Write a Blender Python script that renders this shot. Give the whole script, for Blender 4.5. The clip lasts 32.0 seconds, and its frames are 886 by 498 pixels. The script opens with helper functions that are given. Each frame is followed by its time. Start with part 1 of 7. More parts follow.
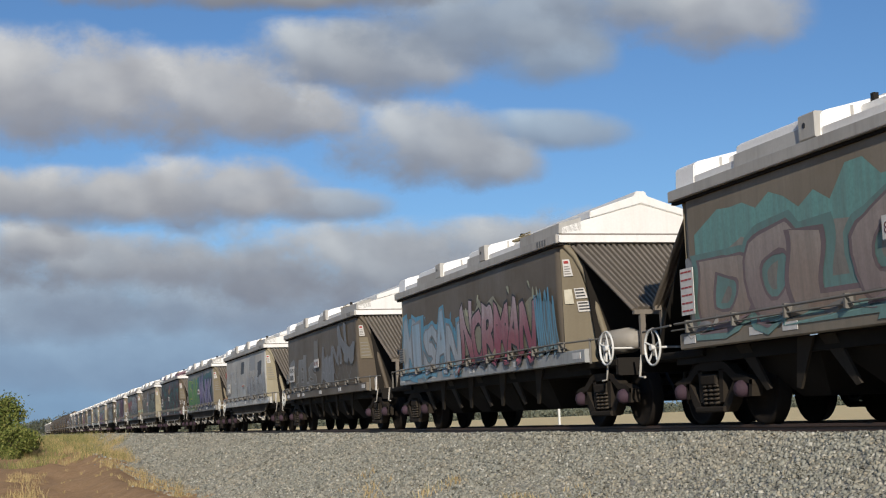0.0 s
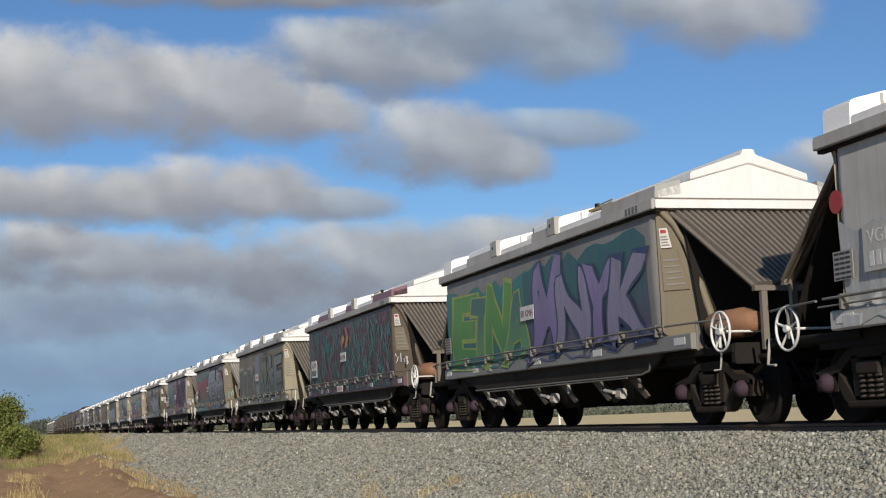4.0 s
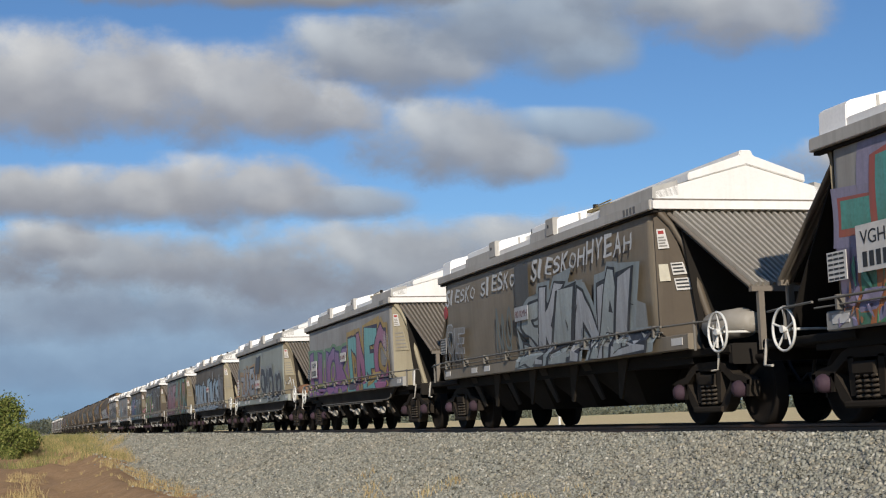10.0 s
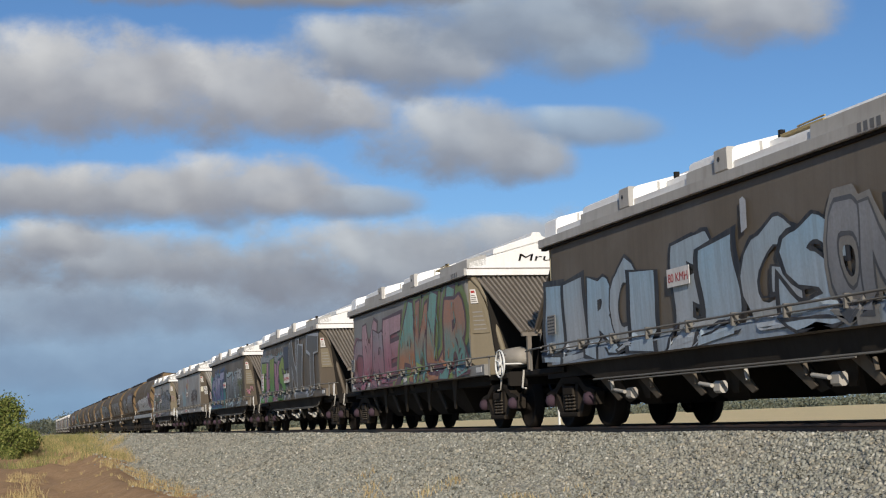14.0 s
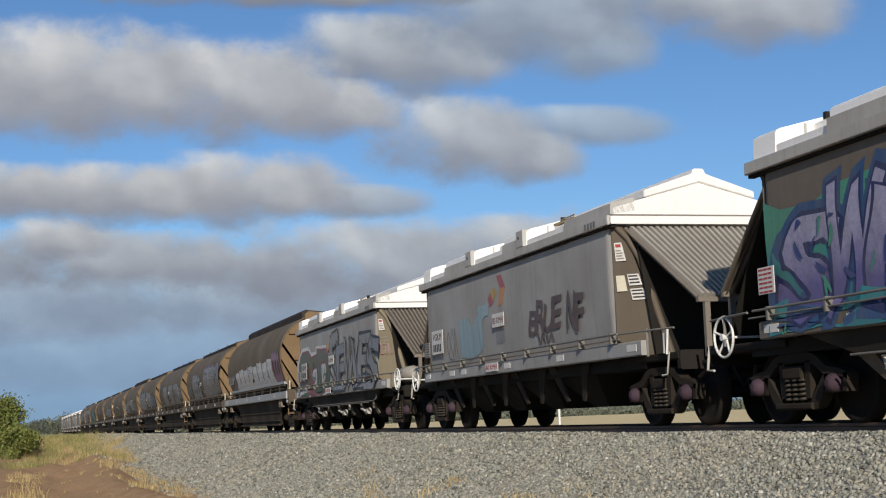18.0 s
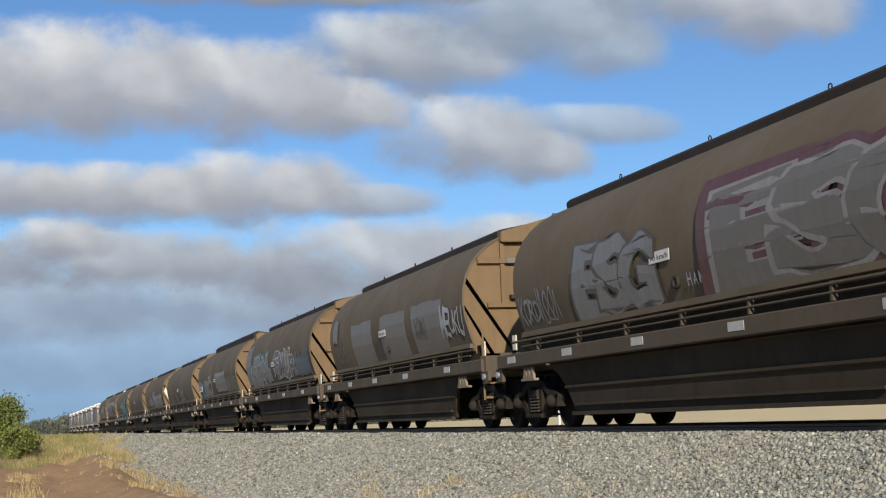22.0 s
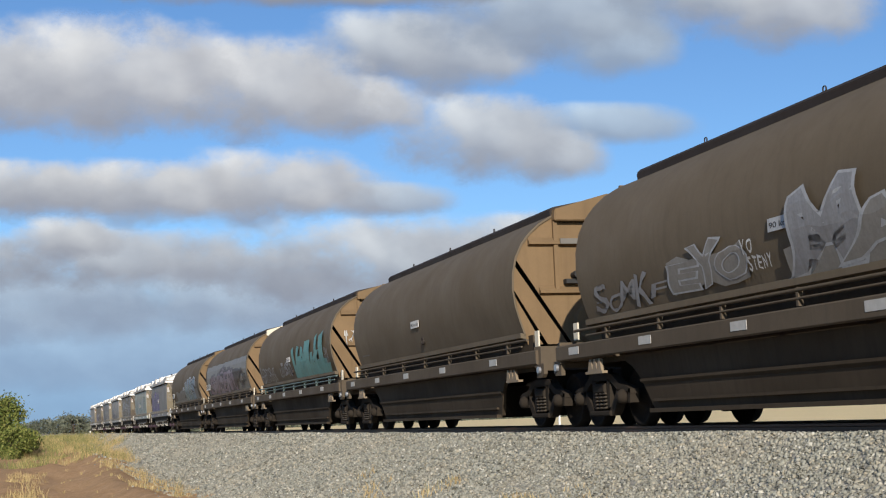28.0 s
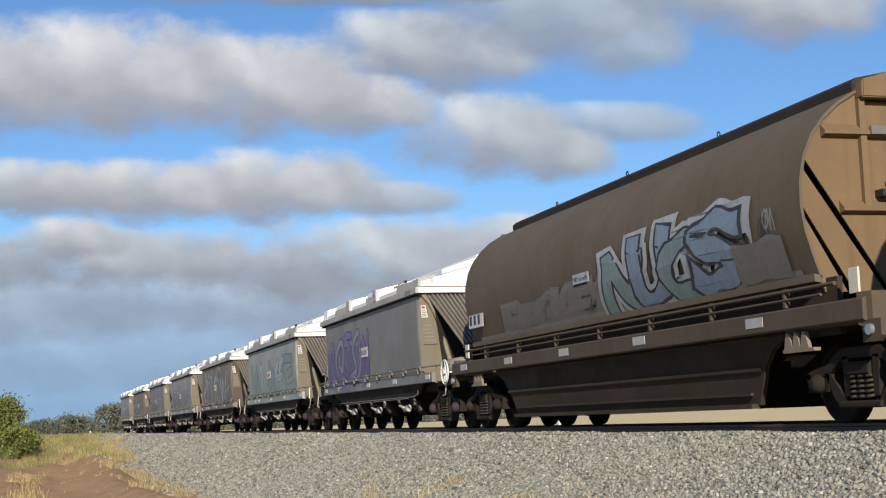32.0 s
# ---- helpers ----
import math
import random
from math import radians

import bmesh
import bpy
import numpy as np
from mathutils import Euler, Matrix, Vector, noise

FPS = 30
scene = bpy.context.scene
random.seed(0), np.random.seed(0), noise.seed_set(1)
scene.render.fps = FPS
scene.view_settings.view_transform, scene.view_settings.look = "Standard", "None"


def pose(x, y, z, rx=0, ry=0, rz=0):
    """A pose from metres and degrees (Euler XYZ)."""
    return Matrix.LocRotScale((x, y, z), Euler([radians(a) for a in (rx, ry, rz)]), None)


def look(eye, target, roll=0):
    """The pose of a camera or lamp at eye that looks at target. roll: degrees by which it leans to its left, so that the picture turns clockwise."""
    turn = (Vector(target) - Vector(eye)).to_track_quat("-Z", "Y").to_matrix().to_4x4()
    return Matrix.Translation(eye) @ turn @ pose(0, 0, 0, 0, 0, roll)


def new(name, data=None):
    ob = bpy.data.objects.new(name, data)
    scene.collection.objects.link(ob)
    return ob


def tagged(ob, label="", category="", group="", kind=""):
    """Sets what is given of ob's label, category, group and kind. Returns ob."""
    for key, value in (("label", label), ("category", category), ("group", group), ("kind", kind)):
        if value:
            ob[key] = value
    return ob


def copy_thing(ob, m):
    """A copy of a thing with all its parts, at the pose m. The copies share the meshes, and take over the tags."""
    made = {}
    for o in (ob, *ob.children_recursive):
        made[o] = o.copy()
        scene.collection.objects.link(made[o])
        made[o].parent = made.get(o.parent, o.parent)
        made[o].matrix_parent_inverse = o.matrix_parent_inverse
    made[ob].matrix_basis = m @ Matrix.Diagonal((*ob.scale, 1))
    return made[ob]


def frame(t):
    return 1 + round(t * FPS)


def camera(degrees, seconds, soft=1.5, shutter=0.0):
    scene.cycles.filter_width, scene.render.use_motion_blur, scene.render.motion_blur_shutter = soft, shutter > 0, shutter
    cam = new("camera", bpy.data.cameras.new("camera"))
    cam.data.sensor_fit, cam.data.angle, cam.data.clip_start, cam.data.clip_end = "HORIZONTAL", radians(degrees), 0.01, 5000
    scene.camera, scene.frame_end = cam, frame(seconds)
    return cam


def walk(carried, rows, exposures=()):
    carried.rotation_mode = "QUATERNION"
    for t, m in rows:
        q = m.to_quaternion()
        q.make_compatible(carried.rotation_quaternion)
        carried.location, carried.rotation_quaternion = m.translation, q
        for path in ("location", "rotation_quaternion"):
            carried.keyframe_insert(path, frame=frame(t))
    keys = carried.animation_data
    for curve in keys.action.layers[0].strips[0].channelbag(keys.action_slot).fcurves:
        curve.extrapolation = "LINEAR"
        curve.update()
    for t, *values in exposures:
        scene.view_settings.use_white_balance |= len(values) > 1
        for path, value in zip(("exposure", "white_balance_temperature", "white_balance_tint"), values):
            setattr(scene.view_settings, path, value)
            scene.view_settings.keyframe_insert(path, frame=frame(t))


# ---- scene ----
cam = camera(34.45, 32.0, soft=1.15)
EYE = Vector((0.0, -9.85, 0.217))
YAW, TILT, ROLL = radians(16.596), radians(6.777), -2.12
AIM = EYE + Vector((-math.cos(YAW) * math.cos(TILT), math.sin(YAW) * math.cos(TILT), math.sin(TILT))) * 50
EXPOSURES = ((0, 0.0), (14, 0.03), (19, 0.08), (21, 0.22), (24, 0.33), (32, 0.35))
walk(cam, [(0, look(EYE, AIM, ROLL)), (32, look(EYE, AIM, ROLL))], EXPOSURES)

# ---- light ----
SUN_EL, SUN_AZ = radians(22), radians(-15)   # the low sun stands along the track, on the camera's side
TO_SUN = Vector((math.cos(SUN_EL) * math.cos(SUN_AZ), math.cos(SUN_EL) * math.sin(SUN_AZ), math.sin(SUN_EL)))
world = bpy.data.worlds.new("sky")
scene.world = world
world.use_nodes = True
wn = world.node_tree.nodes
sky = wn.new("ShaderNodeTexSky")
sky.sky_type, sky.sun_disc = "NISHITA", False
sky.sun_elevation, sky.sun_rotation = SUN_EL, radians(105)
sky.altitude, sky.air_density, sky.dust_density, sky.ozone_density = 300, 1.0, 0.1, 6.5
world.node_tree.links.new(sky.outputs[0], wn["Background"].inputs[0])
wn["Background"].inputs[1].default_value = 0.094
sun = new("sun", bpy.data.lights.new("sun", "SUN"))
sun.data.energy, sun.data.angle, sun.data.color = 4.3, radians(0.53), (1.0, 0.92, 0.81)
sun.matrix_world = look(TO_SUN * 100, (0, 0, 0))


# ---- materials ----
def nodes_of(name):
    m = bpy.data.materials.new(name)
    m.use_nodes = True
    nt = m.node_tree
    return m, nt, nt.nodes, nt.links, nt.nodes["Principled BSDF"]


def ramp(nt, src, stops):
    r = nt.nodes.new("ShaderNodeValToRGB")
    els = r.color_ramp.elements
    while len(els) < len(stops):
        els.new(0.5)
    for e, (p, c) in zip(els, stops):
        e.position = p
        e.color = (*c, 1) if len(c) == 3 else c
    nt.links.new(src, r.inputs[0])
    return r.outputs[0]


def noise_of(nt, scale, detail=4, rough=0.55, stretch=(1, 1, 1), coords="Object", per_object=True):
    co = nt.nodes.new("ShaderNodeTexCoord")
    mp = nt.nodes.new("ShaderNodeMapping")
    mp.inputs["Scale"].default_value = stretch
    nt.links.new(co.outputs[coords], mp.inputs[0])
    n = nt.nodes.new("ShaderNodeTexNoise")
    n.noise_dimensions = "4D"
    n.inputs["Scale"].default_value, n.inputs["Detail"].default_value, n.inputs["Roughness"].default_value = scale, detail, rough
    nt.links.new(mp.outputs[0], n.inputs["Vector"])
    if per_object:
        oi = nt.nodes.new("ShaderNodeObjectInfo")
        mul = nt.nodes.new("ShaderNodeMath")
        mul.operation = "MULTIPLY"
        mul.inputs[1].default_value = 37.0
        nt.links.new(oi.outputs["Random"], mul.inputs[0])
        nt.links.new(mul.outputs[0], n.inputs["W"])
    return n.outputs["Fac"]


def mixc(nt, fac, a, b, mode="MIX"):
    m = nt.nodes.new("ShaderNodeMix")
    m.data_type, m.blend_type = "RGBA", mode
    for sock, v in ((m.inputs[0], fac), (m.inputs[6], a), (m.inputs[7], b)):
        if isinstance(v, (int, float)):
            sock.default_value = v
        elif isinstance(v, tuple):
            sock.default_value = (*v, 1)
        else:
            nt.links.new(v, sock)
    return m.outputs[2]


def bump(nt, bsdf, h, strength=0.3, dist=0.01):
    b = nt.nodes.new("ShaderNodeBump")
    b.inputs["Strength"].default_value, b.inputs["Distance"].default_value = strength, dist
    nt.links.new(h, b.inputs["Height"])
    nt.links.new(b.outputs[0], bsdf.inputs["Normal"])


def paint(name, col, dirt=(0.10, 0.075, 0.05), amount=0.5, rough=0.6, metal=0.0, streak=True, spec=0.35):
    """Weathered paint: broad blotches, rain streaks down the sheet and fine grain."""
    m, nt, n, l, b = nodes_of(name)
    big = noise_of(nt, 0.7, 5, 0.6)
    fine = noise_of(nt, 26, 3, 0.6)
    c = mixc(nt, ramp(nt, big, ((0.35, (0, 0, 0)), (0.75, (amount,) * 3))), col, dirt)
    if streak:
        st = noise_of(nt, 1.0, 4, 0.65, (7.0, 7.0, 0.35))
        c = mixc(nt, ramp(nt, st, ((0.48, (0, 0, 0)), (0.78, (amount * 0.9,) * 3))), c, dirt)
    c = mixc(nt, ramp(nt, fine, ((0.4, (0, 0, 0)), (0.8, (0.35,) * 3))), c, tuple(0.72 * x for x in col))
    l.new(c, b.inputs["Base Color"])
    l.new(ramp(nt, big, ((0.3, (rough - 0.1,) * 3), (0.8, (min(1, rough + 0.2),) * 3))), b.inputs["Roughness"])
    b.inputs["Metallic"].default_value = metal
    b.inputs["Specular IOR Level"].default_value = spec
    bump(nt, b, fine, 0.12, 0.004)
    return m


def plain(name, col, rough=0.5, metal=0.0):
    m, nt, n, l, b = nodes_of(name)
    c = mixc(nt, ramp(nt, noise_of(nt, 9, 4), ((0.35, (0, 0, 0)), (0.8, (0.6,) * 3))), col, tuple(0.6 * x for x in col))
    l.new(c, b.inputs["Base Color"])
    b.inputs["Roughness"].default_value, b.inputs["Metallic"].default_value = rough, metal
    return m


ROOF_WHITE = paint("roof_white", (0.82, 0.80, 0.76), (0.5, 0.43, 0.33), 0.28, 0.5)
FASCIA = paint("fascia_grey", (0.47, 0.45, 0.41), (0.17, 0.15, 0.125), 0.45, 0.65)
LID = paint("lid_white", (0.90, 0.885, 0.85), (0.6, 0.55, 0.47), 0.15, 0.45, streak=False)
HOOD = paint("hood_sheet", (0.20, 0.17, 0.135), (0.12, 0.10, 0.08), 0.6, 0.55)
HOOD_PALE = paint("pale_hood_sheet", (0.36, 0.33, 0.28), (0.22, 0.19, 0.15), 0.5, 0.55)
END_BROWN = paint("end_panel_brown", (0.115, 0.09, 0.062), (0.07, 0.055, 0.04), 0.5, 0.6)
END_TAN = paint("end_panel_paint", (0.21, 0.175, 0.115), (0.15, 0.12, 0.08), 0.5, 0.6)
END_PALE = paint("end_panel_cream", (0.36, 0.315, 0.215), (0.17, 0.135, 0.085), 0.6, 0.6)
# the next four are near-black: underbody shade is put in with the grime
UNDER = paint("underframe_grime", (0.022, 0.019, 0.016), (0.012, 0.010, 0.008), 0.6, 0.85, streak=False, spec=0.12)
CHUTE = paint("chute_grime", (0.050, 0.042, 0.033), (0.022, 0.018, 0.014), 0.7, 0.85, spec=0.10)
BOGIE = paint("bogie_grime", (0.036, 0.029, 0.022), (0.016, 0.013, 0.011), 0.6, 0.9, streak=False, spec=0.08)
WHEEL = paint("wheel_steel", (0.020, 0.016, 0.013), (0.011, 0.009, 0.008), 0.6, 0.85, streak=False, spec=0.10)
SPRING = paint("spring_steel", (0.085, 0.068, 0.050), (0.035, 0.028, 0.022), 0.6, 0.7, streak=False, spec=0.2)
PINK = paint("bearing_cap", (0.068, 0.042, 0.056), (0.030, 0.022, 0.023), 0.7, 0.75, streak=False, spec=0.15)
WHITE = plain("white_enamel", (0.74, 0.73, 0.68), 0.5)
WORN_WHITE = paint("worn_white", (0.50, 0.47, 0.41), (0.16, 0.13, 0.1), 0.8, 0.7, streak=False)
SIGN = plain("sign_white", (0.66, 0.63, 0.58), 0.55)
REFLECTOR = plain("reflector_grey", (0.46, 0.44, 0.40), 0.5)
SIGN_CREAM = plain("sign_cream", (0.60, 0.55, 0.42), 0.55)
RED = plain("sign_red", (0.38, 0.04, 0.035), 0.55)
INK = plain("sign_black", (0.03, 0.03, 0.03), 0.6)
GREYBAR = plain("sign_grey", (0.25, 0.23, 0.2), 0.6)
RUST = paint("tank_rust", (0.30, 0.15, 0.08), (0.12, 0.08, 0.05), 0.6, 0.7, streak=False)
TANK = paint("tank_grey", (0.36, 0.33, 0.28), (0.16, 0.13, 0.1), 0.5, 0.6, streak=False)
PIPE = paint("pipe_grey", (0.17, 0.16, 0.14), (0.1, 0.08, 0.06), 0.5, 0.6, streak=False)
YELLOW = plain("hinge_yellow", (0.42, 0.32, 0.14), 0.6)
ROPE = plain("black_hose", (0.02, 0.02, 0.02), 0.7)
GALV = plain("galvanised", (0.42, 0.43, 0.45), 0.4, 0.6)
B_SHELL = paint("brown_shell", (0.150, 0.118, 0.078), (0.092, 0.072, 0.049), 0.6, 0.72, spec=0.2)
B_END = paint("tan_end", (0.215, 0.142, 0.074), (0.115, 0.078, 0.044), 0.6, 0.7, spec=0.15)
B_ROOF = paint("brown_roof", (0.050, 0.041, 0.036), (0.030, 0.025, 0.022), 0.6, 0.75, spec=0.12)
# darker than the shell: shade below the sill is put into this brown
B_LOW_SHADED = paint("brown_lower", (0.066, 0.050, 0.034), (0.034, 0.026, 0.018), 0.7, 0.8, spec=0.10)
B_SILL = paint("brown_sill", (0.110, 0.085, 0.058), (0.07, 0.056, 0.042), 0.6, 0.75, spec=0.15)
HANGER = paint("hanger_grey", (0.15, 0.125, 0.095), (0.05, 0.04, 0.03), 0.6, 0.75, spec=0.12)
PAD = paint("jacking_pad_tan", (0.26, 0.20, 0.13), (0.12, 0.09, 0.06), 0.5, 0.7)
CREAM = paint("cream_patch", (0.70, 0.64, 0.50), (0.45, 0.36, 0.24), 0.4, 0.6)
BODY = {
    "brown": paint("body_brown", (0.158, 0.130, 0.097), (0.088, 0.072, 0.053), 0.6),
    "olive": paint("body_olive", (0.245, 0.205, 0.150), (0.13, 0.107, 0.077), 0.6),
    "grey": paint("body_grey", (0.35, 0.335, 0.31), (0.14, 0.125, 0.105), 0.45),
    "mid": paint("body_mid_grey", (0.25, 0.24, 0.22), (0.11, 0.1, 0.085), 0.45),
    "pale": paint("body_pale_grey", (0.56, 0.545, 0.50), (0.2, 0.18, 0.15), 0.5),
    "mint": paint("body_mint_grey", (0.36, 0.38, 0.335), (0.17, 0.17, 0.14), 0.45),
}


# ---- mesh helpers ----
FLAT = {"graffiti", "graffiti_shape", "shine", "halo", "outline", "fill", "paint_patch", "graffiti_tag"}


class Build:
    """Gathers boxes, prisms, tubes and lathes into one mesh."""

    def __init__(self):
        self.v, self.f, self.smooth = [], [], []

    def add(self, verts, faces, smooth=False):
        o = len(self.v)
        self.v += [tuple(p) for p in verts]
        self.f += [tuple(i + o for i in f) for f in faces]
        self.smooth += [smooth] * len(faces)
        return self

    def box(self, x0, x1, y0, y1, z0, z1, ch=0.0):
        if ch <= 0:
            v = [(x, y, z) for z in (z0, z1) for y in (y0, y1) for x in (x0, x1)]
            return self.add(v, [(0, 2, 3, 1), (4, 5, 7, 6), (0, 1, 5, 4), (2, 6, 7, 3), (0, 4, 6, 2), (1, 3, 7, 5)])
        pts = [(y0 + ch, z0), (y1 - ch, z0), (y1, z0 + ch), (y1, z1 - ch), (y1 - ch, z1), (y0 + ch, z1), (y0, z1 - ch), (y0, z0 + ch)]
        return self.prism([(x0, y, z) for y, z in pts], (x1 - x0, 0, 0))

    def prism(self, poly, d):
        n = len(poly)
        top = [(p[0] + d[0], p[1] + d[1], p[2] + d[2]) for p in poly]
        faces = [tuple(range(n))[::-1], tuple(range(n, 2 * n))]
        faces += [(i, (i + 1) % n, n + (i + 1) % n, n + i) for i in range(n)]
        return self.add(list(poly) + top, faces)

    def slab(self, quad, t):
        """A plate of thickness t on the polygon quad, along its normal."""
        a, b, c = (Vector(q) for q in quad[:3])
        n = (b - a).cross(c - a).normalized() * t
        return self.prism([tuple(q) for q in quad], tuple(n))

    def tube(self, pts, r, n=8, smooth=True):
        pts = [Vector(p) for p in pts]
        rings = []
        for i, p in enumerate(pts):
            d = (pts[min(i + 1, len(pts) - 1)] - pts[max(i - 1, 0)]).normalized()
            a = d.orthogonal().normalized() if abs(d.z) > 0.99 else d.cross(Vector((0, 0, 1))).normalized()
            b = d.cross(a)
            rings.append([p + (a * math.cos(k * math.tau / n) + b * math.sin(k * math.tau / n)) * r for k in range(n)])
        verts = [q for ring in rings for q in ring]
        faces = [(i * n + k, i * n + (k + 1) % n, (i + 1) * n + (k + 1) % n, (i + 1) * n + k) for i in range(len(pts) - 1) for k in range(n)]
        self.add(verts, faces, smooth)
        self.add(rings[0], [tuple(range(n))[::-1]])
        return self.add(rings[-1], [tuple(range(n))])

    def lathe(self, profile, c, axis, n=24, smooth=True):
        """profile: (along the axis, radius)."""
        c = Vector(c)
        d = Vector(axis).normalized()
        a = d.orthogonal().normalized()
        b = d.cross(a)
        verts = [c + d * s + (a * math.cos(k * math.tau / n) + b * math.sin(k * math.tau / n)) * r for s, r in profile for k in range(n)]
        faces = [(i * n + k, i * n + (k + 1) % n, (i + 1) * n + (k + 1) % n, (i + 1) * n + k) for i in range(len(profile) - 1) for k in range(n)]
        self.add(verts, faces, smooth)
        m = len(profile)
        return self.add(verts[:n], [tuple(range(n))[::-1]]).add(verts[(m - 1) * n:], [tuple(range(n))])

    def ring(self, c, r, t, axis, n=28):
        c, d = Vector(c), Vector(axis).normalized()
        a = d.orthogonal().normalized()
        b = d.cross(a)
        verts, m = [], 6
        for k in range(n):
            o = a * math.cos(k * math.tau / n) + b * math.sin(k * math.tau / n)
            verts += [c + o * (r + t * math.cos(j * math.tau / m)) + d * t * math.sin(j * math.tau / m) for j in range(m)]
        return self.add(verts, [(k * m + j, ((k + 1) % n) * m + j, ((k + 1) % n) * m + (j + 1) % m, k * m + (j + 1) % m) for k in range(n) for j in range(m)], True)

    def mesh(self, name, mat, bevel=0.0):
        me = bpy.data.meshes.new(name)
        me.from_pydata(self.v, [], self.f)
        me.polygons.foreach_set("use_smooth", self.smooth)
        me.update()
        for m in (mat if isinstance(mat, (list, tuple)) else (mat,)):
            me.materials.append(m)
        if name in FLAT:
            return me
        bm = bmesh.new()
        bm.from_mesh(me)
        bmesh.ops.recalc_face_normals(bm, faces=bm.faces)
        if bevel:
            bmesh.ops.remove_doubles(bm, verts=bm.verts, dist=1e-5)
            es = [e for e in bm.edges if len(e.link_faces) == 2 and e.calc_face_angle(0) > 0.6]
            bmesh.ops.bevel(bm, geom=es, offset=bevel, segments=2, affect="EDGES", clamp_overlap=True)
        bm.to_mesh(me)
        bm.free()
        return me


def part(name, b, mat, parent, label="", bevel=0.0):
    ob = new(name, b.mesh(name, mat, bevel) if isinstance(b, Build) else b)
    ob.parent = parent
    return tagged(ob, label)


def thing(name, label, category, group="", kind=""):
    return tagged(new(name), label, category, group, kind)


# ---- letter shapes for the sprayed words, made once ----
FATS = ((0.010, 0.036, 0.09), (0.025, 0.055, 0.11), (0.038, 0.070, 0.13), (0.05, 0.082, 0.145))


def letter_shapes(chars):
    """Letters of the built-in font, fattened, cut into level strips so that they can follow a curved sheet."""
    src = {}
    for ch in chars:
        for f in (0.0,) + tuple(q for row in FATS for q in row):
            cu = bpy.data.curves.new("lettering", "FONT")
            cu.body, cu.size, cu.offset, cu.resolution_u, cu.fill_mode = ch, 1.0, f, 4, "FRONT"
            src[ch, f] = new("lettering_source", cu)
    dg = bpy.context.evaluated_depsgraph_get()
    out, box = {}, {}
    for (ch, f), ob in src.items():
        me = bpy.data.meshes.new_from_object(ob.evaluated_get(dg))
        if f == 0.0:
            xs, ys = [v.co.x for v in me.vertices], [v.co.y for v in me.vertices]
            box[ch] = (min(xs), max(max(xs) - min(xs), 0.25), min(ys), max(ys) - min(ys))
        bm = bmesh.new()
        bm.from_mesh(me)
        x0, w, y0, h = box[ch]
        for k in range(-1, 11):
            bmesh.ops.bisect_plane(bm, geom=bm.verts[:] + bm.edges[:] + bm.faces[:], plane_co=(0, y0 + h * k / 9, 0), plane_no=(0, 1, 0))
        bm.verts.index_update()
        out[ch, f] = ([((v.co.x - x0) / w, (v.co.y - y0) / h) for v in bm.verts], [tuple(v.index for v in q.verts) for q in bm.faces])
        bm.free()
        bpy.data.meshes.remove(me)
    for ob in src.values():
        bpy.data.objects.remove(ob)
    return out


LETTERS = letter_shapes("ABCDEGHIKLMNOPRSTUVWYZF")

# ---- the bed of the line ----
MID_Y, SPREAD = 0.19, 1.155     # middle of the track, and the breadth of wagons and gauge


def ground_z(x, y):
    """Height of the earth: a flat plain, a little higher up the line, a low bank of spoil by the toe of the ballast."""
    base = -1.5 + 0.42 * min(1.0, max(0.0, (-x - 42) / 60)) + 0.55 * min(1.0, max(0.0, (-x - 88) / 60)) * (-9 < y < 0)
    if y > 4.5:
        return -1.25 + 0.15 * math.sin(x * 0.011) + min(0.9, (y - 4.5) * 0.003)
    if y < -5.2 and -150 < x < 20:
        n = noise.noise(Vector((x * 0.16, y * 0.5, 0.3))) * 0.20 + noise.noise(Vector((x * 0.5, y * 1.0, 2.0))) * 0.20
        ridge = 0.40 * math.exp(-((y + 6.9 + 0.5 * math.sin(x * 0.12)) / 0.75) ** 2) * (1 if -90 < x < -24 else 0.4)
        base += n + ridge
    return base


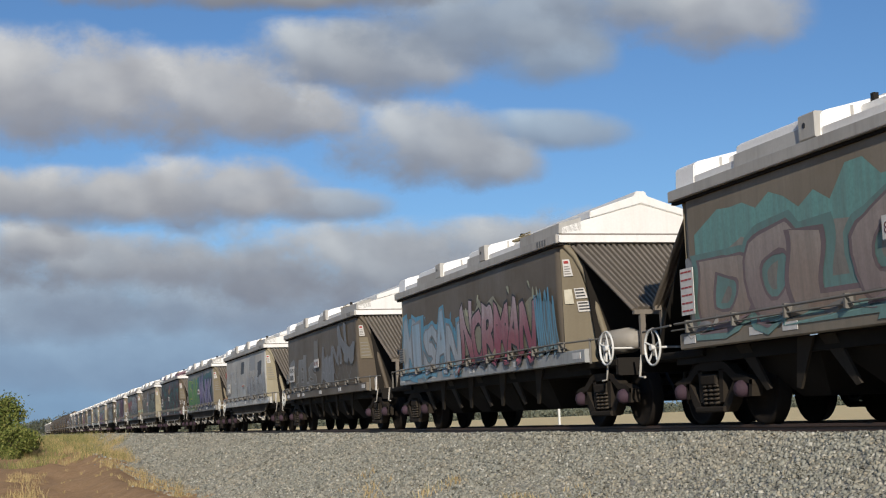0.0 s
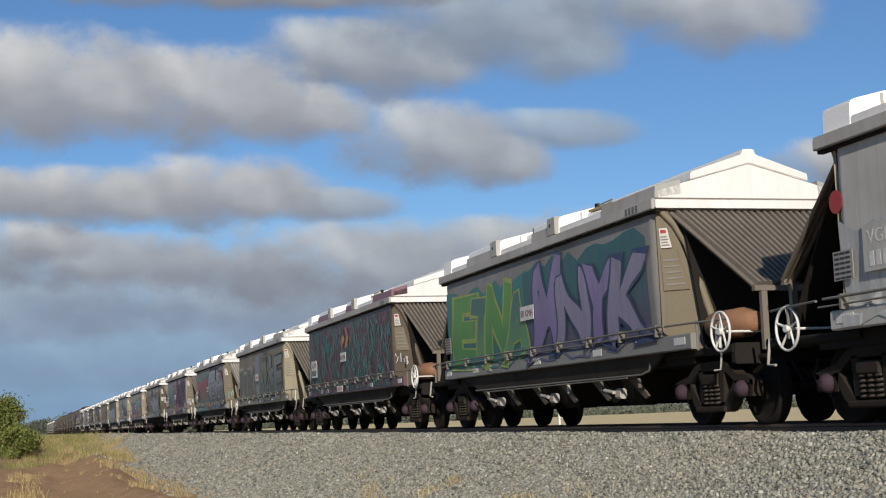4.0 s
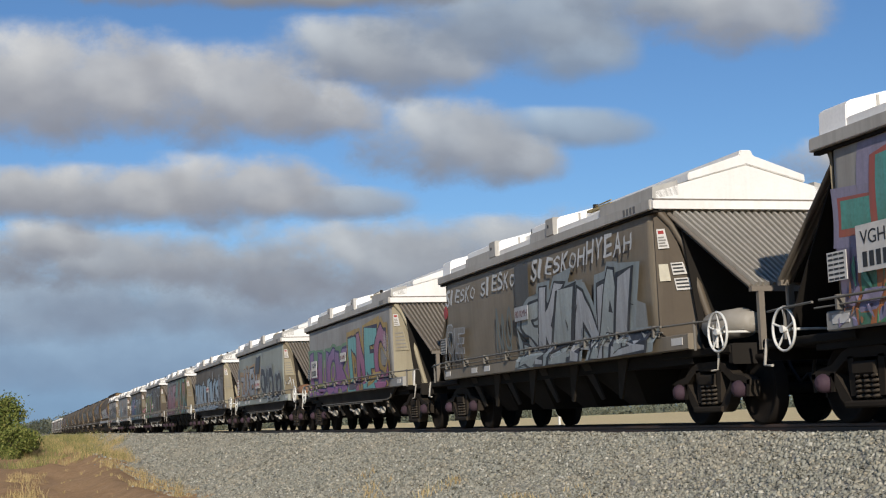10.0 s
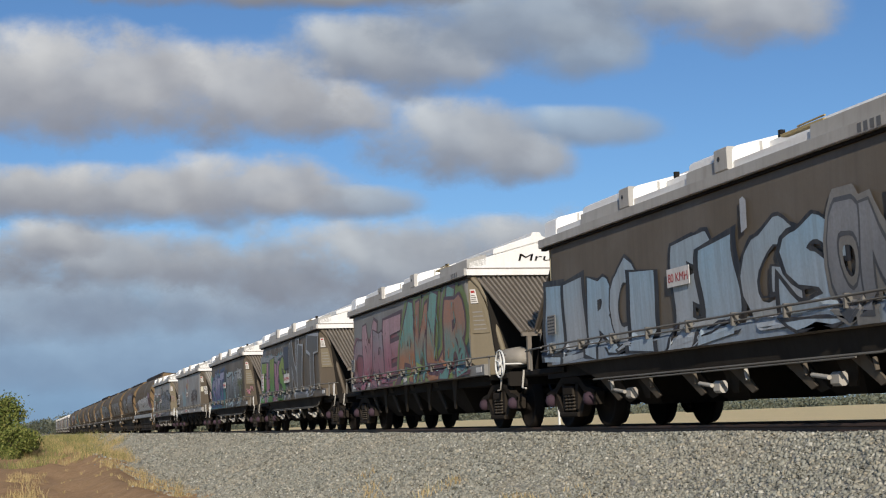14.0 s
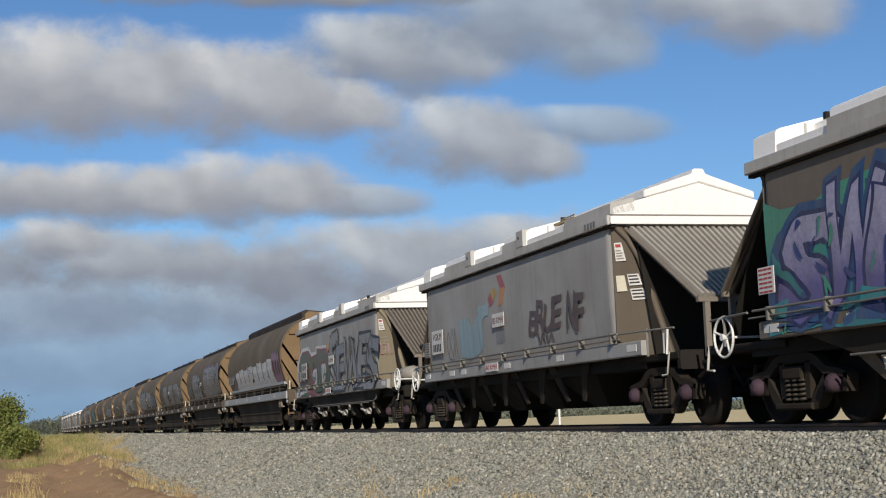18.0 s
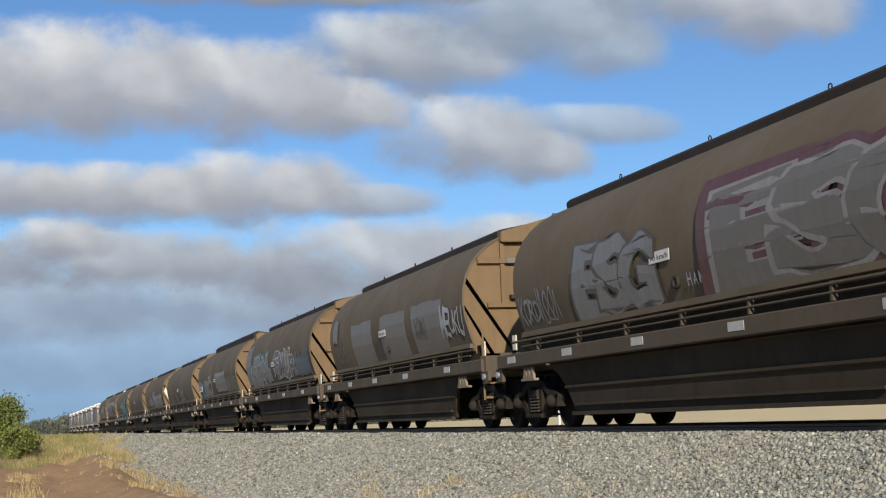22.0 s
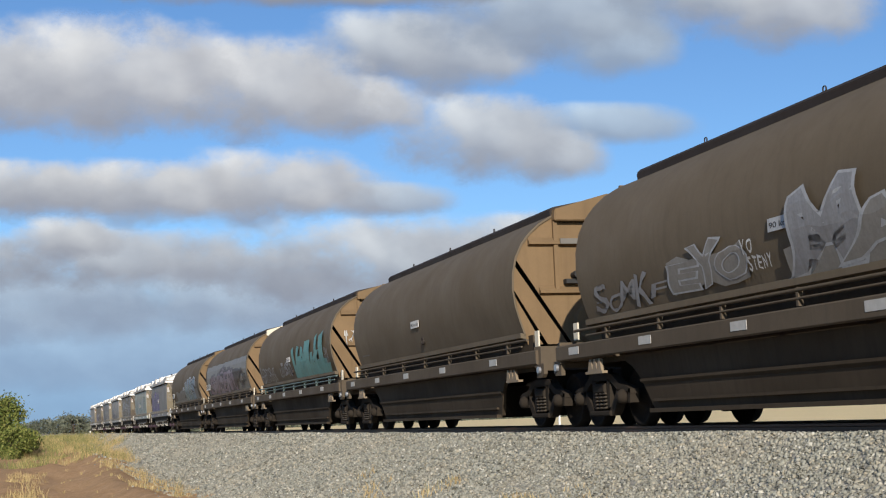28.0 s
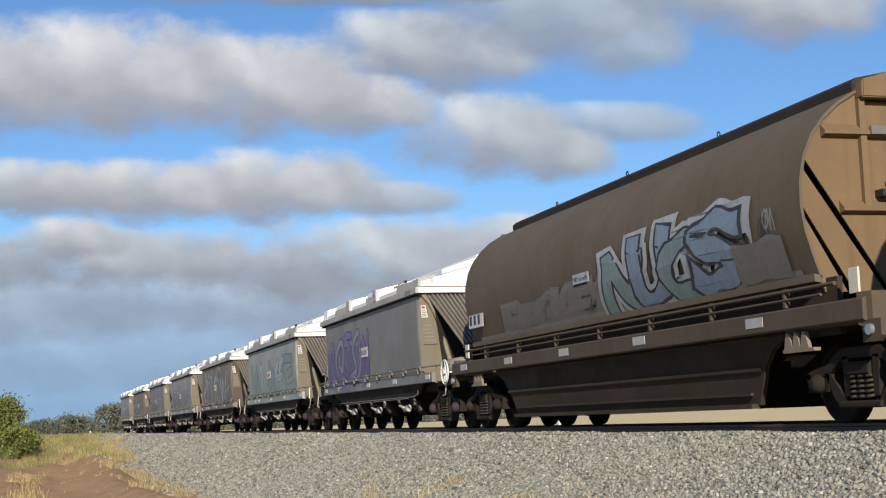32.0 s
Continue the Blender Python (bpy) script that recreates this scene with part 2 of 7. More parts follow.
def make_ground():
    xs = sorted(set([-4000, -2500, -1500, -1000, -700, -500, -400, -300, -250] + [-200 + 2 * i for i in range(40)]
                    + [-120 + 0.5 * i for i in range(281)] + [25, 40, 80, 200, 500, 1200, 4000]))
    ys = sorted(set([-4000, -1500, -600, -250, -120, -70, -45, -30, -22] + [-18 + 0.25 * i for i in range(56)]
                    + [-4.0, -2, 0, 2, 4, 5, 7, 10, 20, 40, 80, 160, 300, 600, 1200, 2500, 4000]))
    v = [(x, y, ground_z(x, y)) for x in xs for y in ys]
    m = len(ys)
    f = [(i * m + j, (i + 1) * m + j, (i + 1) * m + j + 1, i * m + j + 1) for i in range(len(xs) - 1) for j in range(m - 1)]
    me = bpy.data.meshes.new("ground")
    me.from_pydata(v, [], f)
    me.polygons.foreach_set("use_smooth", [True] * len(f))
    mat, nt, n, l, b = nodes_of("dry_earth")
    big = noise_of(nt, 0.25, 5, 0.6, per_object=False)
    mid = noise_of(nt, 2.2, 6, 0.65, per_object=False)
    fine = noise_of(nt, 14, 4, 0.7, per_object=False)
    earth = mixc(nt, ramp(nt, mid, ((0.35, (0, 0, 0)), (0.7, (1, 1, 1)))), (0.37, 0.225, 0.112), (0.50, 0.315, 0.168))
    earth = mixc(nt, ramp(nt, fine, ((0.4, (0, 0, 0)), (0.75, (0.6,) * 3))), earth, (0.20, 0.118, 0.058))
    straw = mixc(nt, ramp(nt, fine, ((0.35, (0, 0, 0)), (0.75, (1, 1, 1)))), (0.80, 0.63, 0.34), (0.62, 0.48, 0.25))
    geo = n.new("ShaderNodeNewGeometry")
    sep = n.new("ShaderNodeSeparateXYZ")
    l.new(geo.outputs["Position"], sep.inputs[0])
    mp = n.new("ShaderNodeMapRange")
    mp.inputs[1].default_value, mp.inputs[2].default_value = 4.0, 6.0
    l.new(sep.outputs["Y"], mp.inputs[0])
    l.new(mixc(nt, mp.outputs[0], earth, straw), b.inputs["Base Color"])
    b.inputs["Roughness"].default_value = 0.95
    b.inputs["Specular IOR Level"].default_value = 0.1
    bump(nt, b, mid, 0.9, 0.10)
    me.materials.append(mat)
    return tagged(new("ground", me), "dry brown earth with straw-coloured stubble beyond the line", "ground", kind="structure")


make_ground()

# ballast: flat under the track, shoulders down to the earth
STONE, nt, n, l, b = nodes_of("ballast_stone")
isl = n.new("ShaderNodeNewGeometry")
tone = ramp(nt, isl.outputs["Random Per Island"], ((0.0, (0.155, 0.154, 0.125)), (0.35, (0.275, 0.272, 0.222)), (0.75, (0.355, 0.350, 0.290)), (0.93, (0.40, 0.355, 0.262)), (1.0, (0.60, 0.58, 0.50))))
grain = noise_of(nt, 60, 4, 0.7, per_object=False)
dust = noise_of(nt, 0.55, 4, 0.6, per_object=False)
tone = mixc(nt, ramp(nt, dust, ((0.45, (0, 0, 0)), (0.75, (0.26,) * 3))), tone, (0.38, 0.305, 0.21))
l.new(mixc(nt, ramp(nt, grain, ((0.35, (0, 0, 0)), (0.8, (0.5,) * 3))), tone, (0.16, 0.145, 0.125)), b.inputs["Base Color"])
b.inputs["Roughness"].default_value = 0.9
b.inputs["Specular IOR Level"].default_value = 0.2
bump(nt, b, grain, 0.3, 0.004)
BED, nt, n, l, b = nodes_of("ballast_bed")
vor = n.new("ShaderNodeTexVoronoi")
vor.inputs["Scale"].default_value = 22.0
tc = n.new("ShaderNodeTexCoord")
l.new(tc.outputs["Object"], vor.inputs["Vector"])
stone = ramp(nt, vor.outputs["Color"], ((0.1, (0.30, 0.28, 0.24)), (0.5, (0.38, 0.355, 0.29)), (0.9, (0.47, 0.44, 0.36))))
gap = ramp(nt, vor.outputs["Distance"], ((0.25, (0, 0, 0)), (0.62, (1, 1, 1))))
l.new(mixc(nt, gap, stone, (0.25, 0.232, 0.19)), b.inputs["Base Color"])
b.inputs["Roughness"].default_value = 0.95
b.inputs["Specular IOR Level"].default_value = 0.15
inv = n.new("ShaderNodeMath")
inv.operation = "SUBTRACT"
inv.inputs[0].default_value = 1.0
l.new(vor.outputs["Distance"], inv.inputs[1])
bump(nt, b, inv.outputs[0], 0.6, 0.03)


def bed_z(x, y):
    a = abs(y)
    w = 0.03 * noise.noise(Vector((x * 0.4, y, 1.0)))
    if a < 2.05:
        return -0.13 + (0.05 + w if a > 1.6 else 0.0)
    return -0.08 + w - (a - 2.05) * (0.42 if y < 0 else 0.66) + 0.05 * noise.noise(Vector((x * 0.5, y * 0.8, 5.0)))


def make_bed():
    xs = [-900, -600, -400, -300, -220] + [-170 + i for i in range(70)] + [-100 + 0.4 * i for i in range(276)] + [16, 30, 60, 200]
    ys = [-6.8, -6.3, -5.8, -5.4, -5.0, -4.7, -4.3, -3.8, -3.3, -2.9, -2.6, -2.35, -2.15, -2.05, -1.9, -1.6, -1.2, 0, 1.2, 1.6, 2.0, 2.6, 3.6, 4.7]
    v = [(x, y, bed_z(x, y)) for x in xs for y in ys]
    m = len(ys)
    f = [(i * m + j, (i + 1) * m + j, (i + 1) * m + j + 1, i * m + j + 1) for i in range(len(xs) - 1) for j in range(m - 1)]
    me = bpy.data.meshes.new("ballast_bed")
    me.from_pydata(v, [], f)
    me.materials.append(BED)
    return tagged(new("ballast_bed", me), "sloping bed of grey crushed-stone ballast under the track", "ballast", kind="structure")


make_bed()


def make_stones():
    """Loose ballast on the near shoulder, thinning out up the line."""
    rng = np.random.default_rng(4)
    ico_v = np.array([(0, 0, 1), (0.9, 0, 0.35), (0.28, 0.85, 0.4), (-0.72, 0.53, 0.4), (-0.72, -0.53, 0.35), (0.28, -0.85, 0.4), (0.7, 0.5, -0.5), (-0.3, 0.8, -0.5), (-0.85, 0, -0.5), (-0.3, -0.8, -0.5), (0.7, -0.5, -0.5)], float)
    ico_f = np.array([(0, 1, 2), (0, 2, 3), (0, 3, 4), (0, 4, 5), (0, 5, 1), (1, 6, 2), (2, 7, 3), (3, 8, 4), (4, 9, 5), (5, 10, 1), (2, 6, 7), (3, 7, 8), (4, 8, 9), (5, 9, 10), (1, 10, 6)])
    spans = [(-10.0, -19.0, 900, 0.0205), (-19.0, -34.0, 560, 0.025), (-34.0, -60.0, 220, 0.035), (-60.0, -105.0, 70, 0.05), (-105.0, -190.0, 22, 0.08)]
    P, R = [], []
    for x0, x1, dens, r in spans:
        cnt = int(abs(x1 - x0) * 3.9 * dens)
        x = rng.uniform(x1, x0, cnt)
        y = -1.75 - 4.0 * rng.uniform(0, 1, cnt) ** 1.05
        far = rng.uniform(0, 1, cnt) < 0.05
        y = np.where(far, -5.6 - np.abs(rng.normal(0, 0.45, cnt)), y)
        P += [(a, c, max(bed_z(a, c), ground_z(a, c))) for a, c in zip(x, y)]
        R += list(r * rng.uniform(0.55, 1.45, cnt))
    P, R = np.array(P), np.array(R)
    N = len(P)
    q = rng.normal(size=(N, 4))
    q /= np.linalg.norm(q, axis=1)[:, None]
    w, x, y, z = q.T
    rot = np.stack([np.stack([1 - 2 * (y * y + z * z), 2 * (x * y - z * w), 2 * (x * z + y * w)], 1), np.stack([2 * (x * y + z * w), 1 - 2 * (x * x + z * z), 2 * (y * z - x * w)], 1), np.stack([2 * (x * z - y * w), 2 * (y * z + x * w), 1 - 2 * (x * x + y * y)], 1)], 1)
    sc = rng.uniform(0.6, 1.25, (N, 1, 3))
    loc = ico_v[None] * sc * rng.uniform(0.8, 1.15, (N, len(ico_v), 1))
    V = (np.einsum("nij,nkj->nki", rot, loc) * R[:, None, None] + P[:, None, :] + np.array([0, 0, 0.25]) * R[:, None, None]).reshape(-1, 3)
    F = (ico_f[None] + (np.arange(N) * len(ico_v))[:, None, None]).reshape(-1)
    me = bpy.data.meshes.new("ballast_stones")
    me.vertices.add(len(V))
    me.vertices.foreach_set("co", V.ravel())
    me.loops.add(len(F))
    me.loops.foreach_set("vertex_index", F)
    me.polygons.add(len(F) // 3)
    me.polygons.foreach_set("loop_start", np.arange(0, len(F), 3))
    me.update(calc_edges=True)
    me.validate()
    me.materials.append(STONE)
    return tagged(new("ballast_stones", me), "loose grey crushed-stone ballast on the shoulder", "ballast", kind="stuff")


make_stones()

RAILS = plain("rail_rust", (0.10, 0.06, 0.045), 0.6, 0.4)
SLEEPER = paint("sleeper_concrete", (0.30, 0.285, 0.26), (0.15, 0.13, 0.11), 0.5, 0.85)
rail_profile = [(-0.07, -0.16), (0.07, -0.16), (0.07, -0.148), (0.012, -0.13), (0.009, -0.045), (0.035, -0.035), (0.036, -0.006), (0.028, 0.0), (-0.028, 0.0), (-0.036, -0.006), (-0.035, -0.035), (-0.009, -0.045), (-0.012, -0.13), (-0.07, -0.148)]
for side in (-1, 1):
    rb = Build().prism([(-900, MID_Y + side * 0.755 * SPREAD + y, z) for y, z in rail_profile], (1100, 0, 0))
    tagged(new("rail", rb.mesh("rail", RAILS)), "rust-brown steel rail with a worn top", "rail", "rails", "structure")
sb = Build().prism([(0, -1.25, -0.30), (0, 1.25, -0.30), (0, 1.22, -0.16), (0, -1.22, -0.16)], (0.24, 0, 0)).mesh("sleeper", SLEEPER)
for i in range(150):
    s = new("sleeper", sb)
    s.location = (-95 + 0.66 * i, MID_Y, 0)
    tagged(s, "grey concrete sleeper bedded in ballast", "sleeper", "sleepers", "structure")


# ---- wagons ----
def bogie(parent, x, cap_paint):
    """A cast three-piece bogie: bolster, open truss side frames with coil springs, and two wheelsets."""
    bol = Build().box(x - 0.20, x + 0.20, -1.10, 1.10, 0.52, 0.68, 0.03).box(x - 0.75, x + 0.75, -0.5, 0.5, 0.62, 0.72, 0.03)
    frame_part = part("bogie", bol, BOGIE, parent, "grimy cast bogie, shade put into its colour")
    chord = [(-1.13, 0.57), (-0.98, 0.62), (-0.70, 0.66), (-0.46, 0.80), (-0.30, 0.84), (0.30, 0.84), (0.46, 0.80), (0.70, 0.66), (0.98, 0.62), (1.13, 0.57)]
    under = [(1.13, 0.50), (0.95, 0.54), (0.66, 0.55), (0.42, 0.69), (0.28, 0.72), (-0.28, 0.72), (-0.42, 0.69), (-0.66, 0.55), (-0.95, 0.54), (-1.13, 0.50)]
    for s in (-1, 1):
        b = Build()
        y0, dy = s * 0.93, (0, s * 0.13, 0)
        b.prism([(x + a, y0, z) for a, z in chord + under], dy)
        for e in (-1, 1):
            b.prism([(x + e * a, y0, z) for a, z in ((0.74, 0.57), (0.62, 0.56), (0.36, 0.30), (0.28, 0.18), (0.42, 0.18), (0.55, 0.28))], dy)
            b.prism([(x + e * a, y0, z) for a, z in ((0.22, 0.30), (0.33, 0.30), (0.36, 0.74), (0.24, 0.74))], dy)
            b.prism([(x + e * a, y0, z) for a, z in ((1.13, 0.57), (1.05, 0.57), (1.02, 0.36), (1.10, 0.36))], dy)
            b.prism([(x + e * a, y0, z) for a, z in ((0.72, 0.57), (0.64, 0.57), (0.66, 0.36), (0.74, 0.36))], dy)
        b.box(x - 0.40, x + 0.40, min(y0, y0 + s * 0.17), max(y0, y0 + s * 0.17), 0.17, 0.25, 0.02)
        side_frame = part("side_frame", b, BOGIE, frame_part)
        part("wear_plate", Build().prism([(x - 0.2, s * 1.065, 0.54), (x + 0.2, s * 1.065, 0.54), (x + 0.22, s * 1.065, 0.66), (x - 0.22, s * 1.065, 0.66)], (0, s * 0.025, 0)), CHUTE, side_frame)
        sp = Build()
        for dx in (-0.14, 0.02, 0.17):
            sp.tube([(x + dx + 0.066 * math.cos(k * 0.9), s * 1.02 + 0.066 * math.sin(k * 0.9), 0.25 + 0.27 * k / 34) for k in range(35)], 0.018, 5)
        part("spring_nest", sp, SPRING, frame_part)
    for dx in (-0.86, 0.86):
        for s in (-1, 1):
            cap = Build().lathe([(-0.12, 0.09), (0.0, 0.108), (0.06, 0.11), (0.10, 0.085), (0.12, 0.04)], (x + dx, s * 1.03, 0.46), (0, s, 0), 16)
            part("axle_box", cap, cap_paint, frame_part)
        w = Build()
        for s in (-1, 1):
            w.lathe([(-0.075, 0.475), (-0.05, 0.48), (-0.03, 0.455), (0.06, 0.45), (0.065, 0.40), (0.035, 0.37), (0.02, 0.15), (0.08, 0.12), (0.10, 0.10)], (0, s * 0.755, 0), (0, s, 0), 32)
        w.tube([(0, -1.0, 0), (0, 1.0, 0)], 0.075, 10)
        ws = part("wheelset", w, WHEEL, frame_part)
        ws.location = (x + dx, 0, 0.45)
        for e in (-1, 1):
            bs = Build().prism([(x + dx - 0.43 * e * (dx > 0 or -1), sy_, z) for sy_, z in ((-0.83, 0.30), (-0.70, 0.30), (-0.70, 0.60), (-0.83, 0.60))], (0.05, 0, 0))
            if (dx > 0) == (e > 0):
                part("brake_shoe", bs, BOGIE, frame_part)
    return frame_part


def wheel_ring(parent, x, z, y=-1.22):
    b = Build().ring((x, y, z), 0.255, 0.016, (0, 1, 0))
    for k in range(5):
        a = k * math.tau / 5 + 0.3
        b.tube([(x, y + 0.03, z), (x + 0.25 * math.cos(a), y, z + 0.25 * math.sin(a))], 0.014, 6)
    b.lathe([(-0.03, 0.045), (0.05, 0.045)], (x, y, z), (0, 1, 0), 10)
    b.tube([(x, y, z), (x, y + 0.5, z)], 0.018, 6)
    return part("handbrake_wheel", b, WHITE, parent, "white-painted handbrake wheel")


def coupler(parent, xe, s):
    b = Build().box(min(xe, xe + s * 0.32), max(xe, xe + s * 0.32), -0.09, 0.09, 0.78, 0.95, 0.02)
    b.box(min(xe + s * 0.2, xe + s * 0.42), max(xe + s * 0.2, xe + s * 0.42), -0.17, 0.14, 0.73, 1.0, 0.04)
    b.tube([(xe + s * 0.36, -0.05, 0.7), (xe + s * 0.36, -0.05, 1.03)], 0.03, 8)
    part("coupler", b, UNDER, parent)
    h = Build().tube([(xe, -0.45, 0.95), (xe + s * 0.12, -0.44, 0.72), (xe + s * 0.26, -0.4, 0.52), (xe + s * 0.38, -0.36, 0.62)], 0.022, 6)
    part("air_hose", h, ROPE, parent)


def side_y(z):
    """Half-width of the white-roofed hopper's side sheet at height z."""
    return 1.235 + 0.05 * math.sin(min(1, max(0, (z - 1.2) / 1.9)) * math.pi * 0.75)


BRACKET = Build().box(-0.02, 0.02, -1.36, -1.27, 1.235, 1.40).mesh("rail_bracket", PIPE)
HX, XL = 5.43, 5.20     # roof ends: the right one, and the left one, which is nearer the middle
BL = 5.05               # left end of the side sheet


def panel_point(a, z):
    """A spot on the slanting end panel at the near right corner, a = 0 at the side sheet, 1 at the inner edge."""
    k = (3.03 - z) / 1.98
    return HX - 0.10 + a * (0.10 + 0.45 * k) + 0.009, -(1.26 - a * (0.11 + 0.415 * k) - 0.015 * k) - 0.009, z



def grain_hopper(variant, label):
    """A flat-sided grain hopper with a white gabled roof; variant 'skirt' or 'arch' below the sill."""
    w = thing("grain_hopper", label, "wagon", "train wagons")
    # body: side sheets that turn in at rounded corners
    arc = [(HX - 0.27 + 0.2 * math.sin(k * math.pi / 8), 0.2 * math.cos(k * math.pi / 8) - 0.2) for k in range(5)]
    flat = [HX - 0.29, HX - 0.6, 2.5, 0.0, -2.5, -BL + 0.5, -BL + 0.22]
    plan = arc[::-1] + [(x, 0.0) for x in flat] + [(-x + HX - 0.07 - BL, o) for x, o in arc]
    zs = [1.24, 1.5, 1.8, 2.1, 2.4, 2.7, 2.9, 3.04]
    b = Build()
    verts, m = [], 2 * len(plan)
    for z in zs:
        row = [(x, -(side_y(z) + o), z) for x, o in plan]
        verts += row + [(x, -y, z) for x, y, z in row[::-1]]
    faces = [(i * m + k, i * m + (k + 1) % m, (i + 1) * m + (k + 1) % m, (i + 1) * m + k) for i in range(len(zs) - 1) for k in range(m)]
    b.add(verts, faces, True)
    b.add(verts[:m], [tuple(range(m))[::-1]]).add(verts[-m:], [tuple(range(m))])
    part("body", b, BODY["brown"], w, "weathered steel hopper body")
    for sx in (1, -1):
        hx = HX if sx > 0 else XL
        bx = HX if sx > 0 else BL + 0.07
        for sy in (-1, 1):
            x0 = bx - 0.10
            q = [(sx * x0, sy * 1.245, 1.05), (sx * (x0 + 0.55), sy * 0.72, 1.05), (sx * (x0 + 0.10), sy * 1.15, 3.03), (sx * x0, sy * 1.26, 3.03)]
            e = part("end_panel", Build().slab(q if sx * sy > 0 else q[::-1], 0.03), END_TAN, w, "sloping tan end panel")
            t = Build().tube([(sx * (x0 + 0.05), sy * 1.20, 3.0), (sx * (x0 + 0.16), sy * 1.08, 2.8), (sx * (x0 + 0.28), sy * 0.98, 2.5), (sx * (x0 + 0.58), sy * 0.72, 1.05)], 0.05, 8)
            part("corner_tube", t, END_TAN, e)
        # corrugated slope sheet out over the end platform
        cg = Build()
        ribs = 24
        prof = [((k + o) / ribs, d) for k in range(ribs) for o, d in ((0.0, 0.0), (0.34, 0.0), (0.46, 0.055), (0.88, 0.055))] + [(1.0, 0.0)]
        cols = len(prof)
        top = [(sx * (hx + d), -1.08 + 2.16 * f, 2.95 + d) for f, d in prof]
        bot = [(sx * (hx + 1.80 + d), -0.88 + 1.76 * f, 1.76 + d) for f, d in prof]
        low = [(x - sx * 0.04, y, z - 0.04) for x, y, z in top] + [(x - sx * 0.04, y, z - 0.04) for x, y, z in bot]
        cg.add(top + bot, [(k, k + 1, cols + k + 1, cols + k) for k in range(cols - 1)])
        cg.add(low, [(k, cols + k, cols + k + 1, k + 1) for k in range(cols - 1)])
        cg.add(top + low[:cols], [(k, cols + k, cols + k + 1, k + 1) for k in range(cols - 1)])
        cg.add(bot + low[cols:], [(k, k + 1, cols + k + 1, cols + k) for k in range(cols - 1)])
        sheet = part("slope_sheet", cg, HOOD, w, "corrugated end slope sheet")
        lp = Build().box(min(sx * (hx + 0.004), sx * (hx + 0.09)), max(sx * (hx + 0.004), sx * (hx + 0.09)), -1.33, 1.33, 3.035, 3.155, 0.01)
        part("gable_lip", lp, ROOF_WHITE, w, "white lip along the foot of the gable")
        part("dirt_ledge", Build().box(min(sx * (hx + 0.004), sx * (hx + 0.06)), max(sx * (hx + 0.004), sx * (hx + 0.06)), -1.30, 1.30, 3.157, 3.185), HOOD, w)
        eb = Build()
        for sy in (-1, 1):
            eb.tube([(sx * hx, sy * 1.09, 2.97), (sx * (hx + 1.80), sy * 0.89, 1.77)], 0.03, 6)
        eb.box(min(sx * (hx + 1.76), sx * (hx + 1.84)), max(sx * (hx + 1.76), sx * (hx + 1.84)), -0.9, 0.9, 1.70, 1.77)
        part("edge_trim", eb, HOOD, sheet)
        # near-black lining, added to paint shade on the slope sheet's underside
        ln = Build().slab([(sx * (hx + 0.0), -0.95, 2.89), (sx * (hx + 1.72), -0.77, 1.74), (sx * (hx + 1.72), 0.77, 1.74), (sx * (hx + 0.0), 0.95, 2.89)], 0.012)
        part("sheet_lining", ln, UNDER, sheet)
        # near-black plate that closes the hollow end and paints its shade
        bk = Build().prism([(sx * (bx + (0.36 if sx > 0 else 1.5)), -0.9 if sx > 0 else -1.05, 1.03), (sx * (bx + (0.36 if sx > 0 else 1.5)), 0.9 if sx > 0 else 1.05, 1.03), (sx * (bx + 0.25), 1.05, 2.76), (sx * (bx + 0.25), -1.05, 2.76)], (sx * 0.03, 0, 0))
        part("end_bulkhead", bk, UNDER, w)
        for sy in (-1, 1):
            part("strut", Build().box(sx * (hx + 1.80) - 0.035, sx * (hx + 1.80) + 0.035, sy * 0.78 - 0.035, sy * 0.78 + 0.035, 0.95, 1.76), HOOD, w)
        part("end_platform", Build().box(min(sx * 5.0, sx * 7.05), max(sx * 5.0, sx * 7.05), -1.12, 1.12, 0.92, 1.03, 0.02), UNDER, w)
        part("buffer_beam", Build().box(min(sx * 6.98, sx * 7.08), max(sx * 6.98, sx * 7.08), -1.1, 1.1, 0.78, 1.05, 0.02), UNDER, w)
        coupler(w, sx * 7.08, sx)
        for sy in (-1, 1):
            rl = Build().tube([(sx * 5.5, sy * 1.30, 1.37), (sx * 6.3, sy * 1.22, 1.37), (sx * 6.92, sy * 1.10, 1.37)], 0.016, 6)
            rl.tube([(sx * 6.3, sy * 1.21, 1.0), (sx * 6.3, sy * 1.21, 1.40)], 0.02, 6)
            part("end_rail", rl, PIPE, w)
        for sy in (-1, 1):
            st = Build().tube([(sx * 6.86, sy * 1.16, 1.04), (sx * 6.88, sy * 1.19, 0.72), (sx * 6.70, sy * 1.19, 0.71)], 0.018, 6)
            part("shunter_step", st, WORN_WHITE, w, "worn white grab iron")
    part("buffer_box", Build().box(-6.9, 6.9, -0.3, 0.3, 0.68, 0.95), UNDER, w)
    # roof
    rf = Build()
    rf.prism([(-XL, -1.31, 3.03), (-XL, 1.31, 3.03), (-XL, 1.31, 3.18), (-XL, 1.26, 3.19), (-XL, 1.26, 3.30), (-XL, 0, 3.70), (-XL, -1.26, 3.30), (-XL, -1.26, 3.19), (-XL, -1.31, 3.18)], (HX + XL, 0, 0))
    part("roof", rf, ROOF_WHITE, w, "white gabled roof", bevel=0.01)
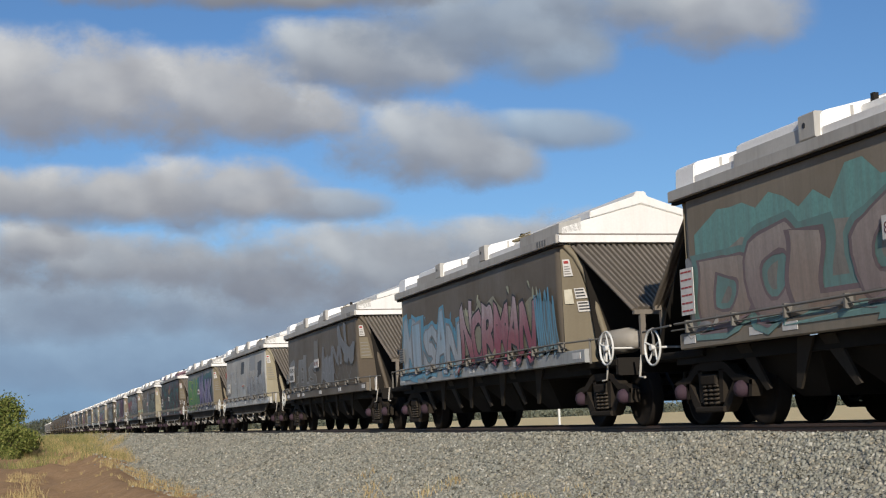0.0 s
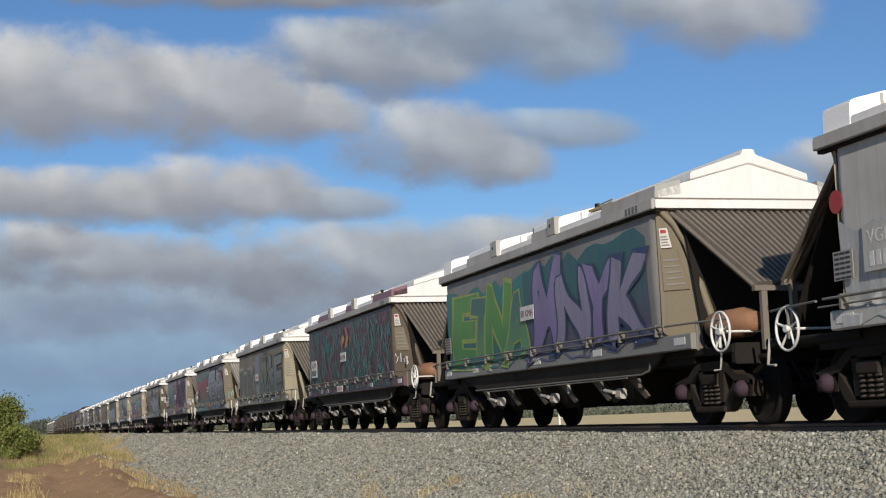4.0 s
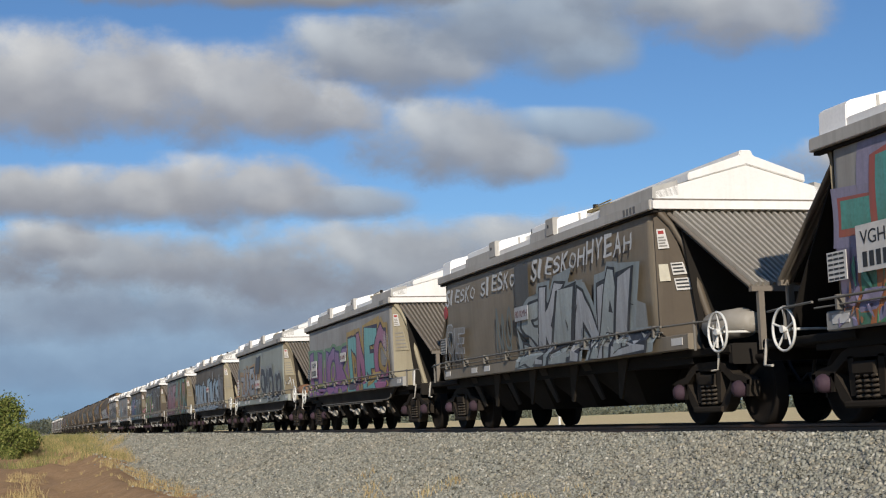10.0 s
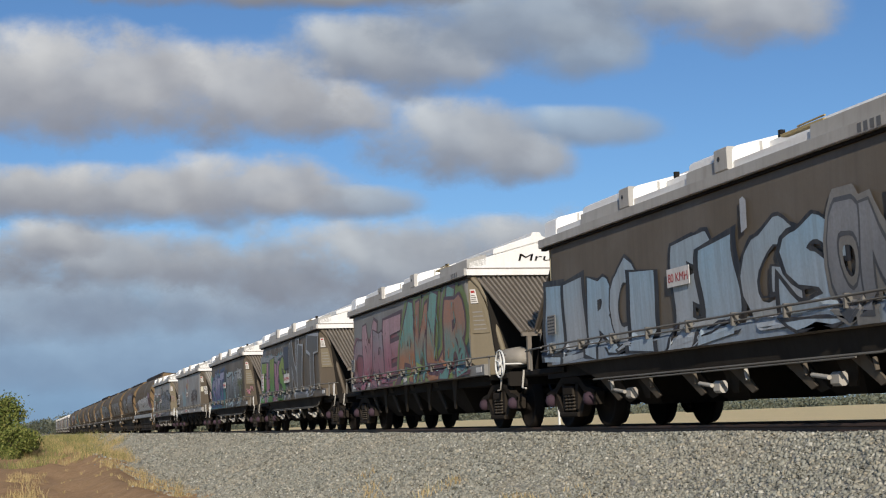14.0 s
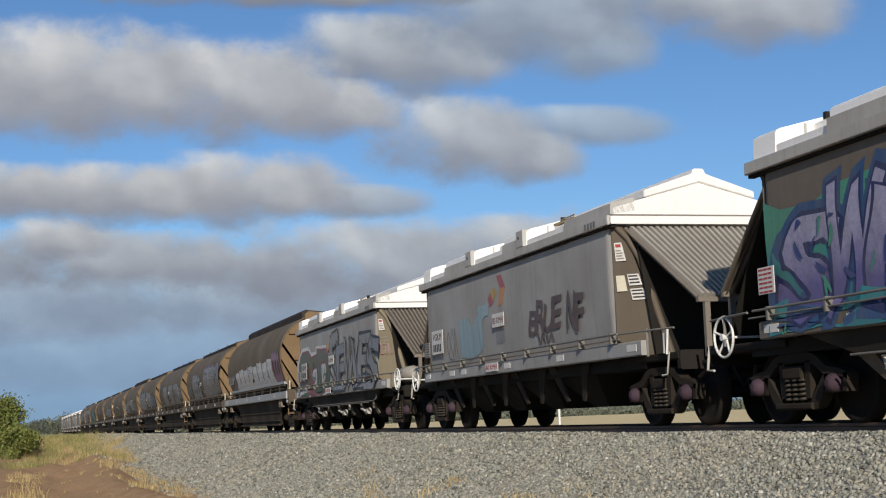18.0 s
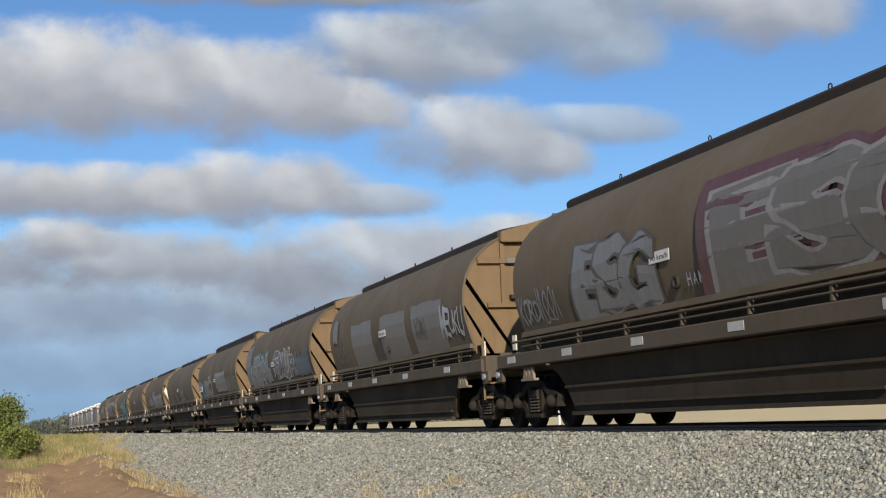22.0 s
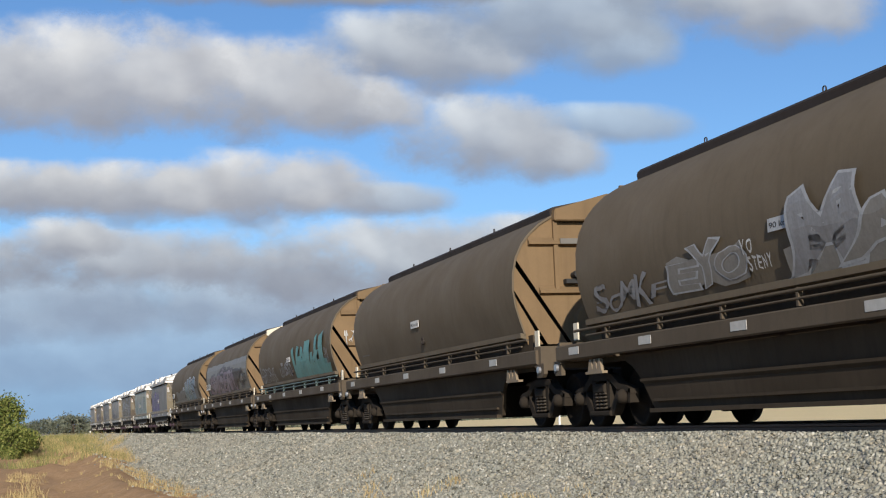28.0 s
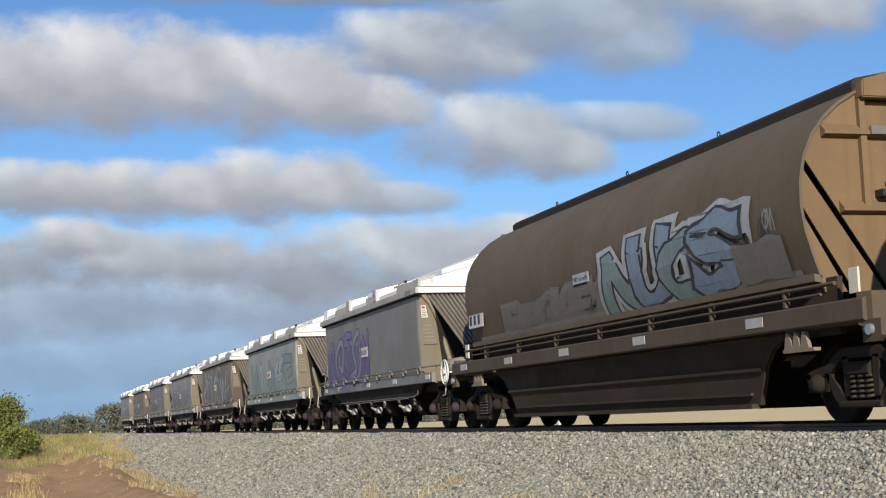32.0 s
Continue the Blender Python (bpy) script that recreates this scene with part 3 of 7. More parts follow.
    for x0, x1 in ((-XL - 0.02, -3.2), (-3.1, 0.05), (0.15, HX + 0.02)):
        cap = Build().prism([(x0, -0.81, 3.45), (x0, 0, 3.70), (x0, 0.81, 3.45), (x0, 0.81, 3.56), (x0, 0.10, 3.83), (x0, 0.075, 3.91), (x0, -0.075, 3.91), (x0, -0.10, 3.83), (x0, -0.81, 3.56)], (x1 - x0, 0, 0))
        part("ridge_cover", cap, ROOF_WHITE, w, bevel=0.012)
    for sy in (-1, 1):
        part("fascia", Build().box(-XL - 0.03, HX + 0.03, min(sy * 1.312, sy * 1.36), max(sy * 1.312, sy * 1.36), 3.03, 3.175), FASCIA, w, "grey fascia along the eave", bevel=0.008)
        # near-black strip: the shade band beneath the eave, put in as colour
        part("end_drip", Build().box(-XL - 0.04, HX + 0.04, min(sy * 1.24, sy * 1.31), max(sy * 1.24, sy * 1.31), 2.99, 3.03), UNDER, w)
        for x0, x1 in ((3.5, HX), (0.35, 1.55), (-3.45, -1.5)):
            hb = Build().prism([(x0, sy * 1.30, 3.192), (x0, sy * 1.29, 3.36), (x0, sy * 0.95, 3.46), (x0, sy * 0.95, 3.25)], (x1 - x0, 0, 0))
            part("hatch_rail", hb, FASCIA, w)
        for x0, x1 in ((0.36, 1.60), (-3.44, -1.45), (-XL + 0.02, -4.62)):
            hb = Build().prism([(x0, sy * 1.27, 3.195), (x0, sy * 1.26, 3.46), (x0, sy * 1.20, 3.50), (x0, sy * 0.40, 3.73), (x0, sy * 0.40, 3.46)], (x1 - x0, 0, 0))
            hatch = part("roof_hatch", hb, LID, w, "white raised roof hatch cover", bevel=0.012)
            part("hatch_seam", Build().box(x1 + 0.002, x1 + 0.012, min(sy * 0.93, sy * 0.90), max(sy * 0.93, sy * 0.90), 3.34, 3.56), FASCIA, hatch)
            lt = Build().box(x1 + 0.01, x1 + 0.07, min(sy * 0.70, sy * 0.64), max(sy * 0.70, sy * 0.64), 3.52, 3.70)
            part("hatch_latch", lt, UNDER, hatch)
            if x0 < -4:
                continue
            bk = part("bracket", Build().box(x1 - 0.36, x1 - 0.02, min(sy * 1.33, sy * 1.2), max(sy * 1.33, sy * 1.2), 3.192, 3.49, 0.015), FASCIA, hatch)
            part("bracket_eye", Build().lathe([(0, 0.032), (0.004, 0.032)], (x1 - 0.24, sy * 1.331, 3.36), (0, sy, 0), 12), INK, bk)
        hg = Build().box(2.5, 3.45, min(sy * 1.12, sy * 1.04), max(sy * 1.12, sy * 1.04), 3.42, 3.455)
        hg.tube([(2.9, sy * 1.12, 3.47), (3.5, sy * 1.12, 3.48)], 0.012, 5)
        part("hatch_gear", hg, YELLOW, w, "yellow hatch gear")
    # sill, handrail and what hangs below
    for sy in (-1, 1):
        sl = part("side_sill", Build().box(-5.22, 6.3, min(sy * 1.2, sy * 1.30), max(sy * 1.2, sy * 1.30), 1.02, 1.235, 0.015), BODY["mid"], w, "painted side sill")
        hr = Build().tube([(-5.25, sy * 1.35, 1.37), (5.6, sy * 1.35, 1.37)], 0.017, 6)
        hr.tube([(-5.4, sy * 1.33, 1.29), (5.6, sy * 1.33, 1.29)], 0.012, 5)
        part("handrail", hr, PIPE, w)
        for k in range(9 if sy < 0 else 0):
            x = -4.9 + 1.28 * k
            part("rail_bracket", BRACKET, PIPE, sl).location = (x, 0, 0)
        for k, x in enumerate((-5.1, -3.3, -2.5, 0.2, 2.9, 5.8)):
            part("reflector", Build().box(x, x + 0.34, min(sy * 1.3, sy * 1.306), max(sy * 1.3, sy * 1.306), 1.09, 1.19), SIGN, sl, "white reflector strip")
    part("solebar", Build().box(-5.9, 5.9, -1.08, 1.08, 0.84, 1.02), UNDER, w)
    if variant == "skirt":
        for sy in (-1, 1):
            sk = Build().prism([(-4.3, sy * 1.22, 1.02), (5.25, sy * 1.22, 1.02), (4.58, sy * 1.18, 0.76), (-3.4, sy * 1.18, 0.76)], (0, -sy * 0.05, 0))
            s = part("skirt", sk, CHUTE, w, "dark skirt plate below the sill")
            pp = Build().tube([(-3.4, sy * 1.23, 0.745), (4.5, sy * 1.23, 0.745), (4.7, sy * 1.2, 0.80), (4.75, sy * 1.2, 0.9)], 0.016, 6)
            pp.tube([(-2.8, sy * 1.24, 0.70), (4.0, sy * 1.24, 0.715)], 0.012, 5)
            part("brake_pipe", pp, PIPE, s)
    if variant == "skirt":
        for k in range(6):
            x = -3.55 + 1.42 * k
            for sy in (-1, 1):
                hp = Build().prism([(x, sy * 1.10, 0.77), (x + 0.34, sy * 1.10, 0.77), (x + 0.62, sy * 1.02, 0.44), (x + 0.50, sy * 1.02, 0.40)], (0, -sy * 0.03, 0))
                hang = part("gate_hanger", hp, HANGER, w, "worn grey-brown gate hanger")
                part("hanger_pin", Build().tube([(x + 0.66, sy * 1.16, 0.70), (x + 0.70, sy * 1.16, 0.56)], 0.026, 7), HANGER if k % 3 else WORN_WHITE, hang)
                if k % 2:
                    lv = Build().tube([(x - 0.55, sy * 1.19, 0.56), (x - 0.20, sy * 1.19, 0.52)], 0.028, 7).box(x - 0.24, x - 0.06, min(sy * 1.06, sy * 1.16), max(sy * 1.06, sy * 1.16), 0.42, 0.58, 0.03)
                    part("gate_lever", lv, WORN_WHITE, hang, "worn white discharge gate lever")
    for k in range(4 if variant == "arch" else 3):
        x = -3.15 + 2.0 * k if variant == "arch" else -2.75 + 2.75 * k
        ch = Build()
        t, bt = 0.86, 0.33
        ch.add([(x - 0.85, -1.0, t), (x + 0.85, -1.0, t), (x + 0.85, 1.0, t), (x - 0.85, 1.0, t), (x - 0.32, -0.62, bt), (x + 0.32, -0.62, bt), (x + 0.32, 0.62, bt), (x - 0.32, 0.62, bt)],
               [(0, 1, 5, 4), (1, 2, 6, 5), (2, 3, 7, 6), (3, 0, 4, 7), (4, 5, 6, 7), (0, 3, 2, 1)])
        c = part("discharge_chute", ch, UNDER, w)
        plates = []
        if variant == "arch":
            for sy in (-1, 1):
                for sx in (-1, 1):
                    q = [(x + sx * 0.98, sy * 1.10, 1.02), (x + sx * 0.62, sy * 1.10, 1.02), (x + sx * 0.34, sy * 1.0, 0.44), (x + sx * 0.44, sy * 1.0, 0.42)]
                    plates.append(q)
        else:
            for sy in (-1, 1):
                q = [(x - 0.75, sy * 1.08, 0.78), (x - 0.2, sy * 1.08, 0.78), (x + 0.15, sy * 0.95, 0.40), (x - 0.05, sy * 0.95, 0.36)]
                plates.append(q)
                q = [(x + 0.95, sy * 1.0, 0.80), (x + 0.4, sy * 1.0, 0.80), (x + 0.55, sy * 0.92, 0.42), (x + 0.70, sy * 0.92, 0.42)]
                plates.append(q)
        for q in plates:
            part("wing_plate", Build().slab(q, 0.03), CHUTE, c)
    for x in (-4.95, 6.28):
        bogie(w, x, PINK)
    return w


BX0, BX1 = -6.55, 6.4     # ends of the barrel body


def barrel_y(z):
    """Half-width of the barrel body's shell at height z."""
    pts = ((1.66, 1.10), (1.9, 1.17), (2.2, 1.245), (2.5, 1.28), (2.8, 1.27), (3.1, 1.21), (3.35, 1.10), (3.55, 0.96), (3.72, 0.79), (3.86, 0.58), (3.94, 0.40), (3.985, 0.2), (4.0, 0.0))
    for (z0, y0), (z1, y1) in zip(pts, pts[1:]):
        if z <= z1:
            return y0 + (y1 - y0) * max(0, (z - z0)) / (z1 - z0)
    return 0.0


BARREL_Z = (1.66, 1.78, 1.9, 2.05, 2.2, 2.35, 2.5, 2.65, 2.8, 2.95, 3.1, 3.23, 3.35, 3.46, 3.55, 3.64, 3.72, 3.80, 3.86, 3.90, 3.94, 3.965, 3.985, 4.0)


def barrel_hopper(label, h=1):
    """A barrel-sided brown grain hopper with tan ends and a long dark roof hatch, hinged on side h."""
    w = thing("barrel_hopper", label, "wagon", "train wagons")
    prof = [(-barrel_y(z), z) for z in BARREL_Z] + [(barrel_y(z), z) for z in BARREL_Z[-2::-1]]
    m = len(prof)
    b = Build()
    xs = [BX0, BX0 + 0.03, -3, 0, 3, BX1 - 0.03, BX1]
    b.add([(x, y, z) for x in xs for y, z in prof], [(i * m + k, i * m + k + 1, (i + 1) * m + k + 1, (i + 1) * m + k) for i in range(len(xs) - 1) for k in range(m - 1)], True)
    inner = [(y * 0.975, 1.66 + (z - 1.66) * 0.985) for y, z in prof]
    b.add([(x, y, z) for x in xs for y, z in inner], [(i * m + k, (i + 1) * m + k, (i + 1) * m + k + 1, i * m + k + 1) for i in range(len(xs) - 1) for k in range(m - 1)], True)
    for x in (BX0, BX1):
        b.add([(x, y, z) for y, z in prof] + [(x, y, z) for y, z in inner], [(k, k + 1, m + k + 1, m + k) for k in range(m - 1)])
    part("shell", b, B_SHELL, w, "curved brown steel shell")
    for sx in (1, -1):
        xe = BX1 if sx > 0 else BX0
        xi = xe - sx * 0.45
        # bulkhead in the dark roof colour, which paints shade into the slots
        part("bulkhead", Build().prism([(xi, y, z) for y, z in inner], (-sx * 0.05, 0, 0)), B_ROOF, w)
        xp = xe - sx * 0.03
        d = (-sx * 0.03, 0, 0)

        def edge(z):
            return barrel_y(z) * 0.97
        # centre plate and two slanting strips a side, with open slots between them
        zs = [3.05] + [z for z in BARREL_Z if z > 3.06]
        right = [(edge(z), z) for z in zs[:-1]]
        cp = [(-0.29, 1.50), (0.29, 1.50)] + right + [(0.0, 3.95)] + [(-y, z) for y, z in right[::-1]]
        ep = part("end_plate", Build().prism([(xp, y, z) for y, z in cp], d), B_END, w, "tan painted end plate")
        for sy in (-1, 1):
            s1 = [(-0.36, 1.50), (-0.71, 1.50), (-edge(2.50), 2.50), (-edge(2.72), 2.72), (-edge(2.93), 2.93)]
            part("end_strip", Build().prism([(xp, -sy * y, z) for y, z in s1], d), B_END, w)
            s2 = [(-0.79, 1.50), (-1.04, 1.50), (-edge(1.9), 1.9), (-edge(2.1), 2.1), (-edge(2.38), 2.38)]
            part("end_strip", Build().prism([(xp, -sy * y, z) for y, z in s2], d), B_END, w)
        lg = Build()
        for z, hw in ((3.30, 0.98), (2.40, 0.82)):
            lg.prism([(xp, -hw, z), (xp + sx * 0.10, -hw, z + 0.03), (xp + sx * 0.10, -hw, z + 0.07), (xp, -hw, z + 0.16)], (0, 2 * hw, 0))
        part("end_ledge", lg, B_END, ep)
        for y, z0, z1 in ((-0.52 * h, 2.42, 3.90), (0.02, 2.42, 3.3), (0.62 * h, 2.42, 3.5)):
            part("end_post", Build().box(min(xp, xp + sx * 0.07), max(xp, xp + sx * 0.07), y - 0.035, y + 0.035, z0, z1), B_END, ep)
        part("end_sign", Build().box(min(xp + sx * 0.075, xp + sx * 0.08), max(xp + sx * 0.075, xp + sx * 0.08), 0.08, 0.62, 2.83, 2.96), SIGN, ep, "white reflective end plate")
        tk = Build().lathe([(-0.30, 0.05), (-0.28, 0.065), (0.28, 0.065), (0.30, 0.04)], (xp + sx * 0.12, 0.62, 3.38), (0, 1, 0), 12)
        tk.tube([(xp + sx * 0.12, 0.32, 3.38), (xp + sx * 0.12, -0.02, 3.36)], 0.022, 6)
        tk.box(min(xp + sx * 0.09, xp + sx * 0.13), max(xp + sx * 0.09, xp + sx * 0.13), -0.46, -0.08, 3.33, 3.43)
        part("air_cylinder", tk, PIPE, ep, "grey hatch cylinder")
        lv = Build().slab([(xp + sx * 0.16, -0.14 * h, 2.72), (xp + sx * 0.16, -0.05 * h, 2.68), (xp + sx * 0.16, 0.52 * h, 3.98), (xp + sx * 0.16, 0.42 * h, 4.02)], 0.04)
        lv.lathe([(-0.06, 0.09), (0.14, 0.09)], (xp + sx * 0.08, -0.12 * h, 2.70), (1, 0, 0), 12)
        part("hatch_lever", lv, B_END, ep, "long hatch lever")
        gz = Build().lathe([(-0.05, 0.06), (0.2, 0.075)], (xp + sx * 0.06, -0.22, 2.76), (1, 0, 0), 10).box(min(xp, xp + sx * 0.16), max(xp, xp + sx * 0.16), -0.4, -0.1, 2.60, 2.68)
        part("lever_gear", gz, ROPE, ep)
        dome = Build().lathe([(-0.06, 0.42), (0.0, 0.40), (0.03, 0.34)], (xp, 0.12, 1.86), (sx, 0, 0), 24)
        part("end_dome", dome, B_END, ep)
        if sx > 0:
            co = Build().prism([(xe - 0.02, -0.56 * h, 3.76), (xe - 0.02, 0.50 * h, 3.76), (xe - 0.02, 0.50 * h, 4.20 if h > 0 else 4.02), (xe - 0.02, 0.38 * h, 4.27 if h > 0 else 4.10), (xe - 0.02, -0.55 * h, 3.97)], (0.16, 0, 0))
            part("roof_end_cap", co, B_END, w, "tan roof end cap", bevel=0.015)
        part("end_platform", Build().box(min(sx * 5.6, sx * 7.5), max(sx * 5.6, sx * 7.5), -1.15, 1.15, 1.08, 1.20, 0.02), B_SILL, w)
        be = Build().prism([(sx * 7.42, -1.28, 1.40), (sx * 7.63, -1.24, 1.40), (sx * 7.63, -1.24, 0.98), (sx * 7.42, -1.28, 1.05)], (0, 2.5, 0))
        part("end_beam", be, B_SILL, w)
        for sy in (-1, 1):
            lb = Build().prism([(sx * 7.45, sy * 1.26, 0.86), (sx * 7.72, sy * 1.26, 0.86), (sx * 7.80, sy * 1.26, 0.92), (sx * 7.80, sy * 1.26, 1.10), (sx * 7.45, sy * 1.26, 1.10)], (0, -sy * 0.06, 0))
            lb2 = part("lamp_bracket", lb, B_SILL, w, "tan lamp bracket")
            part("marker_lamp", Build().lathe([(0, 0.06), (0.04, 0.06)], (sx * 7.62, sy * 1.26, 0.99), (0, sy, 0), 12), GALV, lb2, "silvery marker lamp")
            part("end_marker", Build().box(min(sx * 7.02, sx * 7.2), max(sx * 7.02, sx * 7.2), sy * 1.12 - 0.012, sy * 1.12 + 0.012, 1.42, 1.70), CREAM, w, "cream end marker plate")
        coupler(w, sx * 7.62, sx)
        for sy in (-1, 1):
            for x in (6.05,):
                jb = Build().box(min(sx * (x - 0.30), sx * (x + 0.38)), max(sx * (x - 0.30), sx * (x + 0.38)), min(sy * 1.25, sy * 1.17), max(sy * 1.25, sy * 1.17), 0.83, 0.87)
                for k in range(3):
                    xk = x - 0.25 + 0.18 * k
                    jb.prism([(sx * (xk - 0.02), sy * 1.25, 0.87), (sx * (xk + 0.17), sy * 1.25, 0.87), (sx * (xk + 0.09), sy * 1.25, 1.06), (sx * (xk + 0.03), sy * 1.25, 1.06)], (0, -sy * 0.04, 0))
                part("jacking_pad", jb, PAD, w, "tan jacking pad with three gussets")
    rb = Build().prism([(-5.8, -0.56 * h, 3.72), (-5.8, 0.56 * h, 3.72), (-5.8, 0.58 * h, 4.18 if h > 0 else 4.05), (-5.8, 0.46 * h, 4.26 if h > 0 else 4.17), (-5.8, -0.52 * h, 4.03), (-5.8, -0.58 * h, 3.97)], (BX1 + 5.8 - 0.03, 0, 0))
    hatch = part("roof_hatch", rb, B_ROOF, w, "long dark roof hatch cover", bevel=0.012)
    for x in (-3.6, -0.4, 2.8):
        part("lifting_eye", Build().ring((x, -0.48 * h, 4.07), 0.040, 0.009, (0, 1, 0), 12), B_ROOF, hatch)
    for sy in (-1, 1):
        sl = part("side_sill", Build().box(-7.55, 7.55, min(sy * 1.22, sy * 1.30), max(sy * 1.22, sy * 1.30), 1.09, 1.34, 0.02), B_SILL, w, "brown side sill")
        part("ledge", Build().prism([(BX0, sy * 1.08, 1.60), (BX1, sy * 1.08, 1.60), (BX1, sy * 1.17, 1.62), (BX0, sy * 1.17, 1.62)], (0, 0, 0.09)), B_SHELL, w)
        pp = Build().tube([(-6.9, sy * 1.22, 1.55), (6.9, sy * 1.22, 1.55)], 0.025, 6)
        pp.tube([(-6.4, sy * 1.22, 1.45), (6.6, sy * 1.22, 1.45)], 0.018, 6)
        for k in range(7):
            pp.box(-5.6 + 1.9 * k - 0.025, -5.6 + 1.9 * k + 0.025, sy * 1.20 - 0.03, sy * 1.20 + 0.03, 1.36, 1.58)
        part("air_pipe", pp, B_SILL, w)
        part("web", Build().box(-6.3, 6.6, sy * 1.0 - 0.03, sy * 1.0 + 0.03, 1.0, 1.66), B_LOW_SHADED, w)
        for x in (-6.95, -4.2, -1.4, 1.6, 5.0):
            part("reflector", Build().box(x, x + 0.42, min(sy * 1.3, sy * 1.306), max(sy * 1.3, sy * 1.306), 1.17, 1.29), REFLECTOR, sl, "dull white reflector strip")
        # lower side, in the brown that already holds the sill's shade
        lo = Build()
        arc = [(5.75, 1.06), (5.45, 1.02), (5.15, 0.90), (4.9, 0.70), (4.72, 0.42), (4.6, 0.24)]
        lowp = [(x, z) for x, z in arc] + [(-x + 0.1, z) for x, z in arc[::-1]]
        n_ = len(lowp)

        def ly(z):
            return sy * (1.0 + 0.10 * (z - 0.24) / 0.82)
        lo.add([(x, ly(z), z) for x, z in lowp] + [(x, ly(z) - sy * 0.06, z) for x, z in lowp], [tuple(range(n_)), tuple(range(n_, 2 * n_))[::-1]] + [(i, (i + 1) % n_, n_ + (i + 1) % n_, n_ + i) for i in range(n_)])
        lw = part("lower_body", lo, B_LOW_SHADED, w, "sloping lower hopper side, shade put into its brown")
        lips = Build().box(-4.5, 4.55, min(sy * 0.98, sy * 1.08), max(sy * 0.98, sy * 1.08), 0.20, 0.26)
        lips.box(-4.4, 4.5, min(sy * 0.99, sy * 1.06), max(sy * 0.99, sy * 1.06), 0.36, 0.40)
        part("lower_lip", lips, B_LOW_SHADED, lw)
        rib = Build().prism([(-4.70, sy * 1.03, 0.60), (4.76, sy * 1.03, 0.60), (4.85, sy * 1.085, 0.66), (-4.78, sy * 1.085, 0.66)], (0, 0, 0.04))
        part("side_rib", rib, B_LOW_SHADED, lw)
    part("centre_sill", Build().box(-7.4, 7.4, -0.35, 0.35, 0.6, 1.1), UNDER, w)
    for k in range(3):
        x = -3.0 + 3.0 * k
        part("discharge_gate", Build().add([(x - 1.2, -0.95, 0.8), (x + 1.2, -0.95, 0.8), (x + 1.2, 0.95, 0.8), (x - 1.2, 0.95, 0.8), (x - 0.6, -0.5, 0.2), (x + 0.6, -0.5, 0.2), (x + 0.6, 0.5, 0.2), (x - 0.6, 0.5, 0.2)],
                                            [(0, 1, 5, 4), (1, 2, 6, 5), (2, 3, 7, 6), (3, 0, 4, 7), (4, 5, 6, 7), (0, 3, 2, 1)]), UNDER, w)
    for x in (-6.35, 7.0):
        bogie(w, x, BOGIE)
    return w
# ---- the train ----
V_PITCH, B_PITCH = 14.9717, 16.0799
BROAD = Matrix.Diagonal((1, SPREAD, 1, 1))     # the wagons fill the loading gauge
START = []      # kind, centre along the line at the start of the clip
for i in range(-2, 18):
    START.append(("V", i, -17.81 - V_PITCH * i + HX))
for i in range(11):
    START.append(("B", i, -287.83 - B_PITCH * i + 5.8))
for i in range(7):
    START.append(("V", 18 + i, -463.65 - V_PITCH * i + HX))


def travel(t):
    """Metres that the train has gone after t seconds: it gathers speed slowly."""
    return 12.04599 * t + 0.03139207 * t ** 2 - 0.0002757796 * t ** 3 + 1.286188e-05 * t ** 4


V_SKIRT = grain_hopper("skirt", "grain hopper wagon with white gabled roof and graffiti on its side")
V_ARCH = grain_hopper("arch", "grain hopper wagon with white gabled roof and graffiti on its side")
B_ONE = barrel_hopper("brown barrel-sided grain hopper with tan ends and graffiti")
B_TWO = barrel_hopper("brown barrel-sided grain hopper with tan ends and worn graffiti", -1)
ARCHED = {1, 2, 9, 16, 0, 13}
used = set()
WAGONS = []
for kind, i, x in START:
    src = (B_TWO if i in (0, 4) else B_ONE) if kind == "B" else (V_ARCH if i in ARCHED else V_SKIRT)
    if src.name in used:
        w = copy_thing(src, pose(x, MID_Y, 0))
    else:
        w = src
        w.matrix_basis = pose(x, MID_Y, 0) @ BROAD
        used.add(src.name)
    WAGONS.append((kind, i, x, w))


# ---- paint on the sides ----
SPRAYS = {}


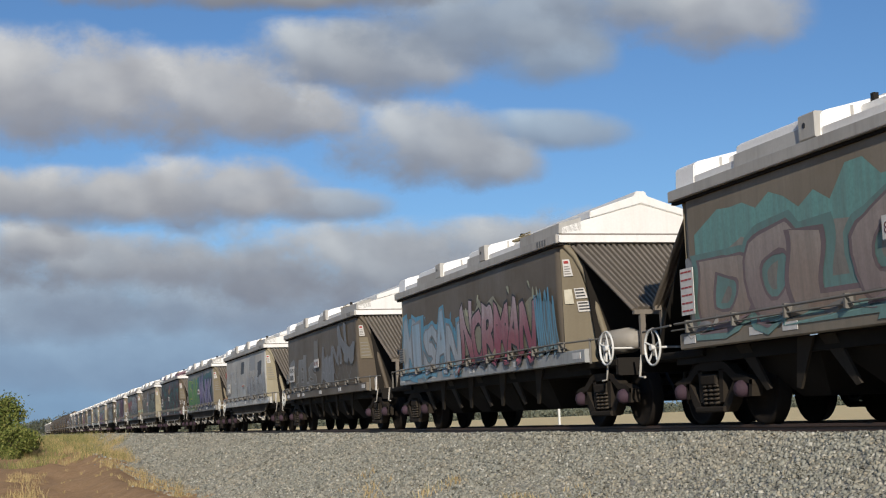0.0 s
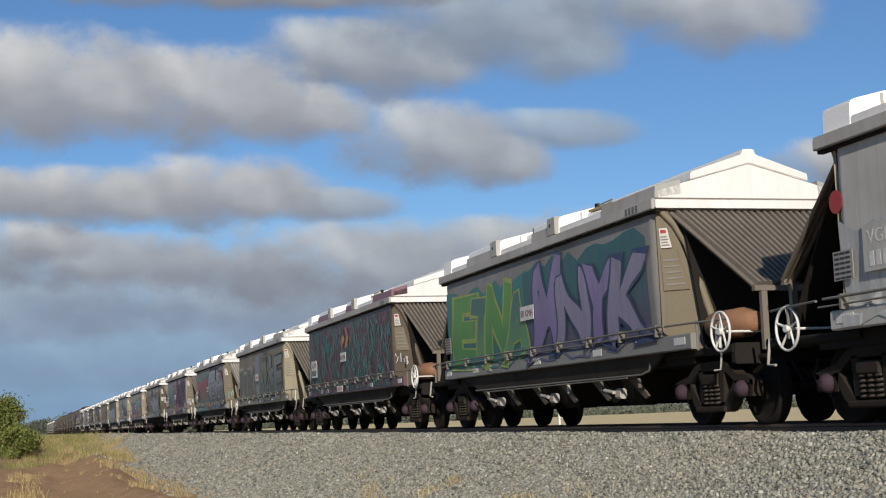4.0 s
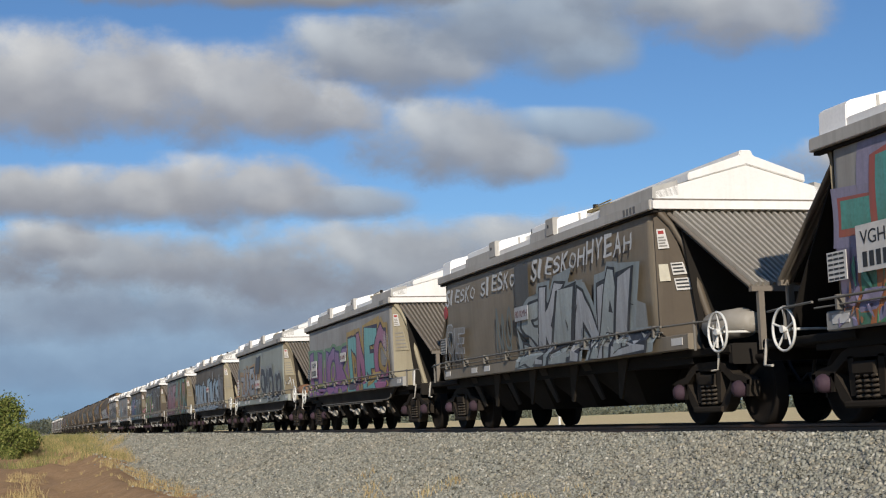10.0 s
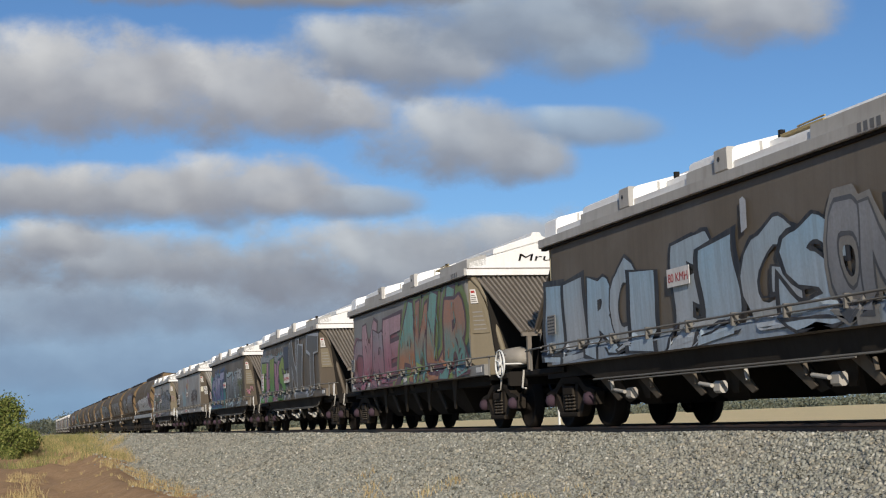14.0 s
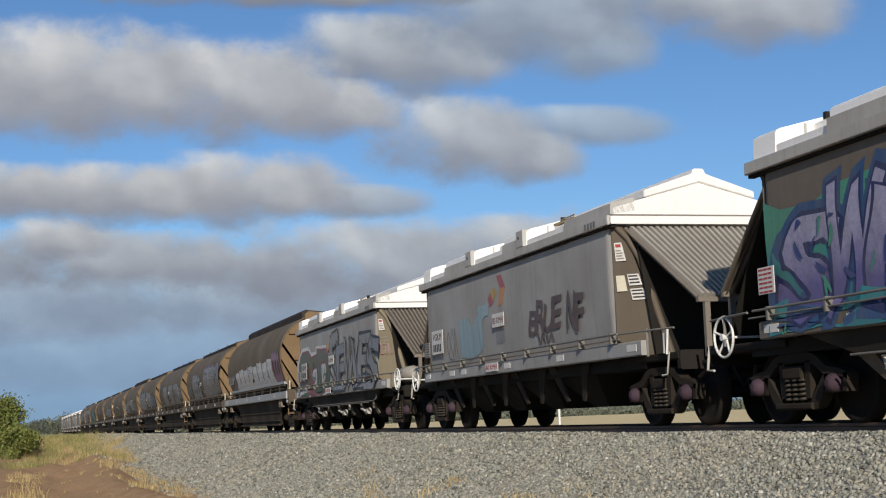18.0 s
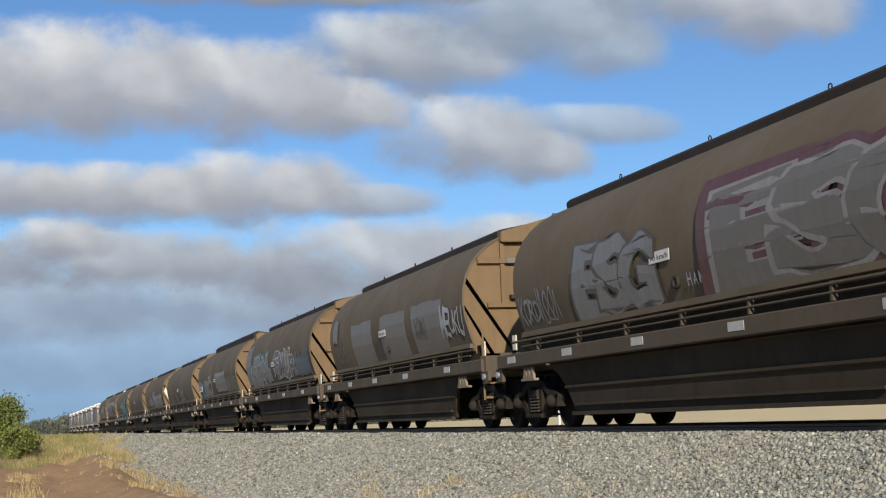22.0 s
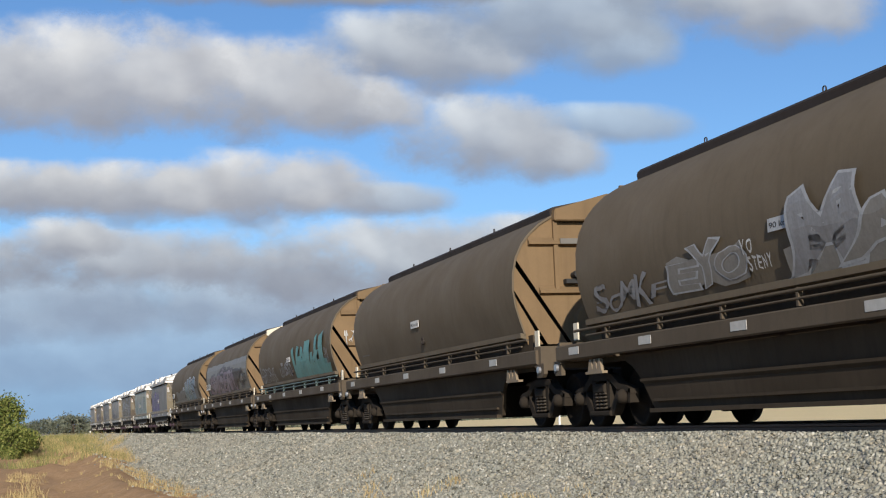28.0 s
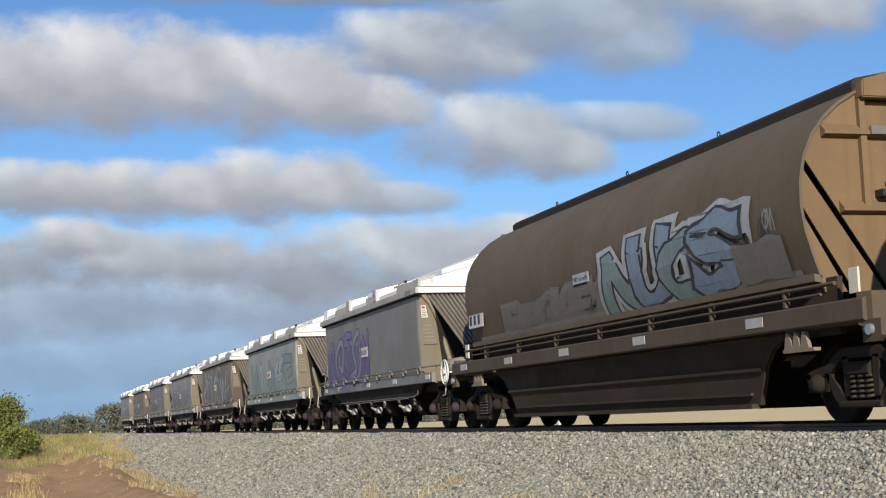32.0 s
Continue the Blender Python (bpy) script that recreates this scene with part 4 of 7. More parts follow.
def spray(c1, c2=None, z0=1.2, z1=2.6):
    """Sprayed paint that fades from c1 below to c2 above, thin in places."""
    key = (c1, c2)
    if key in SPRAYS:
        return SPRAYS[key]
    m, nt, n, l, b = nodes_of("spray_paint")
    co = n.new("ShaderNodeTexCoord")
    sp = n.new("ShaderNodeSeparateXYZ")
    l.new(co.outputs["Object"], sp.inputs[0])
    mr = n.new("ShaderNodeMapRange")
    mr.inputs[1].default_value, mr.inputs[2].default_value = z0, z1
    l.new(sp.outputs["Z"], mr.inputs[0])
    add = n.new("ShaderNodeMath")
    add.operation = "MULTIPLY_ADD"
    add.inputs[1].default_value = 0.9
    l.new(noise_of(nt, 1.6, 4, 0.6), add.inputs[0])
    sub = n.new("ShaderNodeMath")
    sub.operation = "SUBTRACT"
    sub.inputs[1].default_value = 0.45
    l.new(mr.outputs[0], sub.inputs[0])
    l.new(sub.outputs[0], add.inputs[2])
    c = mixc(nt, ramp(nt, add.outputs[0], ((0.25, (0, 0, 0)), (0.75, (1, 1, 1)))), c1, c2 or tuple(0.8 * x for x in c1))
    st = noise_of(nt, 1.0, 4, 0.65, (8.0, 8.0, 0.5))
    c = mixc(nt, ramp(nt, st, ((0.42, (0, 0, 0)), (0.80, (0.62,) * 3))), c, (0.13, 0.115, 0.095))
    fine = noise_of(nt, 22, 4, 0.65)
    c = mixc(nt, ramp(nt, fine, ((0.42, (0, 0, 0)), (0.75, (0.45,) * 3))), c, tuple(0.62 * x for x in c1))
    l.new(c, b.inputs["Base Color"])
    b.inputs["Roughness"].default_value = 0.55
    SPRAYS[key] = m
    return m


class Side:
    """Lays flat paint on the near side of one wagon: f runs 0..1 along the sheet, h 0..1 up it."""

    def __init__(self, kind, w, seed):
        self.kind, self.w, self.r = kind, w, random.Random(seed)
        self.lift = 0.003 if kind == "V" else 0.010
        if kind == "V":
            self.x0, self.x1, self.z0, self.z1 = -BL + 0.08, HX - 0.12, 1.04, 3.0
        else:
            self.x0, self.x1, self.z0, self.z1 = -6.02, BX1 - 0.03, 1.70, 3.05

    def at(self, f, h, lift):
        x = self.x0 + (self.x1 - self.x0) * f
        z = min(max(self.z0 + (self.z1 - self.z0) * h, self.z0), 2.98 if self.kind == "V" else 3.5)
        if self.kind == "V":
            y = side_y(z) if z > 1.25 else 1.305
        else:
            y = barrel_y(z)
        return (x, -(y + lift), z)

    def ribbon(self, b, pts, width, taper=False):
        """A stroke of that width in metres through points (f, h)."""
        L, H = self.x1 - self.x0, self.z1 - self.z0
        path = []
        p = [pts[0]] + list(pts) + [pts[-1]]
        for k in range(1, len(p) - 2):
            for j in range(5):
                t = j / 5
                path.append(tuple(0.5 * (2 * p[k][d] + (p[k + 1][d] - p[k - 1][d]) * t + (2 * p[k - 1][d] - 5 * p[k][d] + 4 * p[k + 1][d] - p[k + 2][d]) * t * t + (3 * p[k][d] - p[k - 1][d] - 3 * p[k + 1][d] + p[k + 2][d]) * t ** 3) for d in (0, 1)))
        path.append(pts[-1])
        self.lift += 0.00003
        m = [(f * L, h * H) for f, h in path]
        n = len(m)
        left, right, cent = [], [], []
        for i in range(n):
            a, c = m[max(0, i - 1)], m[min(n - 1, i + 1)]
            dx, dz = c[0] - a[0], c[1] - a[1]
            q = math.hypot(dx, dz) or 1
            wide = width * (math.sin(math.pi * (0.04 + 0.92 * i / (n - 1))) if taper else 1.0)
            nx, nz = -dz / q * wide / 2, dx / q * wide / 2
            cent.append(m[i])
            left.append((m[i][0] + nx, m[i][1] + nz))
            right.append((m[i][0] - nx, m[i][1] - nz))
        q = [self.at(a / L, c / H, self.lift) for row in zip(left, cent, right) for a, c in row]
        b.add(q, [(i * 3 + k, i * 3 + k + 1, i * 3 + k + 4, i * 3 + k + 3) for i in range(n - 1) for k in (0, 1)])
        for e in () if taper else (0, n - 1):
            cx, cz = m[e]
            fan = [self.at((cx + width / 2 * math.cos(k * math.tau / 10)) / L, (cz + width / 2 * math.sin(k * math.tau / 10)) / H, self.lift) for k in range(10)]
            b.add([self.at(cx / L, cz / H, self.lift)] + fan, [(0, k + 1, (k + 1) % 10 + 1) for k in range(10)])

    def patch(self, f0, f1, h0, h1, mat, rough=0.03, name="paint_patch", slant=0.0, label="", cols=12):
        """A rolled or sprayed area with an uneven rim."""
        b = Build()
        self.lift += 0.0006
        r = self.r
        rows = 7 if self.kind == "V" else 24
        tops = [h1 + r.uniform(-1, 1) * rough for _ in range(cols + 1)]
        bots = [h0 + r.uniform(-1, 1) * rough for _ in range(cols + 1)]
        g = [self.at(f0 + (f1 - f0) * i / cols + slant * (j / rows - 0.5), bots[i] + (tops[i] - bots[i]) * j / rows, self.lift) for i in range(cols + 1) for j in range(rows + 1)]
        b.add(g, [(i * (rows + 1) + j, (i + 1) * (rows + 1) + j, (i + 1) * (rows + 1) + j + 1, i * (rows + 1) + j + 1) for i in range(cols) for j in range(rows)])
        return part(name, b, mat, self.w, label)

    def glyph(self, k, f0, f1, h0, h1):
        """Strokes of one wildly drawn shape inside its box."""
        r = self.r
        G = (
            [[(0.05, 0.0), (0.2, 0.85), (0.5, 1.05), (0.62, 0.35), (0.9, 0.1)]],
            [[(0.25, 0.1), (0.05, 0.6), (0.4, 1.0), (0.92, 0.75), (0.75, 0.2), (0.35, 0.35), (0.5, 0.65)]],
            [[(0.0, 0.95), (0.28, 0.05), (0.5, 0.9), (0.72, 0.1), (1.0, 1.05)]],
            [[(0.45, -0.05), (0.1, 0.35), (0.65, 0.6), (0.35, 1.12)], [(0.75, 0.0), (0.9, 0.5), (0.7, 0.9)]],
            [[(0.0, 0.0), (0.12, 0.85), (0.4, 0.9), (0.48, 0.2), (0.62, 0.95), (0.95, 0.85), (1.0, 0.0)]],
            [[(0.95, 0.95), (0.3, 0.9), (0.1, 0.45), (0.35, 0.05), (1.0, 0.12)], [(0.5, 0.45), (0.9, 0.6)]],
            [[(0.1, 1.05), (0.15, 0.15), (0.6, 0.0), (0.65, 0.7)], [(0.65, 0.7), (1.0, 1.0), (0.95, 0.1)]],
            [[(0.2, 0.0), (0.3, 1.1)], [(0.3, 0.5), (0.75, 0.95), (0.95, 0.5), (0.6, 0.05)]],
            [[(0.0, 0.25), (0.4, 0.1), (0.75, 0.35), (0.55, 0.75), (0.1, 0.8), (0.3, 1.05), (0.95, 0.95)]],
            [[(0.5, 1.1), (0.05, 0.55), (0.5, -0.05), (0.95, 0.5), (0.5, 1.1)], [(0.3, 0.55), (0.7, 0.5)]],
            [[(0.05, 0.1), (0.5, 0.3), (0.2, 0.75), (0.8, 1.05), (0.9, 0.4), (0.6, 0.0)]],
            [[(0.3, 0.0), (0.15, 0.6), (0.45, 1.0)], [(0.65, 0.05), (0.55, 0.7), (0.95, 1.1)], [(0.2, 0.4), (0.85, 0.55)]],
        )[k % 12]
        out = []
        s = r.uniform(-0.25, 0.25)
        for st in G:
            out.append([(f0 + (f1 - f0) * (x + r.uniform(-0.10, 0.10) + s * (y - 0.5)), h0 + (h1 - h0) * (y + r.uniform(-0.07, 0.07))) for x, y in st])
        return out

    def piece(self, f0, f1, h0, h1, count, fills, outline, halo=None, weight=0.2, name="graffiti", label="", seed=None, rise=0.12):
        """A row of fat overlapping letter shapes: halo, outline, fill and a few shine strokes."""
        r = self.r
        if seed is not None:
            r.seed(seed)
        wd = (f1 - f0) / count
        wm = wd * (self.x1 - self.x0)
        weight = max(0.55 * weight, min(weight, 0.34 * wm))
        strokes = []
        for k in range(count):
            up = r.uniform(-rise, rise) * (h1 - h0)
            strokes.append(self.glyph(r.randrange(12), f0 + wd * (k - 0.08), f0 + wd * (k + 1.08), h0 + r.uniform(-0.03, 0.05), h1 + up))
        base, first = self.lift, None
        gleam = CHALK if outline in (BLK, DGREY) else GREY
        for k, sts in enumerate(strokes):
            root = None
            layers = [(halo, weight + 0.22, "halo", 0.0005), (outline, weight + 0.085, "outline", 0.0025), (fills[k % len(fills)], weight, "fill", 0.0040)]
            for mat, wid, nm, up in layers:
                if mat is None:
                    continue
                b = Build()
                self.lift = base + up + 0.00025 * (k % 3)
                for st in sts:
                    self.ribbon(b, st, wid)
                ob = part("graffiti_shape" if root is None else nm, b, mat, root or self.w, label if root is None and k == 0 else "")
                root = root or ob
            if outline:
                b = Build()
                self.lift = base + 0.0058
                for st in sts:
                    cut = st[max(0, len(st) // 2 - 2):len(st) // 2 + 1]
                    if len(cut) > 1:
                        sh = weight * 0.26 / (self.x1 - self.x0)
                        self.ribbon(b, [(f + sh, h) for f, h in cut], weight * 0.10)
                if b.v:
                    part("shine", b, gleam, root)
            first = first or root
        self.lift = base + 0.0066
        return first

    def word(self, text, f0, f1, h0, h1, fills, outline=None, halo=None, fat=0.05, slant=0.12, rise=0.08, label="", lap=0.04, seed=1, swell=0.0):
        """Fat sprayed letters, each stretched into its own cell: a halo and an outline under the fill."""
        r = random.Random(seed)
        wd = (f1 - f0) / len(text)
        base, first = self.lift, None
        for k, ch in enumerate(text):
            if ch == " ":
                continue
            a, e = f0 + wd * (k + 0.06 - lap), f0 + wd * (k + 0.94 + lap)
            lo, hi = h0 + r.uniform(-rise, rise) * 0.4, h1 + r.uniform(-rise, rise) + swell * math.sin(math.pi * (k + 0.5) / len(text))
            lean, bow, flare = slant + r.uniform(-0.10, 0.10), r.uniform(-0.08, 0.08), r.uniform(-0.12, 0.22)
            root = None
            for mat, extra, nm, up in ((halo, 2, "halo", 0.0005), (outline, 1, "outline", 0.0022), (fills[k % len(fills)], 0, "fill", 0.0040)):
                if mat is None:
                    continue
                vs, fs = LETTERS[ch, min(FATS, key=lambda q: abs(q[0] - fat * 0.6))[extra]]
                lift = base + (0.0004 + 0.0001 * k if nm == "halo" else 0.0014 + 0.0022 * k + (0.0011 if nm == "fill" else 0.0))
                q = []
                for x, y in vs:
                    xx = x + lean * (y - 0.5) + bow * math.sin(y * 5.0) + flare * (x - 0.5) * (0.5 - y)
                    q.append(self.at(a + (e - a) * xx, lo + (hi - lo) * (y + bow * 0.9 * (x - 0.5) + 0.05 * math.sin(9 * x + k)), lift))
                ob = part("graffiti_shape" if root is None else nm, Build().add(q, fs), mat, root or self.w, label if first is None and root is None else "")
                root = root or ob
            first = first or root
        self.lift = base + 0.003 + 0.0022 * len(text)
        return first

    def tag(self, f0, f1, h0, h1, count, mat, width=0.03, name="graffiti_tag", label=""):
        """One running scrawl of loops and spikes."""
        b = Build()
        self.lift += 0.001
        r = self.r
        wd, pts = (f1 - f0) / count, []
        for k in range(count):
            f = f0 + wd * k
            up = h1 + r.uniform(-0.15, 0.12) * (h1 - h0)
            pts += r.choice((
                [(f, h0), (f + wd * 0.3, up), (f + wd * 0.55, h0 + (h1 - h0) * 0.35), (f + wd * 0.8, h0)],
                [(f + wd * 0.5, h0), (f + wd * 0.1, (h0 + h1) / 2), (f + wd * 0.6, up), (f + wd * 0.9, (h0 + h1) / 2), (f + wd * 0.4, h0 + (h1 - h0) * 0.1)],
                [(f, up), (f + wd * 0.2, h0), (f + wd * 0.5, up), (f + wd * 0.75, h0)],
            ))
            if r.random() < 0.4 and len(pts) > 3:
                self.ribbon(b, pts, width)
                pts = []
        if len(pts) > 1:
            self.ribbon(b, pts, width)
        return part(name, b, mat, self.w, label)

    def strokes(self, f0, f1, h0, h1, count, mats, width=0.09, length=0.5, name="graffiti"):
        """A wild tangle of curved strokes."""
        r, root = self.r, None
        for mat in mats:
            b = Build()
            self.lift += 0.0012
            for _ in range(count):
                f, h = r.uniform(f0, f1), r.uniform(h0, h1)
                a = r.uniform(0.55, 2.3) * r.choice((-1, 1))
                bend = r.uniform(-1.2, 1.2)
                pts = []
                for s in range(4):
                    pts.append((min(f1 + 0.02, max(f0 - 0.01, f)), min(h1, max(h0, h))))
                    f += math.cos(a) * length / 4 / (self.x1 - self.x0) * 0.8
                    h += math.sin(a) * length / 4 / (self.z1 - self.z0)
                    a += bend / 3
                self.ribbon(b, pts, width * r.uniform(0.8, 2.0), True)
            ob = tagged(part(name if root is None else "fill", b, mat, root or self.w), kind="stuff")
            root = root or ob
        return root

    def board(self, f, h, w, hgt, mat, name="number_board", lines=(), label="", text=None, ink=None, size=0.1, code=None):
        """A flat plate at (f, h), with rows of character bars or a line of readable text."""
        x, y, z = self.at(f, h, 0.0)
        y2 = self.at(f, h + hgt / (self.z1 - self.z0), 0.0)[1]
        y = min(y, y2) - 0.009 - self.lift
        b = Build().box(x, x + w, y, y + 0.008, z, z + hgt)
        root = part(name, b, mat, self.w, label)
        ink = ink or INK
        if lines:
            cb = Build()
            for row, (n, ch) in enumerate(lines):
                cw = w * 0.86 / n
                top = z + hgt - 0.06 * hgt - row * hgt / len(lines)
                for k in range(n):
                    a = x + w * 0.07 + cw * k
                    cb.box(a, a + cw * (0.5 if ch > 0.08 else 0.84), y - 0.003, y - 0.0005, top - ch, top)
            tagged(part("character_bars", cb, ink, root), kind="stuff")
        if code:
            lettering(root, code, x + w * 0.10, y - 0.002, z + hgt * 0.58, hgt * 0.42, ink, w * 0.78)
            cb = Build()
            for k in range(5):
                cb.box(x + w * (0.13 + 0.152 * k), x + w * (0.13 + 0.152 * k + 0.10), y - 0.003, y - 0.0005, z + hgt * 0.10, z + hgt * 0.42)
            tagged(part("number_bars", cb, ink, root), kind="stuff")
        if text:
            lettering(root, text, x + w * 0.06, y - 0.002, z + hgt * 0.25, size, ink, w * 0.88)
        return root


WORDS = {}


def lettering(parent, text, x, y, z, size, mat, width):
    """Readable words with the built-in font, as one thin mesh facing the camera's side."""
    if text not in WORDS:
        cu = bpy.data.curves.new("lettering", "FONT")
        cu.body, cu.size, cu.extrude = text, 1.0, 0.004
        tmp = new("lettering_source", cu)
        WORDS[text] = bpy.data.meshes.new_from_object(tmp.evaluated_get(bpy.context.evaluated_depsgraph_get()))
        bpy.data.objects.remove(tmp)
    me = WORDS[text].copy()
    xs = [v.co.x for v in me.vertices]
    k, left = width / (max(xs) - min(xs)), min(xs)
    for v in me.vertices:
        v.co = Vector((x + (v.co.x - left) * k, y - 0.25 * v.co.z, z + v.co.y * size))
    me.materials.clear()
    me.materials.append(mat)
    return part("lettering", me, mat, parent)


def repaint(w, names, mat):
    for o in w.children_recursive:
        if o.name.split(".")[0] in names and o.type == "MESH":
            o.material_slots[0].link = "OBJECT"
            o.material_slots[0].material = mat


def S(*c):
    return spray(*c)


BLK = S((0.018, 0.017, 0.02))
DGREY = S((0.06, 0.062, 0.068), (0.09, 0.09, 0.095))
GREY = S((0.20, 0.20, 0.205), (0.28, 0.28, 0.285))
LGREY = S((0.36, 0.37, 0.38), (0.44, 0.45, 0.46))
SILVER = S((0.42, 0.45, 0.47), (0.34, 0.42, 0.47))
PALEBLUE = S((0.38, 0.46, 0.52), (0.30, 0.44, 0.54))
SKYBLUE = S((0.14, 0.34, 0.46), (0.10, 0.32, 0.46))
DTEAL = S((0.02, 0.13, 0.12), (0.04, 0.20, 0.17))
MINTG = S((0.25, 0.42, 0.33), (0.2, 0.36, 0.28))
GREEN = S((0.06, 0.24, 0.05), (0.12, 0.30, 0.05))
LIME = S((0.28, 0.36, 0.06), (0.36, 0.38, 0.08))
DGREEN = S((0.05, 0.10, 0.05), (0.09, 0.14, 0.07))
REDP = S((0.30, 0.035, 0.05), (0.36, 0.09, 0.10))
ROSE = S((0.36, 0.12, 0.16), (0.44, 0.27, 0.28))
PINKP = S((0.42, 0.17, 0.24), (0.46, 0.25, 0.30))
BEIGE = S((0.33, 0.25, 0.20), (0.36, 0.30, 0.25))
MAROON = S((0.08, 0.02, 0.035), (0.12, 0.03, 0.05))
PLUM = S((0.06, 0.02, 0.05), (0.20, 0.05, 0.12))
PURPLE = S((0.14, 0.08, 0.26), (0.20, 0.13, 0.32))
LILAC = S((0.25, 0.22, 0.33), (0.28, 0.25, 0.34))
NAVY = S((0.02, 0.03, 0.08), (0.03, 0.05, 0.12))
ORANGE = S((0.46, 0.17, 0.04), (0.48, 0.24, 0.08))
AMBER = S((0.42, 0.26, 0.05), (0.45, 0.30, 0.08))
CREAMY = S((0.44, 0.42, 0.24), (0.40, 0.40, 0.26))
CHALK = S((0.55, 0.55, 0.54), (0.60, 0.60, 0.58))
FAINT = S((0.21, 0.195, 0.17), (0.25, 0.235, 0.21))
FAINT2 = S((0.165, 0.15, 0.13), (0.19, 0.175, 0.15))


def v_signs(sd, i, body):
    """The boards that every white-roofed hopper carries."""
    white = i in (2, 5, 8, 10, 16)
    red = i in (3, 6, 11, 12, 14, 15)
    panel = SIGN if i in (0, 11, 14, 15, 8) else (GREYBAR if body == "brown" else BODY["grey"])
    sd.board(-0.012, 0.26 if i not in (0, 11, 14) else 0.22, 0.38, 0.32 if i not in (0, 11, 14) else 0.62, panel, "data_panel", ((3, 0.022),) * (6 if i not in (11, 14) else 5), "worn data panel with rows of small characters", ink=RED if i in (0, 11, 14, 15) else INK)
    if i in (2, 5, 8, 10, 16, 7, 3, 17):
        sd.board(0.047, 0.28, 0.82, 0.50, SIGN if white else (BODY["pale"] if i in (12, 17) else BODY[body]), "number_board", (), "white board with a class code and number bars" if white else "", ink=INK if white or i in (12, 17) else SIGN, code="VGKM" if i in (2, 16) else "VGHM")
    if i not in (3, 1, 13):
        wide = i in (11, 14)
        sd.board(0.435 if wide else 0.45, 0.29 if wide else 0.43, 0.95 if wide else 0.68, 0.30 if wide else 0.25, SIGN if i not in (7, 9) else LGREY, "speed_board", (), "white board with the speed limit in red or black", text="80 KM/H" if red and i != 12 else "80 KMH", ink=RED if red else S((0.16, 0.05, 0.05)), size=0.17)
    if i in (5, 17, 8, 16):
        sd.board(0.41, 0.015, 0.72, 0.16, SIGN, "sill_speed_board", (), "", text="80 KMH", ink=RED, size=0.12)
    if i == 3:
        wd = sd.board(0.445, 0.37, 0.55, 0.10, BODY["pale"], "speed_board", (), "red lettering on pale paint", text="80 KM/H", ink=RED, size=0.09)
    if i in (3, 9):
        b = Build().lathe([(0, 0.13), (0.006, 0.13)], tuple(Vector(sd.at(0.0, 0.70, 0.006))), (0, -1, 0), 20)
        part("round_emblem", b, RED, sd.w, "round red emblem")
    # fascia number, bars only
    fb = Build()
    for k in range(4):
        fb.box(4.55 + 0.12 * k, 4.55 + 0.12 * k + 0.075, -1.364, -1.361, 3.05, 3.15)
    tagged(part("fascia_number", fb, S((0.16, 0.155, 0.145)), sd.w), kind="stuff")
    # plates on the lit end panel
    on_panel = panel_point

    def plate(name, a0, a1, z0, z1, mat, label=""):
        q = [on_panel(a0, z0), on_panel(a1, z0), on_panel(a1, z1), on_panel(a0, z1)]
        return part(name, Build().slab(q, 0.008), mat, sd.w, label)
    wp = plate("warning_plate", 0.16, 0.62, 2.48, 2.76, SIGN, "white and red warning plate")
    q = [on_panel(0.24, 2.69), on_panel(0.54, 2.69), on_panel(0.54, 2.735), on_panel(0.24, 2.735)]
    part("warning_mark", Build().slab([(x + 0.008, y - 0.008, z) for x, y, z in q], 0.003), RED, wp)
    tb = Build()
    for rr in range(4):
        q = [on_panel(0.22, 2.51 + 0.04 * rr), on_panel(0.56 - 0.05 * (rr % 2), 2.51 + 0.04 * rr), on_panel(0.56 - 0.05 * (rr % 2), 2.528 + 0.04 * rr), on_panel(0.22, 2.528 + 0.04 * rr)]
        tb.slab([(x + 0.008, y - 0.008, z) for x, y, z in q], 0.003)
    part("text_panel", tb, GREYBAR, wp)
    if i in (1, 9, 16):
        plate("notice_plate", 0.10, 0.42, 2.02, 2.26, SIGN_CREAM, "cream notice plate")
        for z in (1.88, 2.10):
            np_ = plate("load_plate", 0.52, 0.95, z, z + 0.17, SIGN, "white load plate")
            tb = Build()
            for rr in range(3):
                q = [on_panel(0.56, z + 0.03 + 0.05 * rr), on_panel(0.9, z + 0.03 + 0.05 * rr), on_panel(0.9, z + 0.052 + 0.05 * rr), on_panel(0.56, z + 0.052 + 0.05 * rr)]
                tb.slab([(x + 0.008, y - 0.008, zz) for x, y, zz in q], 0.003)
            part("text_panel", tb, INK, np_)
    else:
        dp = plate("data_plate", 0.12, 0.80, 1.88, 2.44, END_TAN if i not in (3, 6, 10, 11, 12) else END_PALE, "tan data plate with worn lines of text")
        tb = Build()
        for rr in range(5):
            q = [on_panel(0.2, 1.95 + 0.085 * rr), on_panel(0.72, 1.95 + 0.085 * rr), on_panel(0.72, 1.975 + 0.085 * rr), on_panel(0.2, 1.975 + 0.085 * rr)]
            tb.slab([(x + 0.008, y - 0.008, zz) for x, y, zz in q], 0.003)
        part("text_panel", tb, GREYBAR, dp)


